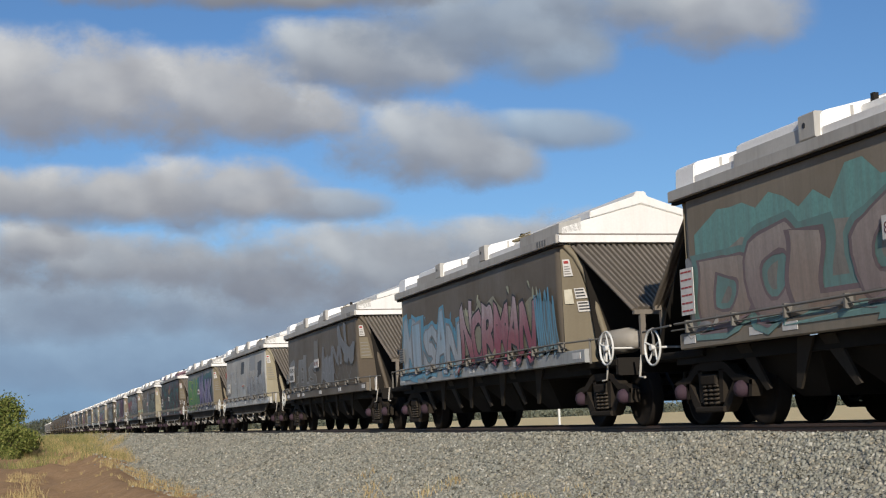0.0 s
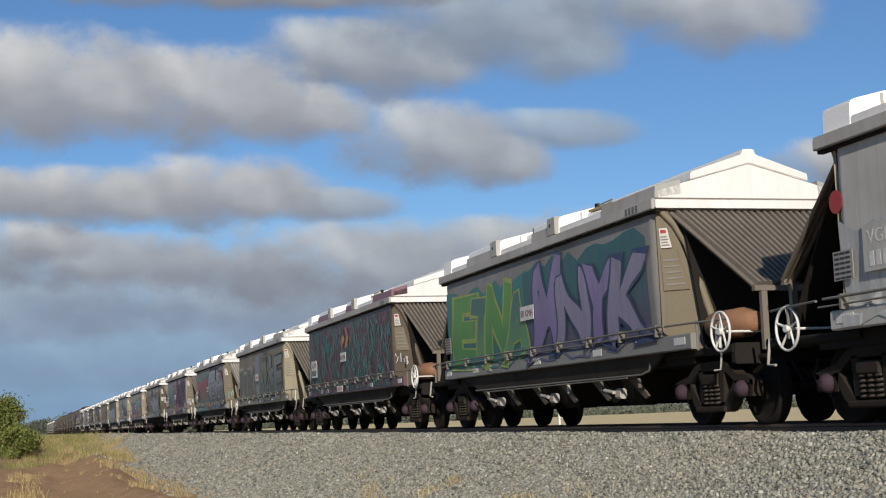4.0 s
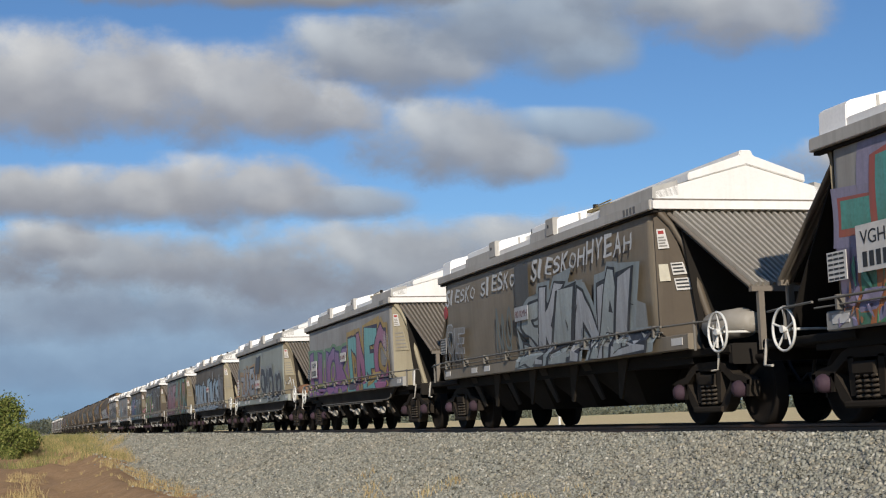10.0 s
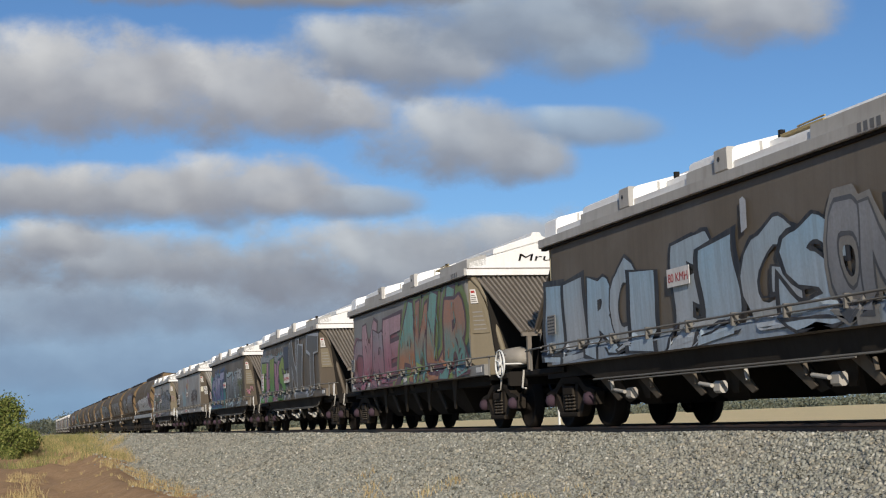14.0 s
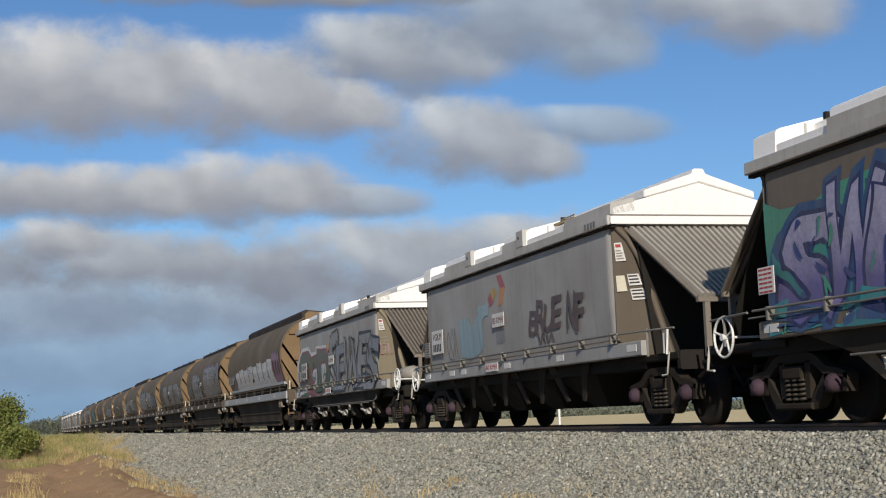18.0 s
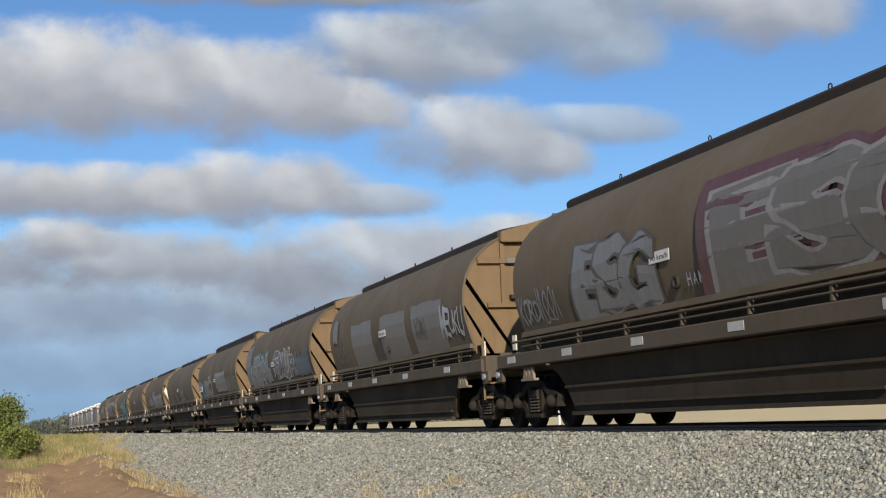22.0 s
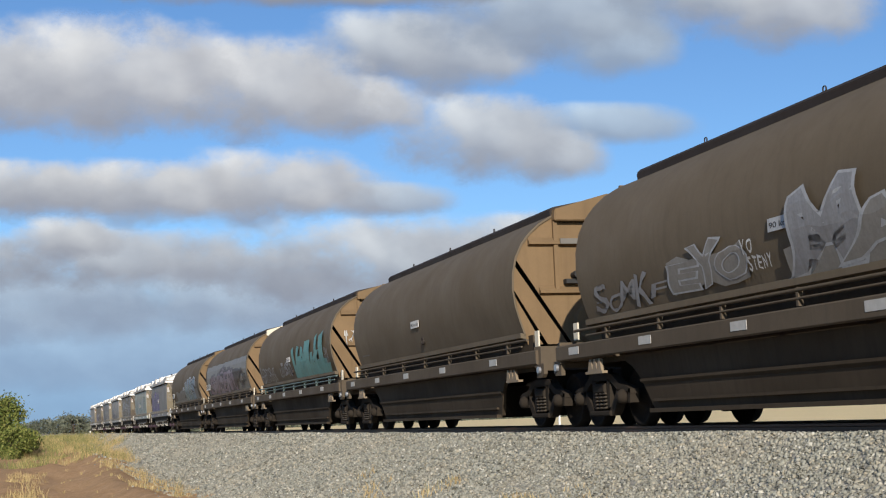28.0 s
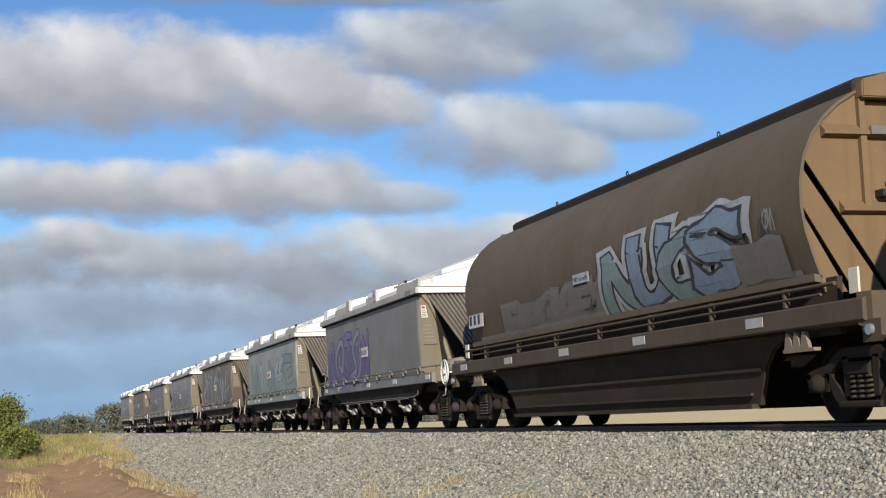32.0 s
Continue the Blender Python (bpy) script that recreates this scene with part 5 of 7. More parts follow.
def logo(sd, f, h):
    """A faded two-colour ring of slanted bars."""
    root = None
    bars = (((0.052, 0.30), (0.078, 0.30), (0.102, 0.17), (0.074, 0.17), REDP), ((0.074, 0.17), (0.102, 0.17), (0.082, 0.02), (0.054, 0.0), ORANGE),
            ((0.016, 0.16), (0.040, 0.20), (0.056, 0.14), (0.030, 0.06), AMBER), ((0.0, 0.10), (0.016, 0.16), (0.034, 0.05), (0.012, 0.02), REDP))
    for *p, mat in bars:
        b = Build()
        sd.lift += 0.0008
        b.add([sd.at(f + x, h + z, sd.lift) for x, z in p], [(0, 1, 2, 3)])
        ob = part("emblem" if root is None else "emblem_bar", b, mat, root or sd.w, "faded red and orange emblem" if root is None else "")
        root = root or ob


def dress_v(i, w, sd):
    base = {0: "olive", 1: "brown", 2: "brown", 3: "pale", 4: "mid", 5: "brown", 6: "olive", 7: "mid", 8: "grey", 9: "olive", 10: "grey", 11: "mint", 12: "brown", 13: "mid", 14: "brown", 15: "brown",
            16: "grey", 17: "grey", 18: "mid", 19: "mint", 20: "olive", 21: "grey", 22: "mid", 23: "olive", 24: "grey"}.get(i, "brown")
    repaint(w, {"body"}, BODY[base])
    repaint(w, {"side_sill"}, BODY[base])
    if i == 1:
        repaint(w, {"side_sill"}, S((0.36, 0.36, 0.345), (0.28, 0.29, 0.29)))
    if i in (7, 9, 16):
        repaint(w, {"slope_sheet"}, HOOD_PALE)
    if i in (3, 6, 10, 12):
        repaint(w, {"end_panel", "corner_tube"}, END_PALE)
    if i in (9, 2, 15, 16, 5, 14, 20, 23):
        repaint(w, {"end_panel", "corner_tube"}, END_BROWN)
    if i == 0:
        sd.patch(0.03, 1.0, 0.52, 0.82, S((0.12, 0.27, 0.24), (0.16, 0.33, 0.29)), 0.10, "graffiti", label="teal sprayed band with drips", cols=30)
        sd.patch(0.0, 0.10, 0.08, 0.58, GREY, 0.05)
        sd.patch(0.06, 1.0, 0.12, 0.60, S((0.22, 0.20, 0.17), (0.27, 0.25, 0.21)), 0.06, cols=20)
        sd.word("DOLOFSES", 0.05, 0.98, 0.14, 0.58, (BEIGE, S((0.30, 0.23, 0.21), (0.35, 0.29, 0.25))), S((0.20, 0.14, 0.14)), S((0.16, 0.28, 0.25)), 0.09, 0.05, 0.06, "dusty pink rounded graffiti letters", 0.10, 4)
    elif i == 1:
        sd.patch(0.0, 0.44, 0.06, 0.44, S((0.20, 0.26, 0.28), (0.16, 0.28, 0.33)), 0.08, cols=16)
        sd.strokes(0.0, 0.45, 0.45, 0.72, 12, (SKYBLUE,), 0.05, 0.35)
        sd.word("MISAN", 0.02, 0.44, 0.12, 0.62, (SILVER, PALEBLUE), GREY, SKYBLUE, 0.07, 0.15, 0.08, "pale blue graffiti letters", 0.10, 2)
        sd.patch(0.47, 0.92, 0.18, 0.66, S((0.24, 0.215, 0.14), (0.30, 0.29, 0.20)), 0.10, cols=16)
        sd.strokes(0.47, 0.90, 0.5, 0.78, 14, (CREAMY,), 0.05, 0.3)
        sd.word("NORMAN", 0.46, 0.88, 0.10, 0.64, (S((0.32, 0.09, 0.11), (0.46, 0.36, 0.36)), S((0.30, 0.07, 0.10), (0.42, 0.26, 0.27))), BLK, None, 0.07, 0.12, 0.08, "red and pink graffiti letters", 0.10, 5, 0.06)
        sd.patch(0.89, 0.98, 0.12, 0.52, S((0.14, 0.20, 0.22)), 0.06, cols=5)
        sd.tag(0.89, 0.99, 0.16, 0.62, 5, SKYBLUE, 0.05)
    elif i == 2:
        sd.word("GHELS", 0.03, 0.44, 0.15, 0.58, (S((0.17, 0.155, 0.135), (0.24, 0.235, 0.225)),), S((0.29, 0.285, 0.27)), None, 0.06, 0.15, 0.1, "worn grey graffiti letters", 0.12, 3)
        sd.patch(0.44, 0.50, 0.55, 0.85, FAINT2, 0.03, cols=3)
        sd.patch(0.55, 0.70, 0.18, 0.52, S((0.22, 0.225, 0.235)), 0.10, cols=8)
        sd.word("AVA", 0.54, 0.72, 0.26, 0.68, (S((0.22, 0.22, 0.225)), GREY), S((0.30, 0.305, 0.315)), None, 0.05, 0.25, 0.16, "chalky grey graffiti letters", 0.1, 3)
        sd.word("VN", 0.72, 0.88, 0.46, 0.78, (S((0.22, 0.22, 0.225)),), S((0.30, 0.305, 0.315)), None, 0.05, -0.2, 0.16, "", 0.1, 4)
        sd.patch(0.86, 0.98, 0.42, 0.66, S((0.24, 0.245, 0.25)), 0.06, "graffiti_shape", 0.02, "", 6)
        sd.tag(0.72, 0.94, 0.18, 0.46, 3, GREY, 0.022)
    elif i == 3:
        sd.patch(0.0, 0.52, 0.04, 0.52, S((0.52, 0.52, 0.49)), 0.08, cols=16, label="paler worn paint")
        sd.patch(0.66, 0.78, 0.66, 0.95, S((0.44, 0.44, 0.425)), 0.01, cols=4)
        sd.patch(0.42, 0.50, 0.64, 0.89, S((0.07, 0.072, 0.078)), 0.01, label="dark painted-out square", cols=3, slant=0.02)
        sd.patch(0.83, 0.915, 0.50, 0.80, S((0.07, 0.072, 0.078)), 0.01, cols=3, slant=0.02)
        sd.patch(0.83, 0.915, 0.44, 0.50, S((0.2, 0.09, 0.08)), 0.01, cols=3)
        sd.patch(0.55, 0.99, 0.08, 0.52, LGREY, 0.10, cols=18)
        sd.tag(0.10, 0.34, 0.50, 0.74, 3, CHALK, 0.055, label="loose white brush tags")
        sd.tag(0.05, 0.40, 0.10, 0.42, 4, S((0.60, 0.60, 0.57)), 0.03)
        sd.tag(0.60, 0.86, 0.42, 0.66, 6, CHALK, 0.05)
        sd.tag(0.56, 0.99, 0.10, 0.46, 9, CHALK, 0.03)
        sd.strokes(0.55, 0.98, 0.08, 0.52, 22, (S((0.56, 0.55, 0.53)), S((0.16, 0.16, 0.155))), 0.025, 0.28)
        sd.tag(0.55, 0.95, 0.08, 0.40, 5, DGREY, 0.016)
        sd.patch(0.645, 0.652, 0.05, 0.98, GREY, 0.0, cols=2)
        sd.patch(0.30, 0.306, 0.05, 0.85, GREY, 0.0, cols=2)
    elif i == 4:
        sd.patch(0.0, 0.48, 0.08, 0.84, DTEAL, 0.06, cols=14)
        sd.patch(0.46, 0.97, 0.08, 0.88, S((0.07, 0.07, 0.12), (0.03, 0.12, 0.12)), 0.06, cols=14)
        sd.word("ETNA", 0.06, 0.47, 0.14, 0.72, (GREEN, S((0.10, 0.26, 0.10), (0.06, 0.16, 0.12))), LIME, None, 0.08, 0.2, 0.1, "green graffiti letters", 0.14, 6)
        sd.word("MNYK", 0.52, 0.96, 0.12, 0.80, (S((0.20, 0.15, 0.32), (0.26, 0.20, 0.36)), LILAC), NAVY, None, 0.07, 0.2, 0.1, "violet graffiti letters", 0.12, 5)
    elif i == 5:
        sd.patch(0.0, 1.0, 0.0, 1.0, S((0.085, 0.05, 0.055), (0.13, 0.085, 0.08)), 0.0, label="dark maroon spray ground", cols=20)
        sd.patch(0.0, 0.25, 0.68, 0.98, S((0.085, 0.08, 0.075)), 0.06, cols=8)
        sd.strokes(0.02, 0.98, 0.04, 0.93, 120, (MAROON, DTEAL, S((0.17, 0.05, 0.07)), DTEAL), 0.055, 0.75)
        sd.strokes(0.02, 0.98, 0.04, 0.84, 90, (S((0.08, 0.30, 0.28)), S((0.27, 0.07, 0.10))), 0.045, 0.6)
        sd.strokes(0.03, 0.98, 0.08, 0.80, 60, (S((0.11, 0.38, 0.36)),), 0.026, 0.45)
        logo(sd, 0.45, 0.60)
        repaint(w, {"side_sill"}, S((0.11, 0.05, 0.055), (0.08, 0.12, 0.11)))
        repaint(w, {"hatch_rail"}, S((0.30, 0.26, 0.26), (0.22, 0.10, 0.13)))
    elif i == 6:
        sd.patch(0.0, 0.09, 0.1, 0.72, S((0.20, 0.205, 0.22)), 0.02, cols=3)
        sd.word("BIRG", 0.04, 0.42, 0.14, 0.66, (S((0.15, 0.12, 0.09)), S((0.14, 0.115, 0.09))), S((0.20, 0.26, 0.18)), BEIGE, 0.09, 0.0, 0.1, "brown letters edged in green", 0.1, 3)
        sd.patch(0.42, 0.53, 0.14, 0.90, S((0.26, 0.27, 0.30)), 0.03, cols=5, label="grey painted-out panel")
        sd.patch(0.52, 0.97, 0.06, 0.40, S((0.17, 0.18, 0.16)), 0.05, cols=12)
        sd.word("NUSE", 0.53, 0.95, 0.12, 0.66, (S((0.11, 0.15, 0.11), (0.20, 0.225, 0.185)),), BLK, None, 0.07, 0.3, 0.14, "grey-green graffiti letters", 0.18, 4)
        sd.word("CRIME", 0.60, 0.70, 0.87, 0.94, (BLK,), fat=0.0, lap=-0.1, rise=0.02)
        sd.word("REVENGE", 0.59, 0.72, 0.76, 0.83, (BLK,), fat=0.0, lap=-0.1, rise=0.02)
    elif i == 7:
        sd.patch(0.04, 0.50, 0.06, 0.38, S((0.13, 0.145, 0.11)), 0.06, cols=12)
        sd.word("BRUNT", 0.07, 0.49, 0.14, 0.74, (S((0.12, 0.135, 0.10), (0.40, 0.05, 0.07)),), S((0.26, 0.24, 0.22)), S((0.10, 0.30, 0.27)), 0.08, 0.05, 0.06, "red graffiti letters with a teal rim", 0.06, 3)
        sd.word("SENER", 0.51, 0.99, 0.16, 0.75, (S((0.055, 0.055, 0.06), (0.30, 0.31, 0.33)),), LGREY, BLK, 0.06, 0.2, 0.06, "grey letters edged in white and black", 0.14, 8, 0.06)
        sd.tag(0.86, 0.97, 0.62, 0.86, 7, REDP, 0.022)
        sd.tag(0.46, 0.50, 0.58, 0.86, 3, REDP, 0.03)
        sd.word("PRINT", 0.56, 0.96, -0.02, 0.16, (S((0.13, 0.15, 0.20)),), None, None, 0.09, 0.3, 0.03, "", 0.2, 3)
        sd.tag(0.55, 0.62, -0.01, 0.14, 3, REDP, 0.03)
    elif i == 8:
        sd.patch(0.0, 0.50, 0.0, 0.58, S((0.19, 0.16, 0.25), (0.24, 0.21, 0.28)), 0.08, cols=14, label="violet spray ground")
        sd.word("TIKOL", 0.02, 0.42, 0.03, 0.74, (S((0.06, 0.20, 0.12), (0.10, 0.34, 0.28)), S((0.07, 0.22, 0.10), (0.10, 0.33, 0.30))), S((0.42, 0.15, 0.05), (0.36, 0.09, 0.07)), LILAC, 0.07, 0.15, 0.12, "teal letters with an orange rim", 0.14, 4, 0.05)
        sd.strokes(0.02, 0.42, 0.03, 0.66, 16, (S((0.08, 0.30, 0.22)), S((0.40, 0.16, 0.06)), LILAC), 0.04, 0.45)
        sd.patch(0.48, 0.97, 0.0, 0.36, S((0.27, 0.35, 0.38), (0.32, 0.40, 0.42)), 0.06, cols=12)
        sd.patch(0.66, 0.74, 0.62, 0.92, PALEBLUE, 0.06, cols=4)
        sd.piece(0.50, 0.92, 0.02, 0.90, 4, (PLUM, S((0.09, 0.025, 0.05), (0.05, 0.02, 0.06))), S((0.28, 0.07, 0.11)), S((0.16, 0.05, 0.11)), 0.42, label="dark plum bulging graffiti letters")
        sd.strokes(0.52, 0.90, 0.05, 0.84, 60, (S((0.05, 0.015, 0.03)), S((0.24, 0.08, 0.14), (0.15, 0.06, 0.14))), 0.05, 0.4)
        sd.patch(0.90, 0.98, 0.02, 0.30, PALEBLUE, 0.05, cols=5)
        sd.tag(0.91, 0.99, 0.45, 0.82, 6, NAVY, 0.022)
        logo(sd, 0.41, 0.60)
    elif i == 9:
        sd.word("SIESKO SIESKO", 0.0, 0.44, 0.77, 0.91, (CHALK,), fat=0.022, lap=-0.05, rise=0.03, slant=0.25, label="a line of thin white lettering")
        sd.word("SIESKOHHYEAH", 0.52, 0.95, 0.77, 0.92, (CHALK,), fat=0.022, lap=-0.05, rise=0.03, slant=0.25)
        sd.patch(0.445, 0.515, 0.55, 0.95, S((0.085, 0.075, 0.06)), 0.04, cols=4)
        sd.patch(0.50, 0.98, 0.0, 0.32, S((0.26, 0.27, 0.26), (0.31, 0.33, 0.33)), 0.10, cols=16)
        sd.word("SKINAL", 0.49, 0.98, 0.05, 0.54, (S((0.30, 0.33, 0.32), (0.38, 0.42, 0.41)), LGREY), BLK, S((0.30, 0.34, 0.34)), 0.06, 0.30, 0.08, "silver graffiti letters outlined in black", 0.20, 9, 0.05)
        sd.strokes(0.50, 0.95, 0.03, 0.46, 10, (BLK, CHALK), 0.016, 0.3)
        sd.word("OE", 0.02, 0.14, 0.28, 0.54, (FAINT,), LGREY, None, 0.05, 0.1, 0.05, "", 0.0, 3)
        sd.tag(0.0, 0.14, 0.16, 0.40, 3, GREY, 0.04)
        sd.tag(0.34, 0.43, 0.22, 0.58, 3, S((0.15, 0.18, 0.17)), 0.06)
    elif i == 10:
        sd.patch(0.01, 0.53, 0.0, 0.42, S((0.26, 0.12, 0.27), (0.20, 0.13, 0.26)), 0.05, cols=12)
        sd.patch(0.03, 0.55, 0.52, 0.66, S((0.22, 0.30, 0.10), (0.12, 0.28, 0.18)), 0.04, cols=14)
        sd.word("HUOK", 0.03, 0.51, 0.04, 0.58, (S((0.31, 0.12, 0.29), (0.27, 0.17, 0.31)), S((0.29, 0.12, 0.29), (0.25, 0.17, 0.31))), S((0.06, 0.045, 0.17)), S((0.30, 0.29, 0.10), (0.14, 0.28, 0.16)), 0.11, 0.1, 0.04, "purple block graffiti letters", 0.12, 6)
        sd.patch(0.54, 0.98, 0.0, 0.30, S((0.07, 0.05, 0.08)), 0.03, cols=10)
        sd.word("DNEC", 0.56, 0.94, 0.02, 0.68, (S((0.14, 0.40, 0.38), (0.20, 0.46, 0.44)), S((0.36, 0.10, 0.22), (0.40, 0.18, 0.26))), S((0.05, 0.03, 0.06)), AMBER, 0.11, 0.0, 0.05, "turquoise and pink letters with an amber rim", 0.14, 3, 0.06)
        sd.tag(0.93, 0.99, 0.35, 0.70, 4, CHALK, 0.02)
    elif i == 11:
        sd.patch(0.03, 0.55, 0.16, 0.66, S((0.45, 0.36, 0.24), (0.44, 0.38, 0.28)), 0.06, cols=18, label="faded orange spray ground")
        sd.patch(0.05, 0.54, 0.54, 0.66, S((0.46, 0.24, 0.09), (0.44, 0.30, 0.15)), 0.05, cols=18)
        sd.word("ZUKEN", 0.06, 0.45, 0.18, 0.62, (LGREY,), BLK, S((0.46, 0.20, 0.07), (0.44, 0.27, 0.12)), 0.05, 0.30, 0.08, "grey letters outlined in black on orange", 0.10, 4)
        sd.patch(0.435, 0.535, 0.56, 0.89, S((0.07, 0.072, 0.085)), 0.02, slant=0.03, cols=3)
        sd.patch(0.0, 0.045, 0.50, 0.74, S((0.22, 0.24, 0.27)), 0.02, cols=2)
        sd.word("OM", 0.56, 0.70, 0.18, 0.56, (S((0.045, 0.05, 0.065)),), None, S((0.37, 0.39, 0.375)), 0.14, 0.0, 0.06, "blue-black painted blobs", 0.2, 2)
        sd.word("OUO", 0.72, 0.96, 0.06, 0.54, (S((0.045, 0.05, 0.065)),), None, S((0.37, 0.39, 0.375)), 0.14, 0.2, 0.10, "", 0.14, 5)
        sd.patch(0.595, 0.61, 0.86, 0.97, GREY, 0.0, cols=2)
    elif i == 12:
        sd.patch(0.0, 0.98, -0.02, 0.16, S((0.30, 0.35, 0.40)), 0.03, cols=20)
        sd.word("IIROI", 0.0, 0.43, 0.06, 0.58, (PALEBLUE, SILVER), BLK, None, 0.12, 0.05, 0.05, "pale blue graffiti letters outlined in black", 0.16, 2, 0.05)
        sd.word("BIGS", 0.48, 0.86, 0.06, 0.66, (SILVER, PALEBLUE), BLK, None, 0.12, 0.05, 0.08, "", 0.18, 5, 0.06)
        sd.word("ON", 0.85, 0.98, 0.12, 0.66, (GREY,), DGREY, FAINT, 0.08, 0.0, 0.06, "", 0.1, 3)
        sd.patch(0.66, 0.675, 0.68, 0.88, LGREY, 0.02, cols=2)
    elif i == 13:
        sd.patch(0.0, 0.48, 0.0, 0.66, S((0.26, 0.07, 0.09), (0.22, 0.08, 0.09)), 0.08, cols=14, label="red spray ground")
        sd.patch(0.46, 1.0, 0.0, 0.70, S((0.07, 0.13, 0.16), (0.14, 0.20, 0.08)), 0.08, cols=16)
        sd.word("OMRE", 0.01, 0.46, 0.05, 0.70, (S((0.34, 0.16, 0.19), (0.30, 0.26, 0.27)), ROSE), S((0.11, 0.05, 0.06)), None, 0.08, 0.15, 0.10, "pink graffiti letters", 0.14, 4)
        sd.word("AWUR", 0.49, 0.99, 0.04, 0.84, (S((0.42, 0.18, 0.08), (0.16, 0.36, 0.30)), S((0.14, 0.30, 0.26), (0.40, 0.18, 0.10))), S((0.12, 0.05, 0.06)), S((0.20, 0.26, 0.07)), 0.08, 0.30, 0.10, "orange and teal graffiti letters", 0.18, 6)
        sd.strokes(0.49, 0.98, 0.05, 0.78, 26, (S((0.12, 0.05, 0.06)), S((0.40, 0.20, 0.10)), S((0.15, 0.36, 0.31))), 0.035, 0.4)
        sd.strokes(0.01, 0.46, 0.05, 0.66, 18, (S((0.12, 0.05, 0.06)), S((0.34, 0.22, 0.23))), 0.03, 0.4)
    elif i == 14:
        sd.patch(0.0, 0.06, 0.05, 0.98, S((0.16, 0.17, 0.20)), 0.03, cols=3)
        sd.patch(0.08, 0.44, 0.46, 0.74, NAVY, 0.06, cols=10)
        for f in (0.06, 0.17, 0.28, 0.36):
            sd.patch(f, f + 0.055, 0.60, 0.80 + 0.1 * f, S((0.08, 0.33, 0.38)), 0.05, cols=4)
        sd.word("EHIKS", -0.01, 0.43, -0.02, 0.66, (S((0.10, 0.28, 0.04), (0.26, 0.33, 0.04)), S((0.40, 0.16, 0.24), (0.44, 0.22, 0.29))), BLK, S((0.34, 0.35, 0.35)), 0.09, 0.25, 0.05, "green and pink angular letters", 0.14, 6)
        sd.strokes(0.0, 0.43, 0.0, 0.60, 10, (BLK, LGREY), 0.025, 0.35)
        sd.patch(0.43, 0.52, 0.52, 0.92, S((0.04, 0.04, 0.065)), 0.02, cols=3)
        sd.tag(0.03, 0.45, 0.76, 0.96, 4, LGREY, 0.018)
        sd.word("NLT", 0.54, 0.98, 0.05, 0.88, (S((0.125, 0.11, 0.09)),), LGREY, None, 0.09, 0.15, 0.08, "ghostly white-edged letters", 0.06, 3)
    elif i == 15:
        sd.patch(0.0, 0.45, -0.02, 0.78, S((0.03, 0.20, 0.22), (0.06, 0.28, 0.16)), 0.05, cols=12, label="teal and green spray ground")
        sd.word("SWRT", 0.04, 0.40, 0.12, 0.70, (S((0.13, 0.11, 0.28), (0.36, 0.34, 0.46)),), S((0.015, 0.02, 0.10)), S((0.03, 0.08, 0.20)), 0.07, 0.35, 0.08, "blue and lilac graffiti letters", 0.10, 4)
        sd.strokes(0.03, 0.42, 0.02, 0.64, 14, (S((0.03, 0.05, 0.20)), S((0.06, 0.30, 0.20))), 0.04, 0.4)
        sd.patch(0.44, 0.53, 0.46, 0.84, S((0.045, 0.045, 0.055)), 0.02, cols=3)
        sd.word("PICE", 0.54, 0.87, 0.04, 0.56, (S((0.10, 0.10, 0.10), (0.30, 0.30, 0.30)),), BLK, S((0.40, 0.50, 0.52)), 0.10, 0.0, 0.04, "grey round graffiti letters", 0.12, 2, 0.06)
        sd.word("NUBOS", 0.83, 0.96, 0.56, 0.76, (CHALK,), fat=0.01, slant=0.2, rise=0.04)
        sd.word("PARTS", 0.85, 0.98, 0.36, 0.54, (S((0.20, 0.21, 0.08)),), fat=0.03, slant=0.2, rise=0.05)
        sd.tag(0.88, 0.95, 0.16, 0.34, 2, S((0.16, 0.17, 0.06)), 0.06)
        sd.tag(0.88, 0.98, 0.0, 0.10, 4, LGREY, 0.02)
    elif i == 16:
        logo(sd, 0.42, 0.62)
        sd.patch(0.23, 0.38, 0.20, 0.56, S((0.24, 0.34, 0.38), (0.28, 0.38, 0.41)), 0.09, cols=5, label="pale blue paint patch")
        sd.patch(0.36, 0.42, 0.56, 0.68, S((0.24, 0.34, 0.38), (0.28, 0.38, 0.41)), 0.03, cols=3)
        sd.patch(0.455, 0.50, 0.28, 0.40, GREY, 0.01, cols=3)
        sd.tag(0.14, 0.22, 0.20, 0.50, 3, DGREY, 0.020)
        sd.word("BRUE", 0.64, 0.79, 0.30, 0.54, (S((0.10, 0.06, 0.055)),), fat=0.03, slant=0.35, rise=0.05, lap=0.10, seed=4, label="dark brown scrawled tag")
        sd.tag(0.68, 0.76, 0.20, 0.28, 2, S((0.10, 0.06, 0.055)), 0.05)
        sd.word("NF", 0.82, 0.89, 0.26, 0.54, (S((0.10, 0.06, 0.055)),), fat=0.03, slant=0.3, rise=0.04, lap=0.05, seed=2)
    elif i == 17:
        sd.patch(0.02, 0.42, -0.02, 0.32, DGREEN, 0.05, cols=10)
        sd.word("SOD", 0.02, 0.42, 0.04, 0.64, (S((0.06, 0.10, 0.045), (0.12, 0.12, 0.08)), S((0.17, 0.055, 0.05), (0.09, 0.14, 0.06))), S((0.26, 0.05, 0.055)), CHALK, 0.09, 0.0, 0.06, "green and red rounded letters", 0.16, 3)
        sd.strokes(0.05, 0.40, 0.05, 0.5, 12, (S((0.05, 0.09, 0.04)), S((0.16, 0.26, 0.30))), 0.07, 0.35)
        logo(sd, 0.40, 0.56)
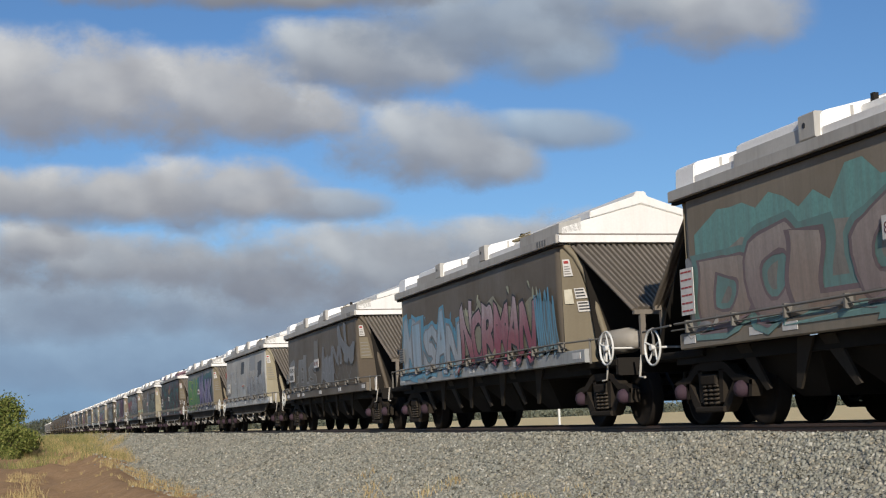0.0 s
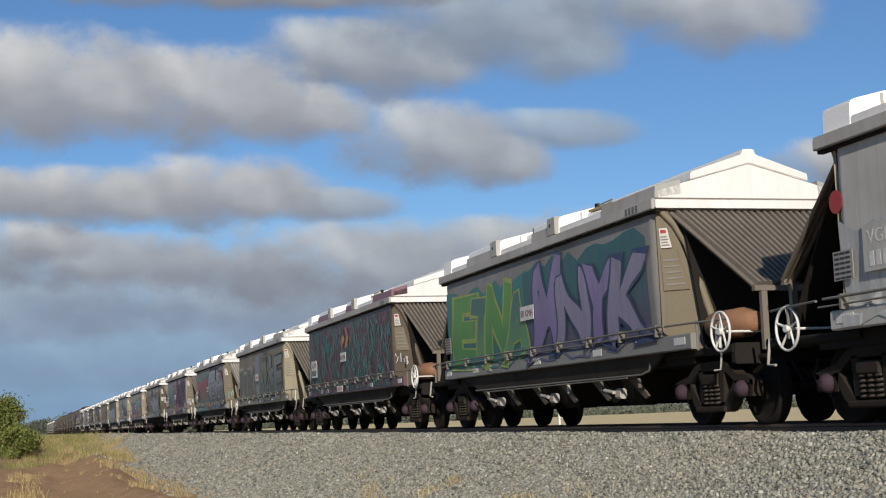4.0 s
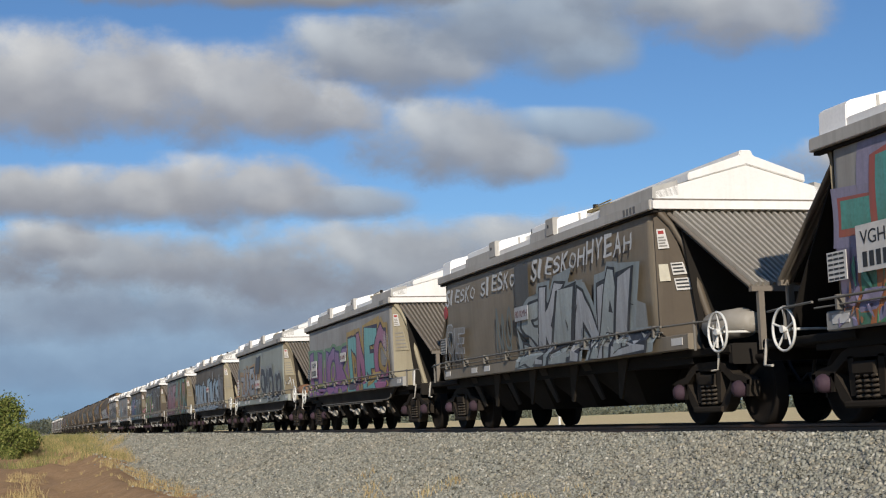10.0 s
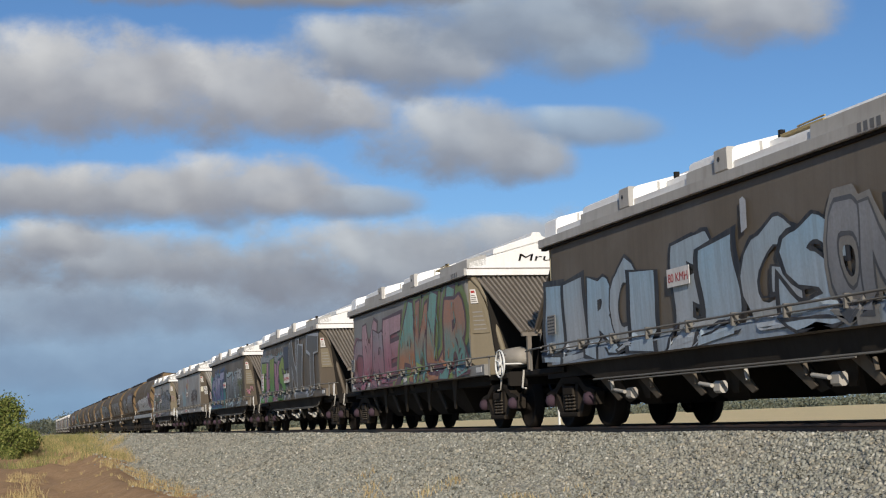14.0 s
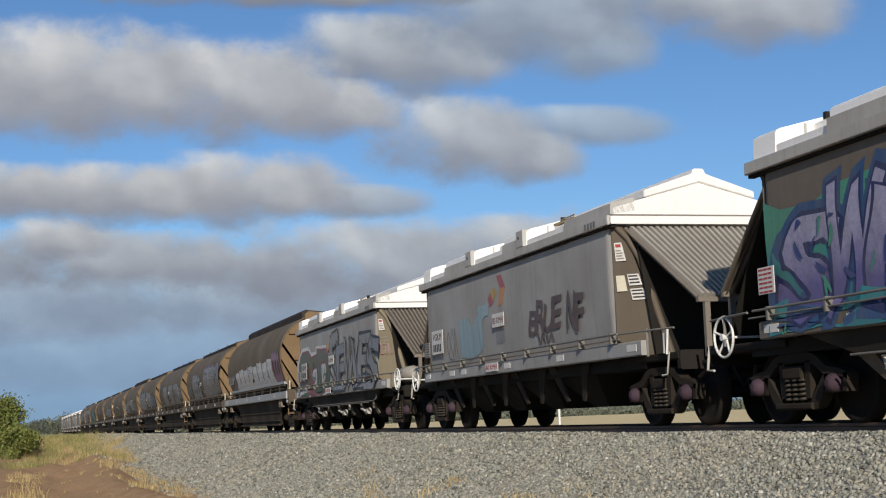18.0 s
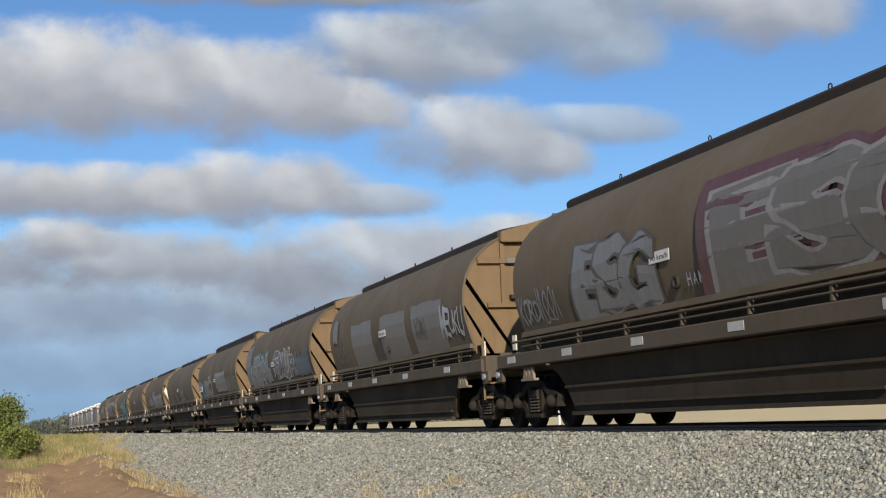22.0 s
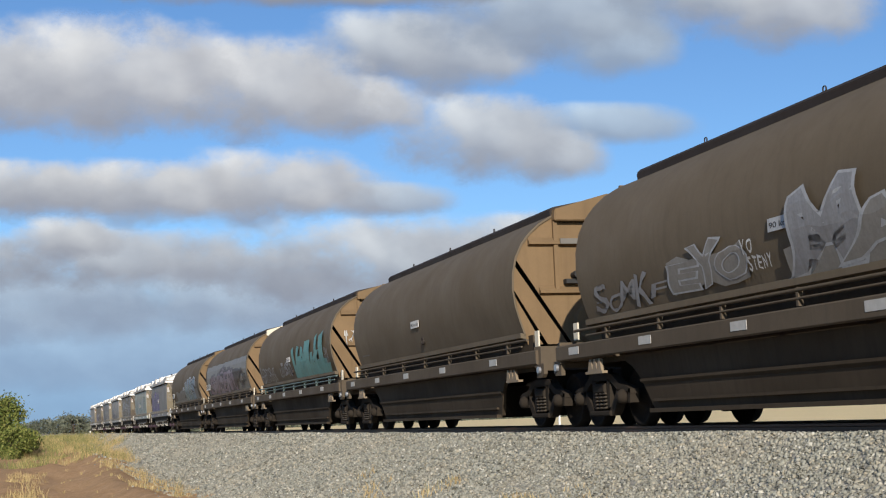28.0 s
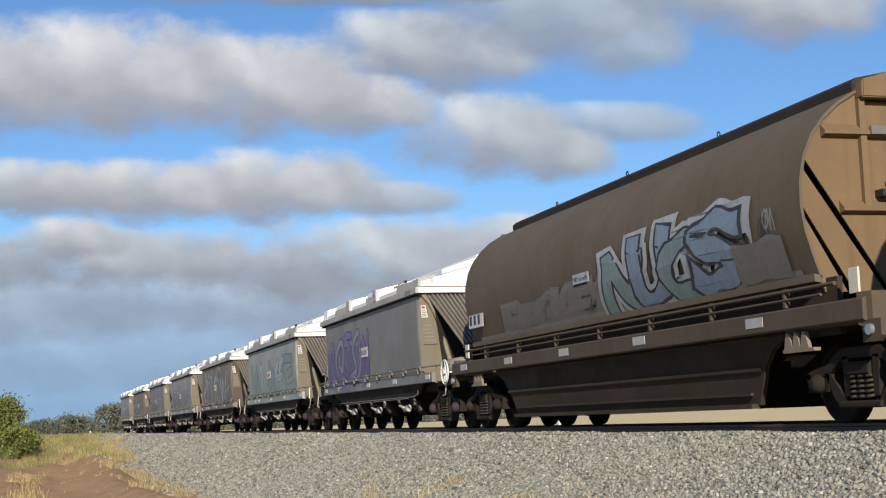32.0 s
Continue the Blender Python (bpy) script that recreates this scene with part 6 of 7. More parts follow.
        sd.word("SEWVES", 0.46, 1.0, 0.03, 0.76, (S((0.29, 0.285, 0.28)), S((0.25, 0.26, 0.28))), BLK, None, 0.04, 0.30, 0.14, "grey letters drawn in black outline", 0.20, 5, 0.05)
        sd.strokes(0.47, 0.99, 0.03, 0.74, 26, (S((0.30, 0.295, 0.29)), BLK), 0.030, 0.5)
    elif i == 18:
        sd.patch(0.03, 0.50, 0.05, 0.60, S((0.16, 0.14, 0.22)), 0.06, cols=10)
        sd.piece(0.05, 0.52, 0.15, 0.72, 5, (PURPLE, LILAC), NAVY, None, 0.18, label="violet graffiti letters")
    elif i == 19:
        sd.piece(0.10, 0.92, 0.15, 0.65, 5, (S((0.26, 0.34, 0.30)), LGREY), S((0.14, 0.2, 0.17)), None, 0.26, label="pale green graffiti letters")
    elif i == 20:
        sd.piece(0.08, 0.95, 0.10, 0.8, 6, (LGREY, GREY), DGREY, None, 0.2, label="grey graffiti letters")
    else:
        r = random.Random(i)
        sd.piece(0.08, 0.5, 0.1, 0.6, 4, (r.choice((GREY, LILAC, SILVER)),), DGREY, None, 0.2)
        sd.tag(0.55, 0.9, 0.15, 0.6, 4, r.choice((CHALK, DGREY, LGREY)), 0.05)
    if i >= 0:
        v_signs(sd, i, base)
    # painted panel corners
    if i in (5, 8, 11, 7, 15, 17):
        col = {5: CHALK, 8: CHALK, 11: CHALK, 7: MINTG, 15: PINKP, 17: PINKP}[i]
        b = Build()
        r = random.Random(50 + i)
        for k in range(6 if i in (8, 7) else 4):
            z0 = 1.45 if i != 17 else 1.85
            pts = [panel_point(0.06 + 0.15 * k + r.uniform(0, 0.14), z0 + r.uniform(0.0, 0.38)) for _ in range(4)]
            b.tube(pts, 0.014 if i != 8 else 0.026, 5)
        part("panel_tag", b, col, w, "bright tag on the end panel")
    if i in (1, 4, 9, 11, 12, 13, 17, 5, 18):
        wheel_ring(w, HX + 1.55, 1.20)
        tk = Build().lathe([(-0.55, 0.05), (-0.52, 0.17), (-0.45, 0.20), (0.30, 0.20), (0.36, 0.15), (0.55, 0.13), (0.57, 0.05)], (HX + 1.05, -0.80, 1.33), (1, 0, 0), 18)
        part("brake_cylinder", tk, RUST if i in (4, 11, 12, 5) else TANK, w, "rusty brake cylinder")
    if i in (0, 3, 6, 7, 8, 11, 10, 15, 16, 2):
        wheel_ring(w, -XL - 1.12, 1.12)
    if i == 13:
        tag = lettering(w, "Mrun", -0.36, 0.0, 3.33, 0.20, INK, 0.80)
        for v in tag.data.vertices:
            v.co = Vector((HX + 0.012, v.co.x + 0.25 * (v.co.z - 3.3), v.co.z))
    lv = Build().tube([(HX + 1.36, -1.18, 1.02), (HX + 1.40, -1.2, 1.30), (HX + 1.52, -1.2, 1.34), (HX + 1.48, -1.2, 1.0)], 0.02, 6)
    part("release_lever", lv, SIGN, w, "white release lever")


def dress_b(i, w, sd):
    x_speed = {6: 0.458, 4: 0.436}.get(i, 0.432)
    faded = i in (0, 6, 10)
    if i != 9:
        sd.board(x_speed, 0.43, 0.66, 0.16, SIGN if not faded else LGREY, "speed_board", (), "white board lettered 90 km/h", text="90 km/h", ink=INK, size=0.10)
    ring = Build().ring(tuple(sd.at(x_speed + 0.05, 0.20, 0.01)), 0.075, 0.026, (0, 1, 0), 16)
    part("lifting_socket", ring, B_ROOF, w)
    if i in (0, 9, 4, 10):
        sd.board(-0.03, 0.20, 1.35 if i != 10 else 0.9, 0.26, SIGN if i in (4, 9, 10) else FAINT, "number_board", ((5 if i != 10 else 3, 0.19),), "pale board with black number bars")
    else:
        cb = Build()
        for k in range(6):
            x, y, z = sd.at(0.0 + 0.011 * k, 0.16, 0.006)
            cb.box(x, x + 0.09, y, y + 0.004, z, z + (0.13 if k < 3 else 0.22))
        tagged(part("number_bars", cb, S((0.075, 0.062, 0.05)), w), kind="stuff")
    ex = BX1
    if i == 0:
        repaint(w, {"side_sill", "ledge"}, S((0.34, 0.335, 0.32), (0.22, 0.21, 0.19)))
        sd.patch(0.12, 0.95, -0.03, 0.14, CHALK, 0.01, cols=20)
        for k in range(8):
            f = 0.135 + 0.092 * k
            root = sd.patch(f, f + 0.082, 0.0, 0.50 + 0.015 * k + 0.05 * (k % 2), CHALK, 0.02, "graffiti_shape", 0.006, "white block graffiti letters" if k == 0 else "", 5)
            arcs = Build()
            for c, hh in ((0.25, 0.50), (0.75, 0.20)):
                sd.ribbon(arcs, [(f + 0.09 * (c - 0.22), 0.04), (f + 0.09 * (c - 0.10), hh), (f + 0.09 * (c + 0.10), hh), (f + 0.09 * (c + 0.22), 0.04)], 0.022)
            part("outline", arcs, S((0.10, 0.105, 0.10)), root)
        sd.patch(-0.03, 0.125, 0.02, 0.46, S((0.19, 0.13, 0.135)), 0.01, cols=4)
        sd.word("OOO", 0.87, 0.99, 0.04, 0.72, (S((0.30, 0.15, 0.21)),), S((0.14, 0.075, 0.1)), None, 0.14, 0.0, 0.04, "dull mauve scallops", 0.2, 2)
    elif i == 1:
        sd.word("KORD", -0.03, 0.05, 0.10, 0.40, (GREY,), fat=0.01, rise=0.06, label="thin grey tags")
        sd.tag(0.05, 0.13, 0.10, 0.50, 4, GREY, 0.03)
        sd.word("ESG", 0.21, 0.43, 0.05, 0.78, (S((0.25, 0.25, 0.235)),), S((0.11, 0.09, 0.07)), None, 0.12, 0.15, 0.06, "worn grey graffiti letters", 0.16, 2)
        sd.word("HAM", 0.512, 0.556, 0.13, 0.25, (LGREY,), fat=0.01, lap=-0.1, rise=0.01)
        sd.word("ESG", 0.61, 0.99, 0.06, 0.92, (S((0.20, 0.185, 0.16)),), S((0.34, 0.32, 0.30)), S((0.14, 0.055, 0.055)), 0.10, 0.1, 0.04, "ghostly grey letters with a maroon rim", 0.10, 3)
    elif i == 2:
        for a, c in ((0.18, 0.365), (0.44, 0.635), (0.68, 0.88)):
            sd.patch(a, c, -0.02, 0.80, FAINT2, 0.02, cols=5, label="grey rolled-over patch")
        sd.tag(0.37, 0.46, 0.06, 0.40, 3, S((0.085, 0.07, 0.06)), 0.03)
        sd.tag(0.70, 0.77, 0.24, 0.56, 5, S((0.06, 0.055, 0.05)), 0.03)
        sd.word("MEUKU", 0.865, 0.995, 0.18, 0.58, (LGREY,), fat=0.008, slant=0.25, rise=0.10, label="white scrawled tag")
        sd.tag(0.03, 0.12, 0.14, 0.44, 3, FAINT, 0.025)
        sd.patch(0.0, 0.05, 0.55, 1.0, FAINT2, 0.05, cols=3)
    elif i == 3:
        sd.patch(-0.03, 0.06, 0.05, 1.15, S((0.22, 0.215, 0.20)), 0.04, cols=4)
        sd.word("STAN", 0.06, 0.35, 0.06, 0.62, (S((0.22, 0.22, 0.21)),), LGREY, S((0.09, 0.22, 0.20)), 0.08, 0.15, 0.14, "worn teal and grey letters", 0.14, 4)
        sd.patch(0.34, 0.41, 0.06, 0.40, FAINT, 0.02, cols=4)
        sd.patch(0.53, 0.70, 0.10, 0.74, FAINT, 0.02, cols=6)
        sd.word("SMUR", 0.48, 0.80, 0.10, 0.66, (S((0.15, 0.145, 0.135)),), CHALK, None, 0.03, 0.25, 0.14, "white-edged graffiti letters", 0.10, 6)
        sd.patch(0.80, 0.99, 0.05, 0.46, S((0.095, 0.14, 0.165), (0.13, 0.14, 0.145)), 0.06, cols=8)
        sd.word("NKAW", 0.82, 0.98, 0.12, 0.60, (S((0.13, 0.21, 0.26)),), None, None, 0.04, 0.2, 0.1, "", 0.1, 3)
    elif i == 4:
        sd.word("RUS", 0.0, 0.22, 0.02, 0.52, (S((0.12, 0.21, 0.31)), S((0.16, 0.25, 0.33))), S((0.30, 0.32, 0.33)), None, 0.12, 0.1, 0.08, "blue graffiti letters", 0.2, 3)
        sd.word("KO", 0.20, 0.36, 0.04, 0.56, (FAINT,), GREY, None, 0.08, 0.1, 0.08, "", 0.16, 4)
        sd.patch(0.485, 0.75, 0.08, 0.70, S((0.29, 0.275, 0.245)), 0.015, cols=8, label="grey rolled-over patch")
        sd.tag(0.50, 0.62, 0.16, 0.56, 5, DGREY, 0.020)
        sd.tag(0.63, 0.74, 0.20, 0.60, 5, DGREY, 0.020)
        sd.word("MNUNWU", 0.76, 1.0, 0.04, 0.38, (S((0.20, 0.195, 0.185)),), BLK, S((0.26, 0.27, 0.06)), 0.12, 0.05, 0.03, "grey letters with a lime rim", 0.14, 4)
    elif i == 5:
        sd.tag(0.30, 0.42, 0.06, 0.4, 3, FAINT, 0.05)
        sd.word("KOS", 0.52, 0.66, 0.04, 0.45, (FAINT2,), FAINT, None, 0.05, 0.1, 0.05, "faint worn letters", 0.08, 3)
    elif i == 6:
        sd.word("SOMKF", 0.0, 0.21, 0.08, 0.34, (GREY,), fat=0.008, slant=0.3, rise=0.12, label="white tags", seed=3)
        sd.patch(0.225, 0.40, 0.10, 0.40, FAINT, 0.05, cols=6)
        sd.word("EYO", 0.23, 0.40, 0.12, 0.42, (FAINT,), LGREY, None, 0.04, 0.1, 0.08, "", 0.10, 4)
        sd.word("YO", 0.395, 0.425, 0.30, 0.42, (CHALK,), fat=0.01, lap=-0.1, rise=0.01)
        sd.word("STENY", 0.405, 0.455, 0.14, 0.26, (CHALK,), fat=0.01, lap=-0.1, rise=0.01)
        sd.patch(0.48, 0.93, -0.02, 0.30, FAINT, 0.05, cols=12)
        sd.word("MAKAS", 0.51, 0.96, 0.03, 0.60, (GREY, FAINT), LGREY, None, 0.07, 0.15, 0.14, "chalky grey graffiti letters", 0.14, 5)
        sd.tag(0.95, 0.99, 0.08, 0.40, 2, CHALK, 0.03)
        for y0, y1, z0, z1 in ((-0.85, -0.35, 2.66, 3.14), (-0.05, 0.45, 2.62, 2.98), (-0.45, 0.05, 1.98, 2.3)):
            part("patch_plate", Build().box(ex - 0.026, ex - 0.02, y0, y1, z0, z1), CREAM, w, "cream paint patch on the tan end")
        part("patch_plate", Build().prism([(ex - 0.026, -1.18, 2.6), (ex - 0.026, -1.1, 2.85), (ex - 0.026, -0.75, 2.0), (ex - 0.026, -0.9, 2.0)], (0.006, 0, 0)), CREAM, w)
    elif i == 8:
        sd.word("LOSTSUT", -0.02, 0.22, 0.22, 0.42, (GREY,), fat=0.01, rise=0.06, label="white tags")
        sd.tag(-0.02, 0.24, 0.06, 0.24, 7, LGREY, 0.03)
        sd.word("UTOSTO", 0.31, 0.49, 0.12, 0.38, (GREY,), fat=0.03, slant=0.2, rise=0.08, seed=4)
        sd.patch(0.53, 0.96, -0.02, 0.30, S((0.075, 0.24, 0.22), (0.09, 0.26, 0.24)), 0.05, cols=14, label="teal spray ground")
        sd.word("VIMIKUL", 0.53, 0.97, 0.0, 0.66, (S((0.075, 0.24, 0.22), (0.11, 0.31, 0.29)), S((0.085, 0.26, 0.24), (0.12, 0.33, 0.31))), None, None, 0.14, 0.35, 0.20, "teal flame-like graffiti", 0.30, 3)
        repaint(w, {"air_pipe"}, S((0.10, 0.15, 0.135), (0.11, 0.09, 0.065)))
        sd.tag(0.95, 0.99, 0.2, 0.55, 3, GREY, 0.025)
        b = Build()
        r = random.Random(8)
        for k in range(9):
            y0, z0 = -0.92 + 0.055 * k, 2.55 + r.uniform(0, 0.3)
            b.tube([(ex + 0.0, y0 + r.uniform(0, 0.12), z0 + r.uniform(-0.2, 0.25)) for _ in range(4)], 0.013, 5)
        part("end_tag", b, CHALK, w, "white tag on the tan end")
    elif i == 9:
        sd.patch(0.0, 1.0, -0.02, 0.98, S((0.20, 0.187, 0.16), (0.235, 0.22, 0.195)), 0.02, cols=18, label="grey rolled-over band")
        sd.patch(0.10, 0.76, -0.03, 0.20, S((0.13, 0.115, 0.11)), 0.05, cols=14)
        sd.word("SMASERN", 0.10, 0.75, 0.04, 0.62, (S((0.27, 0.19, 0.225)), S((0.31, 0.25, 0.28))), S((0.075, 0.06, 0.06)), S((0.16, 0.13, 0.13)), 0.07, 0.35, 0.10, "dusty pink graffiti letters", 0.20, 7, 0.10)
        sd.strokes(0.11, 0.74, 0.04, 0.58, 34, (S((0.075, 0.06, 0.06)), S((0.32, 0.26, 0.29))), 0.028, 0.35)
        sd.word("TFC", 0.70, 0.91, 0.16, 0.62, (S((0.075, 0.055, 0.045)),), fat=0.11, slant=0.1, rise=0.04, lap=0.12, label="dark brown painted letters")
        sd.word("ALOE", 0.915, 0.99, 0.22, 0.50, (BLK,), fat=0.01, slant=0.2, rise=0.08)
        repaint(w, {"roof_end_cap"}, CREAM)
        part("patch_plate", Build().box(ex - 0.026, ex - 0.02, -0.7, 0.3, 2.62, 3.2), CREAM, w, "cream paint patch on the tan end")
    elif i == 10:
        sd.patch(0.13, 0.56, -0.02, 0.36, S((0.15, 0.14, 0.12)), 0.03, cols=14)
        sd.word("BEGKEW", 0.14, 0.55, 0.0, 0.40, (FAINT2,), S((0.19, 0.18, 0.16)), None, 0.10, 0.2, 0.06, "worn grey letters", 0.16, 3)
        sd.patch(0.0, 0.98, -0.03, 0.06, FAINT, 0.02, cols=14)
        sd.word("NUCS", 0.54, 0.87, 0.03, 0.66, (S((0.16, 0.24, 0.22), (0.21, 0.29, 0.28)), S((0.16, 0.23, 0.29), (0.22, 0.29, 0.36))), BLK, LGREY, 0.09, 0.15, 0.08, "blue-grey letters with a white rim", 0.14, 4)
        sd.patch(0.865, 0.965, 0.04, 0.40, FAINT2, 0.03, cols=4)
        sd.tag(0.935, 0.96, 0.44, 0.62, 2, FAINT, 0.03)
    if i in (0, 3, 4, 2):
        ld = Build()
        for y in (-1.2, -0.85):
            ld.tube([(7.36, y, 0.55), (7.36, y, 1.85), (7.2, y, 1.95)] if y < -1 else [(7.36, y, 0.55), (7.36, y, 1.45)], 0.02, 6)
        for k in range(3):
            ld.box(7.30, 7.42, -1.2, -0.85, 0.58 + 0.28 * k, 0.62 + 0.28 * k)
        part("step_ladder", ld, B_END, w, "tan step ladder")
    r = random.Random(70 + i)
    if r.random() < 0.8:
        part("end_mark", Build().box(ex - 0.026, ex - 0.02, 0.3, 0.7, 1.9, 2.2), B_SILL, w)


for kind, i, x, w in WAGONS:
    side = Side(kind, w, 100 + i + (50 if kind == "B" else 0))
    if kind == "V":
        dress_v(i, w, side)
    else:
        dress_b(i, w, side)


# ---- sky: drifting clouds, far off ----
def eye_basis():
    m = look(EYE, AIM, ROLL)
    return m, m.to_3x3()


CLOUD, nt, n, l, b = nodes_of("cloud")
n.remove(b)
uv = n.new("ShaderNodeUVMap")
uv.uv_map = "envelope"
sep = n.new("ShaderNodeSeparateXYZ")
l.new(uv.outputs[0], sep.inputs[0])


def mathn(op, a, c=None, d=None):
    m = n.new("ShaderNodeMath")
    m.operation = op
    for k, v in enumerate((a, c, d)):
        if v is None:
            continue
        if isinstance(v, (int, float)):
            m.inputs[k].default_value = v
        else:
            l.new(v, m.inputs[k])
    return m.outputs[0]


def cloud_noise(scale, detail, off=(0, 0, 0), rough=0.6):
    co = n.new("ShaderNodeTexCoord")
    mp = n.new("ShaderNodeMapping")
    mp.inputs["Location"].default_value = off
    mp.inputs["Scale"].default_value = (1.0, 1.35, 1.0)
    l.new(co.outputs["Object"], mp.inputs[0])
    t = n.new("ShaderNodeTexNoise")
    t.noise_dimensions = "4D"
    t.inputs["Scale"].default_value, t.inputs["Detail"].default_value, t.inputs["Roughness"].default_value = scale, detail, rough
    l.new(mp.outputs[0], t.inputs["Vector"])
    oi = n.new("ShaderNodeObjectInfo")
    l.new(mathn("MULTIPLY", oi.outputs["Random"], 91.0), t.inputs["W"])
    return t.outputs["Fac"]


ex, ez = mathn("MULTIPLY_ADD", sep.outputs[0], 2.0, -1.0), mathn("MULTIPLY_ADD", sep.outputs[1], 2.0, -1.0)
low = mathn("MINIMUM", ez, 0.0)
r2 = mathn("ADD", mathn("MULTIPLY", ex, ex), mathn("MULTIPLY_ADD", low, mathn("MULTIPLY", low, 0.5), mathn("MULTIPLY", ez, ez)))
env = mathn("SUBTRACT", 1.15, mathn("MULTIPLY", r2, 1.25))
rag = mathn("MULTIPLY", mathn("MULTIPLY_ADD", cloud_noise(0.0070, 9, rough=0.62), 2.9, -1.47), n.new("ShaderNodeObjectInfo").outputs["Alpha"])
bulk = mathn("MULTIPLY_ADD", cloud_noise(0.0016, 3), 0.8, -0.4)
dens = mathn("ADD", env, mathn("ADD", rag, bulk))
edge = mathn("MINIMUM", 1.0, mathn("MULTIPLY", mathn("MAXIMUM", 0.0, mathn("SUBTRACT", 1.0, mathn("MAXIMUM", mathn("ABSOLUTE", ex), mathn("ABSOLUTE", ez)))), 6.0))
alpha = n.new("ShaderNodeMapRange")
alpha.interpolation_type = "SMOOTHSTEP"
alpha.inputs[1].default_value, alpha.inputs[2].default_value = -0.25, 1.0
l.new(dens, alpha.inputs[0])
mask = mathn("MULTIPLY", mathn("MULTIPLY", alpha.outputs[0], edge), 0.96)
# lit tops: the bulges that face the sun, thinner and greyer below
calm = n.new("ShaderNodeObjectInfo").outputs["Alpha"]
lit = mathn("MULTIPLY", mathn("MULTIPLY", mathn("SUBTRACT", cloud_noise(0.0050, 4, rough=0.45), cloud_noise(0.0050, 4, (-22, -40, 0), 0.45)), 1.15), calm)
tone = mathn("ADD", mathn("ADD", mathn("MULTIPLY", mathn("MULTIPLY", ez, 0.56), n.new("ShaderNodeObjectInfo").outputs["Alpha"]), 0.44), lit)
oi = n.new("ShaderNodeObjectInfo")
shade = ramp(nt, tone, ((0.0, (0.218, 0.235, 0.285)), (0.35, (0.292, 0.306, 0.346)), (0.68, (0.428, 0.440, 0.464)), (1.0, (0.59, 0.596, 0.60))))
tint = n.new("ShaderNodeMix")
tint.data_type, tint.blend_type = "RGBA", "MULTIPLY"
tint.inputs[0].default_value = 1.0
l.new(shade, tint.inputs[6])
l.new(oi.outputs["Color"], tint.inputs[7])
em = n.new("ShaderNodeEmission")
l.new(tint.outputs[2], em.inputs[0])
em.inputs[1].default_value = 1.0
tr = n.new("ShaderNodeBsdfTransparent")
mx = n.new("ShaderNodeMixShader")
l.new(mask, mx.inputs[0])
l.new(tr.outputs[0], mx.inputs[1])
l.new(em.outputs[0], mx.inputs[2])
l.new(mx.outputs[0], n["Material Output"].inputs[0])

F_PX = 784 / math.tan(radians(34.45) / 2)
CLOUDS = []


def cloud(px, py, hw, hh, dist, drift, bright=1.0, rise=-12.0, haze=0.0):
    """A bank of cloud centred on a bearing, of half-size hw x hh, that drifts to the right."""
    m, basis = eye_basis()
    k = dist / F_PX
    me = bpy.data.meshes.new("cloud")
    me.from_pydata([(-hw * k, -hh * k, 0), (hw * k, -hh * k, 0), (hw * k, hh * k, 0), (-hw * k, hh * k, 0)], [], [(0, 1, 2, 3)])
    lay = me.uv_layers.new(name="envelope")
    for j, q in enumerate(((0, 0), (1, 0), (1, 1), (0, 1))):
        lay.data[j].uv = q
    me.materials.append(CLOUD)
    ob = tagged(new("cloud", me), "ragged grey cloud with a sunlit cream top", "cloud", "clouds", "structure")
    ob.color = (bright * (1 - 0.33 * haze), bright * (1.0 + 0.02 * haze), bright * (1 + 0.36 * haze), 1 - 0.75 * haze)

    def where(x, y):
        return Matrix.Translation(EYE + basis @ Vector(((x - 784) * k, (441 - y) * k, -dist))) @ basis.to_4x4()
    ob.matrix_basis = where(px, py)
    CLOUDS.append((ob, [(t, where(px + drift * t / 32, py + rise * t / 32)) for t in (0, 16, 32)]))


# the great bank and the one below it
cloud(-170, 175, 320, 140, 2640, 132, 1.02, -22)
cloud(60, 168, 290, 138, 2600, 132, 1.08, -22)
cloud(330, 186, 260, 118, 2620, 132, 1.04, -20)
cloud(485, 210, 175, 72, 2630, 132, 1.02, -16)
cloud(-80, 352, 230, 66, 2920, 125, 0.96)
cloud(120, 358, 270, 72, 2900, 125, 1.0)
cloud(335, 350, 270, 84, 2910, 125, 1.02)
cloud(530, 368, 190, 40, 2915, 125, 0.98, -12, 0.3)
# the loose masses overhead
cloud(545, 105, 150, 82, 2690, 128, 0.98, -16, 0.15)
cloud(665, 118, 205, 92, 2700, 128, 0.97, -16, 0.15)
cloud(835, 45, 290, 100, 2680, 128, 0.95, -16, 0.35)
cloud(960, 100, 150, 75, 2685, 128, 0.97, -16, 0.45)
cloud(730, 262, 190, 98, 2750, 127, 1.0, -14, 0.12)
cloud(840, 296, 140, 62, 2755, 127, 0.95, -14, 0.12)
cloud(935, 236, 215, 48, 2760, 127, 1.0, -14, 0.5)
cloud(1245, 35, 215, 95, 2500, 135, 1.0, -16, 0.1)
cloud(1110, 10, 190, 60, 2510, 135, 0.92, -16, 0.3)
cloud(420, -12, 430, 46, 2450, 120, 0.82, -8)
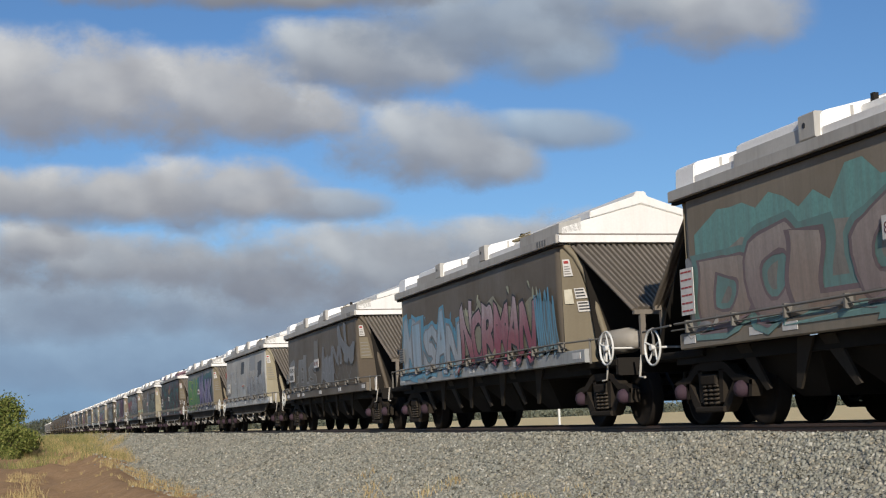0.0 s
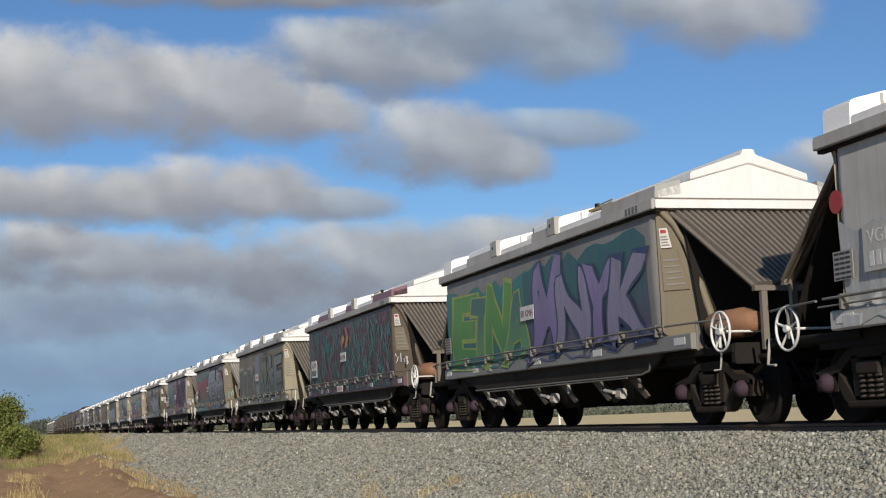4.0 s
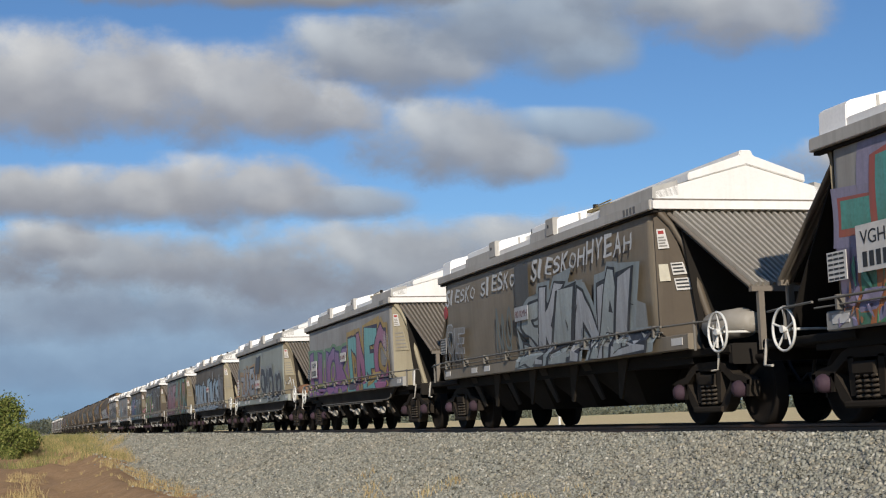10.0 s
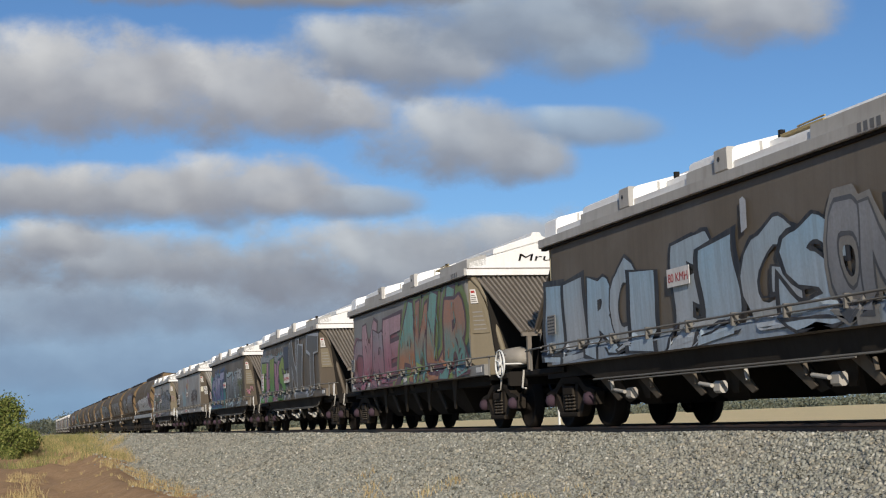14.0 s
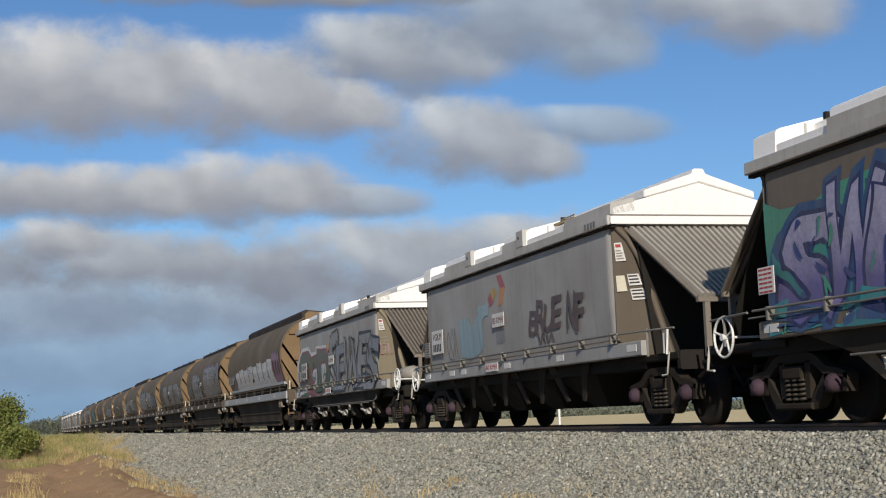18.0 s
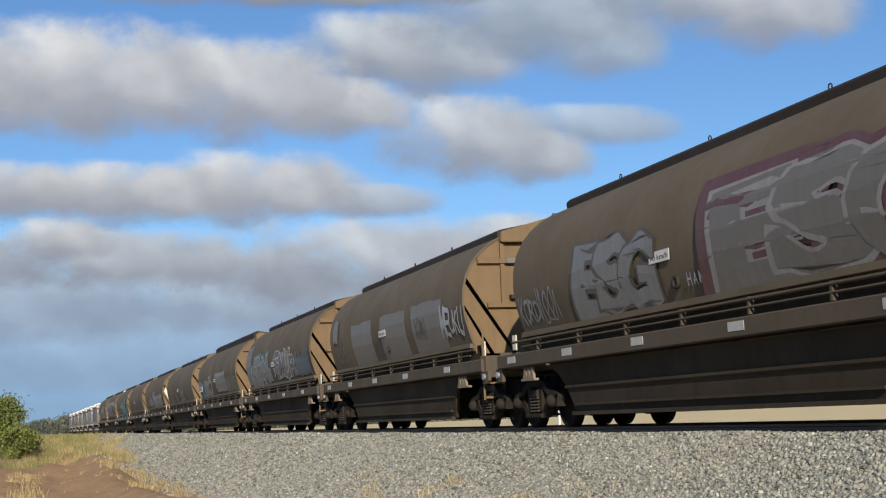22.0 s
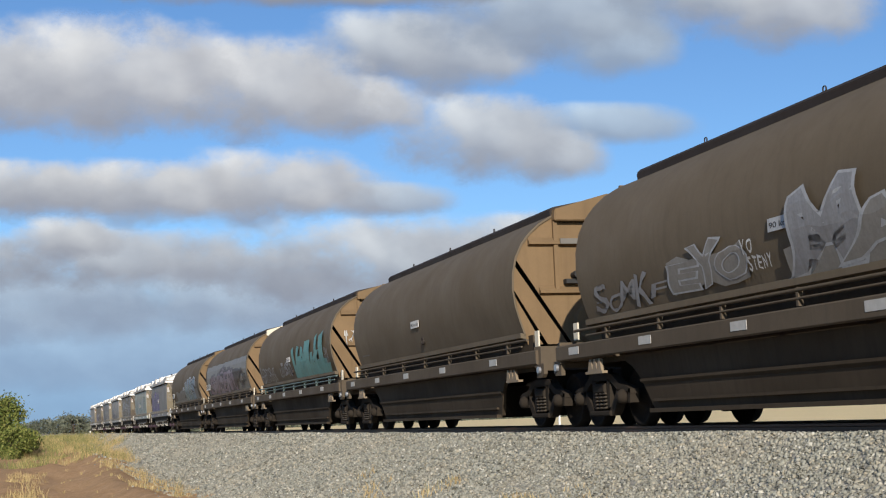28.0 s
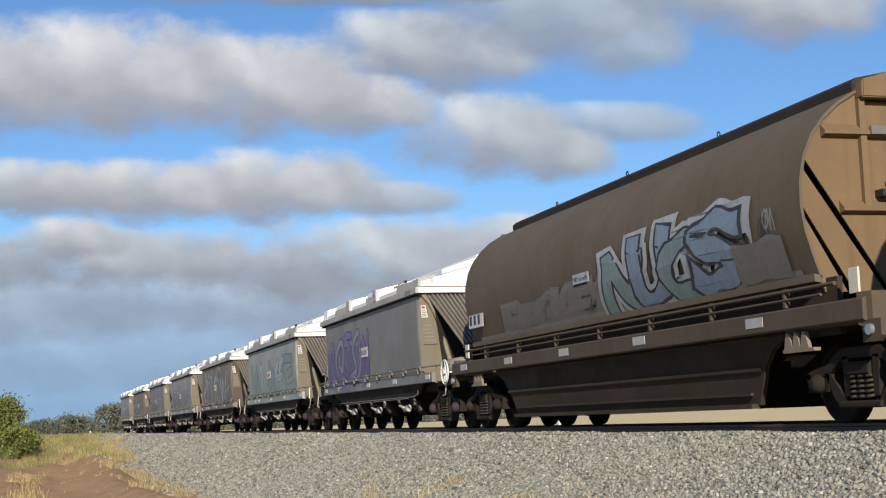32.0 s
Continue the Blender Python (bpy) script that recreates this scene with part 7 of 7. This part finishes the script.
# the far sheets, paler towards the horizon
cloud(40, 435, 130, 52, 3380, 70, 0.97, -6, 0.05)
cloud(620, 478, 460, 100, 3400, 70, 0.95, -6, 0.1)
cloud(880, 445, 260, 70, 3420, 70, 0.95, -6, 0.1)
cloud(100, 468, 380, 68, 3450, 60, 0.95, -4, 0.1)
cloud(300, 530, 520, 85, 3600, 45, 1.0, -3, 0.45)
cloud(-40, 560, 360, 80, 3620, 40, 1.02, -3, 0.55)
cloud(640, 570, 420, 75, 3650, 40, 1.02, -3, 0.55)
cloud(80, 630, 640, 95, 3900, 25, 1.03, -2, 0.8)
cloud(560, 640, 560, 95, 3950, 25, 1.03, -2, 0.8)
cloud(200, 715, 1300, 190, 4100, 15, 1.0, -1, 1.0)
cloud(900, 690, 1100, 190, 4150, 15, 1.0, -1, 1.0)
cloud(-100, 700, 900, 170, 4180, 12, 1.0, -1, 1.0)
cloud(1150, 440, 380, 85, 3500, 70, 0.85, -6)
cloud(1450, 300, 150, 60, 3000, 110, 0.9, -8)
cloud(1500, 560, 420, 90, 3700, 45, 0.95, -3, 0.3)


# ---- trees, bush and grass ----
LEAF, nt, n, l, b = nodes_of("foliage")
isl = n.new("ShaderNodeNewGeometry")
l.new(ramp(nt, isl.outputs["Random Per Island"], ((0.0, (0.06, 0.085, 0.020)), (0.45, (0.13, 0.155, 0.036)), (0.8, (0.20, 0.215, 0.055)), (1.0, (0.27, 0.25, 0.08)))), b.inputs["Base Color"])
b.inputs["Roughness"].default_value = 0.7
b.inputs["Specular IOR Level"].default_value = 0.15
# far leaves: distance haze is put into these lighter, greyer greens
HAZED_LEAF, nt, n, l, b = nodes_of("far_foliage")
isl = n.new("ShaderNodeNewGeometry")
l.new(ramp(nt, isl.outputs["Random Per Island"], ((0.0, (0.075, 0.088, 0.06)), (0.6, (0.115, 0.125, 0.085)), (1.0, (0.16, 0.165, 0.115)))), b.inputs["Base Color"])
b.inputs["Roughness"].default_value = 0.85
BARK = paint("bark", (0.10, 0.075, 0.055), (0.05, 0.04, 0.03), 0.6, 0.9, streak=False)
STRAW, nt, n, l, b = nodes_of("dry_grass")
isl = n.new("ShaderNodeNewGeometry")
l.new(ramp(nt, isl.outputs["Random Per Island"], ((0.0, (0.26, 0.17, 0.07)), (0.4, (0.42, 0.30, 0.13)), (0.8, (0.55, 0.42, 0.20)), (1.0, (0.20, 0.20, 0.07)))), b.inputs["Base Color"])
b.inputs["Roughness"].default_value = 0.85
GREENGRASS, nt, n, l, b = nodes_of("green_grass")
isl = n.new("ShaderNodeNewGeometry")
l.new(ramp(nt, isl.outputs["Random Per Island"], ((0.0, (0.10, 0.12, 0.035)), (0.5, (0.20, 0.20, 0.06)), (1.0, (0.36, 0.29, 0.11)))), b.inputs["Base Color"])
b.inputs["Roughness"].default_value = 0.85


def leaf_cloud(rng, centres, per, size, spread):
    """Small crossed leaves about limb ends, as one mesh; returns vertices and faces."""
    V, Fc = [], []
    for c in centres:
        p = np.array(c) + rng.normal(0, 1, (per, 3)) * np.array(spread)
        for q in p:
            a = rng.normal(0, 1, 3)
            a /= np.linalg.norm(a)
            d = np.cross(a, rng.normal(0, 1, 3))
            d /= np.linalg.norm(d) + 1e-9
            s = size * rng.uniform(0.6, 1.5)
            o = len(V)
            V += [tuple(q - a * s), tuple(q + d * s * 0.45), tuple(q + a * s), tuple(q - d * s * 0.45)]
            Fc.append((o, o + 1, o + 2, o + 3))
    return V, Fc


def tree(name, x, y, z, height, width, seed, leaf, mat, per=60, clumps=26, label="", trunk_share=0.3, group="trees", cat="tree"):
    rng = np.random.default_rng(seed)
    root = thing(name, label, cat, group)
    root.location = (x, y, z)
    tb = Build()
    tb.tube([(0, 0, -0.2), (0.03 * width, 0, height * trunk_share), (0.0, 0.02 * width, height * 0.7)], 0.035 * height * 0.6, 7)
    centres = []
    for k in range(clumps):
        a, u = rng.uniform(0, math.tau), rng.uniform(0, 1) ** 0.5
        h = rng.uniform(trunk_share * 0.6, 0.98) if trunk_share > 0.1 else rng.uniform(0.08, 0.95)
        rr = width / 2 * u * math.sqrt(max(0.05, 1 - ((h - 0.5) / 0.55) ** 2)) * 0.9
        c = (rr * math.cos(a), rr * math.sin(a), height * h)
        centres.append(c)
        if k % 2 == 0:
            tb.tube([(0, 0, height * trunk_share * 0.7), (c[0] * 0.5, c[1] * 0.5, height * (trunk_share + h) / 2), c], 0.012 * height, 5)
    part("trunk", tb, BARK, root)
    v, f = leaf_cloud(rng, centres, per, leaf, (width * 0.09, width * 0.09, height * 0.07))
    part("crown", Build().add(v, f), mat, root)
    return root


FLAT.add("crown")
tree("bush", -92.0, -11.35, -1.15, 3.75, 3.5, 3, 0.085, LEAF, 260, 60, "dense green roadside bush", 0.05, "bushes", "bush")
tree("bush", -84.0, -10.1, -1.2, 1.7, 2.6, 4, 0.075, LEAF, 200, 30, "low green bush by the dirt verge", 0.05, "bushes", "bush")
rt = np.random.default_rng(12)


def far_at(px, dist):
    """The spot on the plain at that distance whose bearing is px."""
    m, basis = eye_basis()
    d = basis @ Vector(((px - 784) / F_PX, 0, -1))
    d.z = 0
    p = EYE + d.normalized() * dist
    return p.x, p.y


for k, (px, dist, hgt, wid) in enumerate(((62, 420, 7.5, 11), (78, 430, 8.5, 12), (95, 400, 6.5, 9), (112, 380, 9.0, 12), (128, 370, 9.5, 13), (146, 420, 8.5, 13), (158, 520, 8, 12), (172, 640, 8, 14), (188, 330, 10.5, 13), (204, 325, 11.0, 14), (222, 330, 10.5, 14), (240, 380, 9.5, 14), (262, 460, 9, 14), (290, 520, 9, 15),
                                          (50, 520, 8, 13), (35, 560, 8, 13), (15, 600, 8, 14), (-10, 600, 8, 14))):
    x, y = far_at(px, dist * 1.75)
    tree("tree", x, y, -1.6, hgt * 1.05, wid, 20 + k, 0.55, HAZED_LEAF, 40, 30, "distant gum tree on the plain, haze lightened into its grey-green", 0.22)
# the far edge of the stubble field, seen between the wheels
V, Fc = [], []
for px in np.arange(300, 1640, 4):
    x, y = far_at(px + rt.uniform(-3, 3), rt.uniform(560, 700))
    hh = rt.uniform(2.0, 5.0)
    v, f = leaf_cloud(rt, [(x + rt.normal(0, 2.5), y + rt.normal(0, 2.5), -0.6 + hh * q) for q in (0.1, 0.35, 0.6, 0.85)], 26, 0.75, (3.2, 3.2, 0.8))
    o = len(V)
    V += v
    Fc += [tuple(i + o for i in q) for q in f]
tl = new("treeline", Build().add(V, Fc).mesh("crown", HAZED_LEAF))
tagged(tl, "low tree line beyond the field, haze lightened into its grey-green", "treeline", kind="stuff")


def grass(name, spots, blade, mat, label, seed):
    """Tufts of narrow bent blades, one mesh."""
    rng = np.random.default_rng(seed)
    V, Fc = [], []
    for x, y, r_, cnt, hgt in spots:
        for _ in range(cnt):
            a, u = rng.uniform(0, math.tau), rng.uniform(0, 1) ** 0.6
            bx, by = x + r_ * u * math.cos(a) * 2.2, y + r_ * u * math.sin(a)
            bz = max(ground_z(bx, by), bed_z(bx, by) if abs(by) < 6.5 else -9) - 0.02
            h = hgt * rng.uniform(0.4, 1.25)
            lx, ly = rng.normal(0, 0.35, 2) * h
            t = rng.uniform(0, math.tau)
            wx, wy = blade * math.cos(t), blade * math.sin(t)
            o = len(V)
            V += [(bx - wx, by - wy, bz), (bx + wx, by + wy, bz), (bx + lx * 0.4 + wx * 0.7, by + ly * 0.4 + wy * 0.7, bz + h * 0.6), (bx + lx * 0.4 - wx * 0.7, by + ly * 0.4 - wy * 0.7, bz + h * 0.6), (bx + lx, by + ly, bz + h)]
            Fc += [(o, o + 1, o + 2, o + 3), (o + 3, o + 2, o + 4)]
    me = Build().add(V, Fc).mesh("crown", mat)
    return tagged(new(name, me), label, "grass", kind="stuff")


rg = np.random.default_rng(7)
strawspots = [(-rg.uniform(70, 135), -rg.uniform(4.8, 9.8), rg.uniform(0.25, 0.7), 90, rg.uniform(0.15, 0.42)) for _ in range(120)]
strawspots += [(-rg.uniform(95, 190), -rg.uniform(2.6, 8.0), rg.uniform(0.4, 0.9), 80, rg.uniform(0.25, 0.6)) for _ in range(130)]
strawspots += [(-rg.uniform(84, 90), -rg.uniform(9.0, 10.4), 0.5, 220, rg.uniform(0.6, 1.1)) for _ in range(8)]
strawspots += [(-rg.uniform(66, 84), -rg.uniform(4.7, 6.2), rg.uniform(0.3, 0.6), 130, rg.uniform(0.35, 0.65)) for _ in range(16)]
strawspots += [(-rg.uniform(38, 62), -rg.uniform(9.1, 10.2), rg.uniform(0.15, 0.4), 38, rg.uniform(0.1, 0.32)) for _ in range(26)]
strawspots += [(-rg.uniform(29, 62), -rg.uniform(5.4, 7.0), rg.uniform(0.12, 0.35), 46, rg.uniform(0.10, 0.34)) for _ in range(44)]
strawspots += [(-rg.uniform(32, 66), -rg.uniform(6.3, 9.4), rg.uniform(0.05, 0.15), 16, rg.uniform(0.06, 0.16)) for _ in range(30)]
strawspots += [(-rg.uniform(10, 26), -rg.uniform(3.7, 4.5), rg.uniform(0.1, 0.3), 26, rg.uniform(0.08, 0.2)) for _ in range(26)]
grass("dry_grass", strawspots, 0.006, STRAW, "tufts of dry straw-coloured grass on the verge", 1)
greenspots = [(-rg.uniform(100, 200), -rg.uniform(2.6, 8.0), rg.uniform(0.5, 1.0), 70, rg.uniform(0.3, 0.7)) for _ in range(110)]
greenspots += [(-rg.uniform(70, 160), -rg.uniform(5.0, 10.5), rg.uniform(0.4, 1.0), 80, rg.uniform(0.25, 0.6)) for _ in range(110)]
grass("green_grass", greenspots, 0.012, GREENGRASS, "greenish rough grass further up the line", 2)

# a white trackside post up the line, and a far white post across the field
pb = Build().box(-0.07, 0.07, -0.07, 0.07, 0, 1.35).lathe([(1.3, 0.07), (1.33, 0.17), (1.52, 0.18), (1.6, 0.1)], (0, 0, 0), (0, 0, 1), 12)
post = new("marker_post", pb.mesh("marker_post", WHITE))
post.location = (-310, 1.5 + 2.6, ground_z(-310, 5.5))
tagged(post, "white marker post beyond the line", "post")
fp = Build().box(-0.05, 0.05, -0.05, 0.05, 0, 1.6)
fpost = new("field_post", fp.mesh("field_post", WHITE))
fpost.location = (*far_at(976, 74), -0.9)
tagged(fpost, "white post at the edge of the stubble field", "post")


# ---- what moves ----
def motions():
    """The train gathers speed along the line, its wheels roll, and the clouds drift."""
    for kind, i, x, w in WAGONS:
        walk(w, [(t, pose(x + travel(t), MID_Y, 0)) for t in range(0, 33, 2)])
    for ob, rows in CLOUDS:
        walk(ob, rows)
    for kind, i, x, w in WAGONS:
        # the wheels turn at every step while the wagon comes near; far up the line they are too small to tell
        near = [k / FPS for k in range(32 * FPS + 1) if -70 < x + travel(k / FPS) < 2]
        if not near:
            continue
        times = [0.0] * (near[0] > 0) + near + [32.0] * (near[-1] < 32)
        for o in w.children_recursive:
            if o.name.split(".")[0] == "wheelset":
                c = o.location.copy()
                walk(o, [(t, Matrix.Translation(c) @ Matrix.Rotation(travel(min(max(t, near[0]), near[-1])) / 0.45, 4, "Y")) for t in times])


motions()
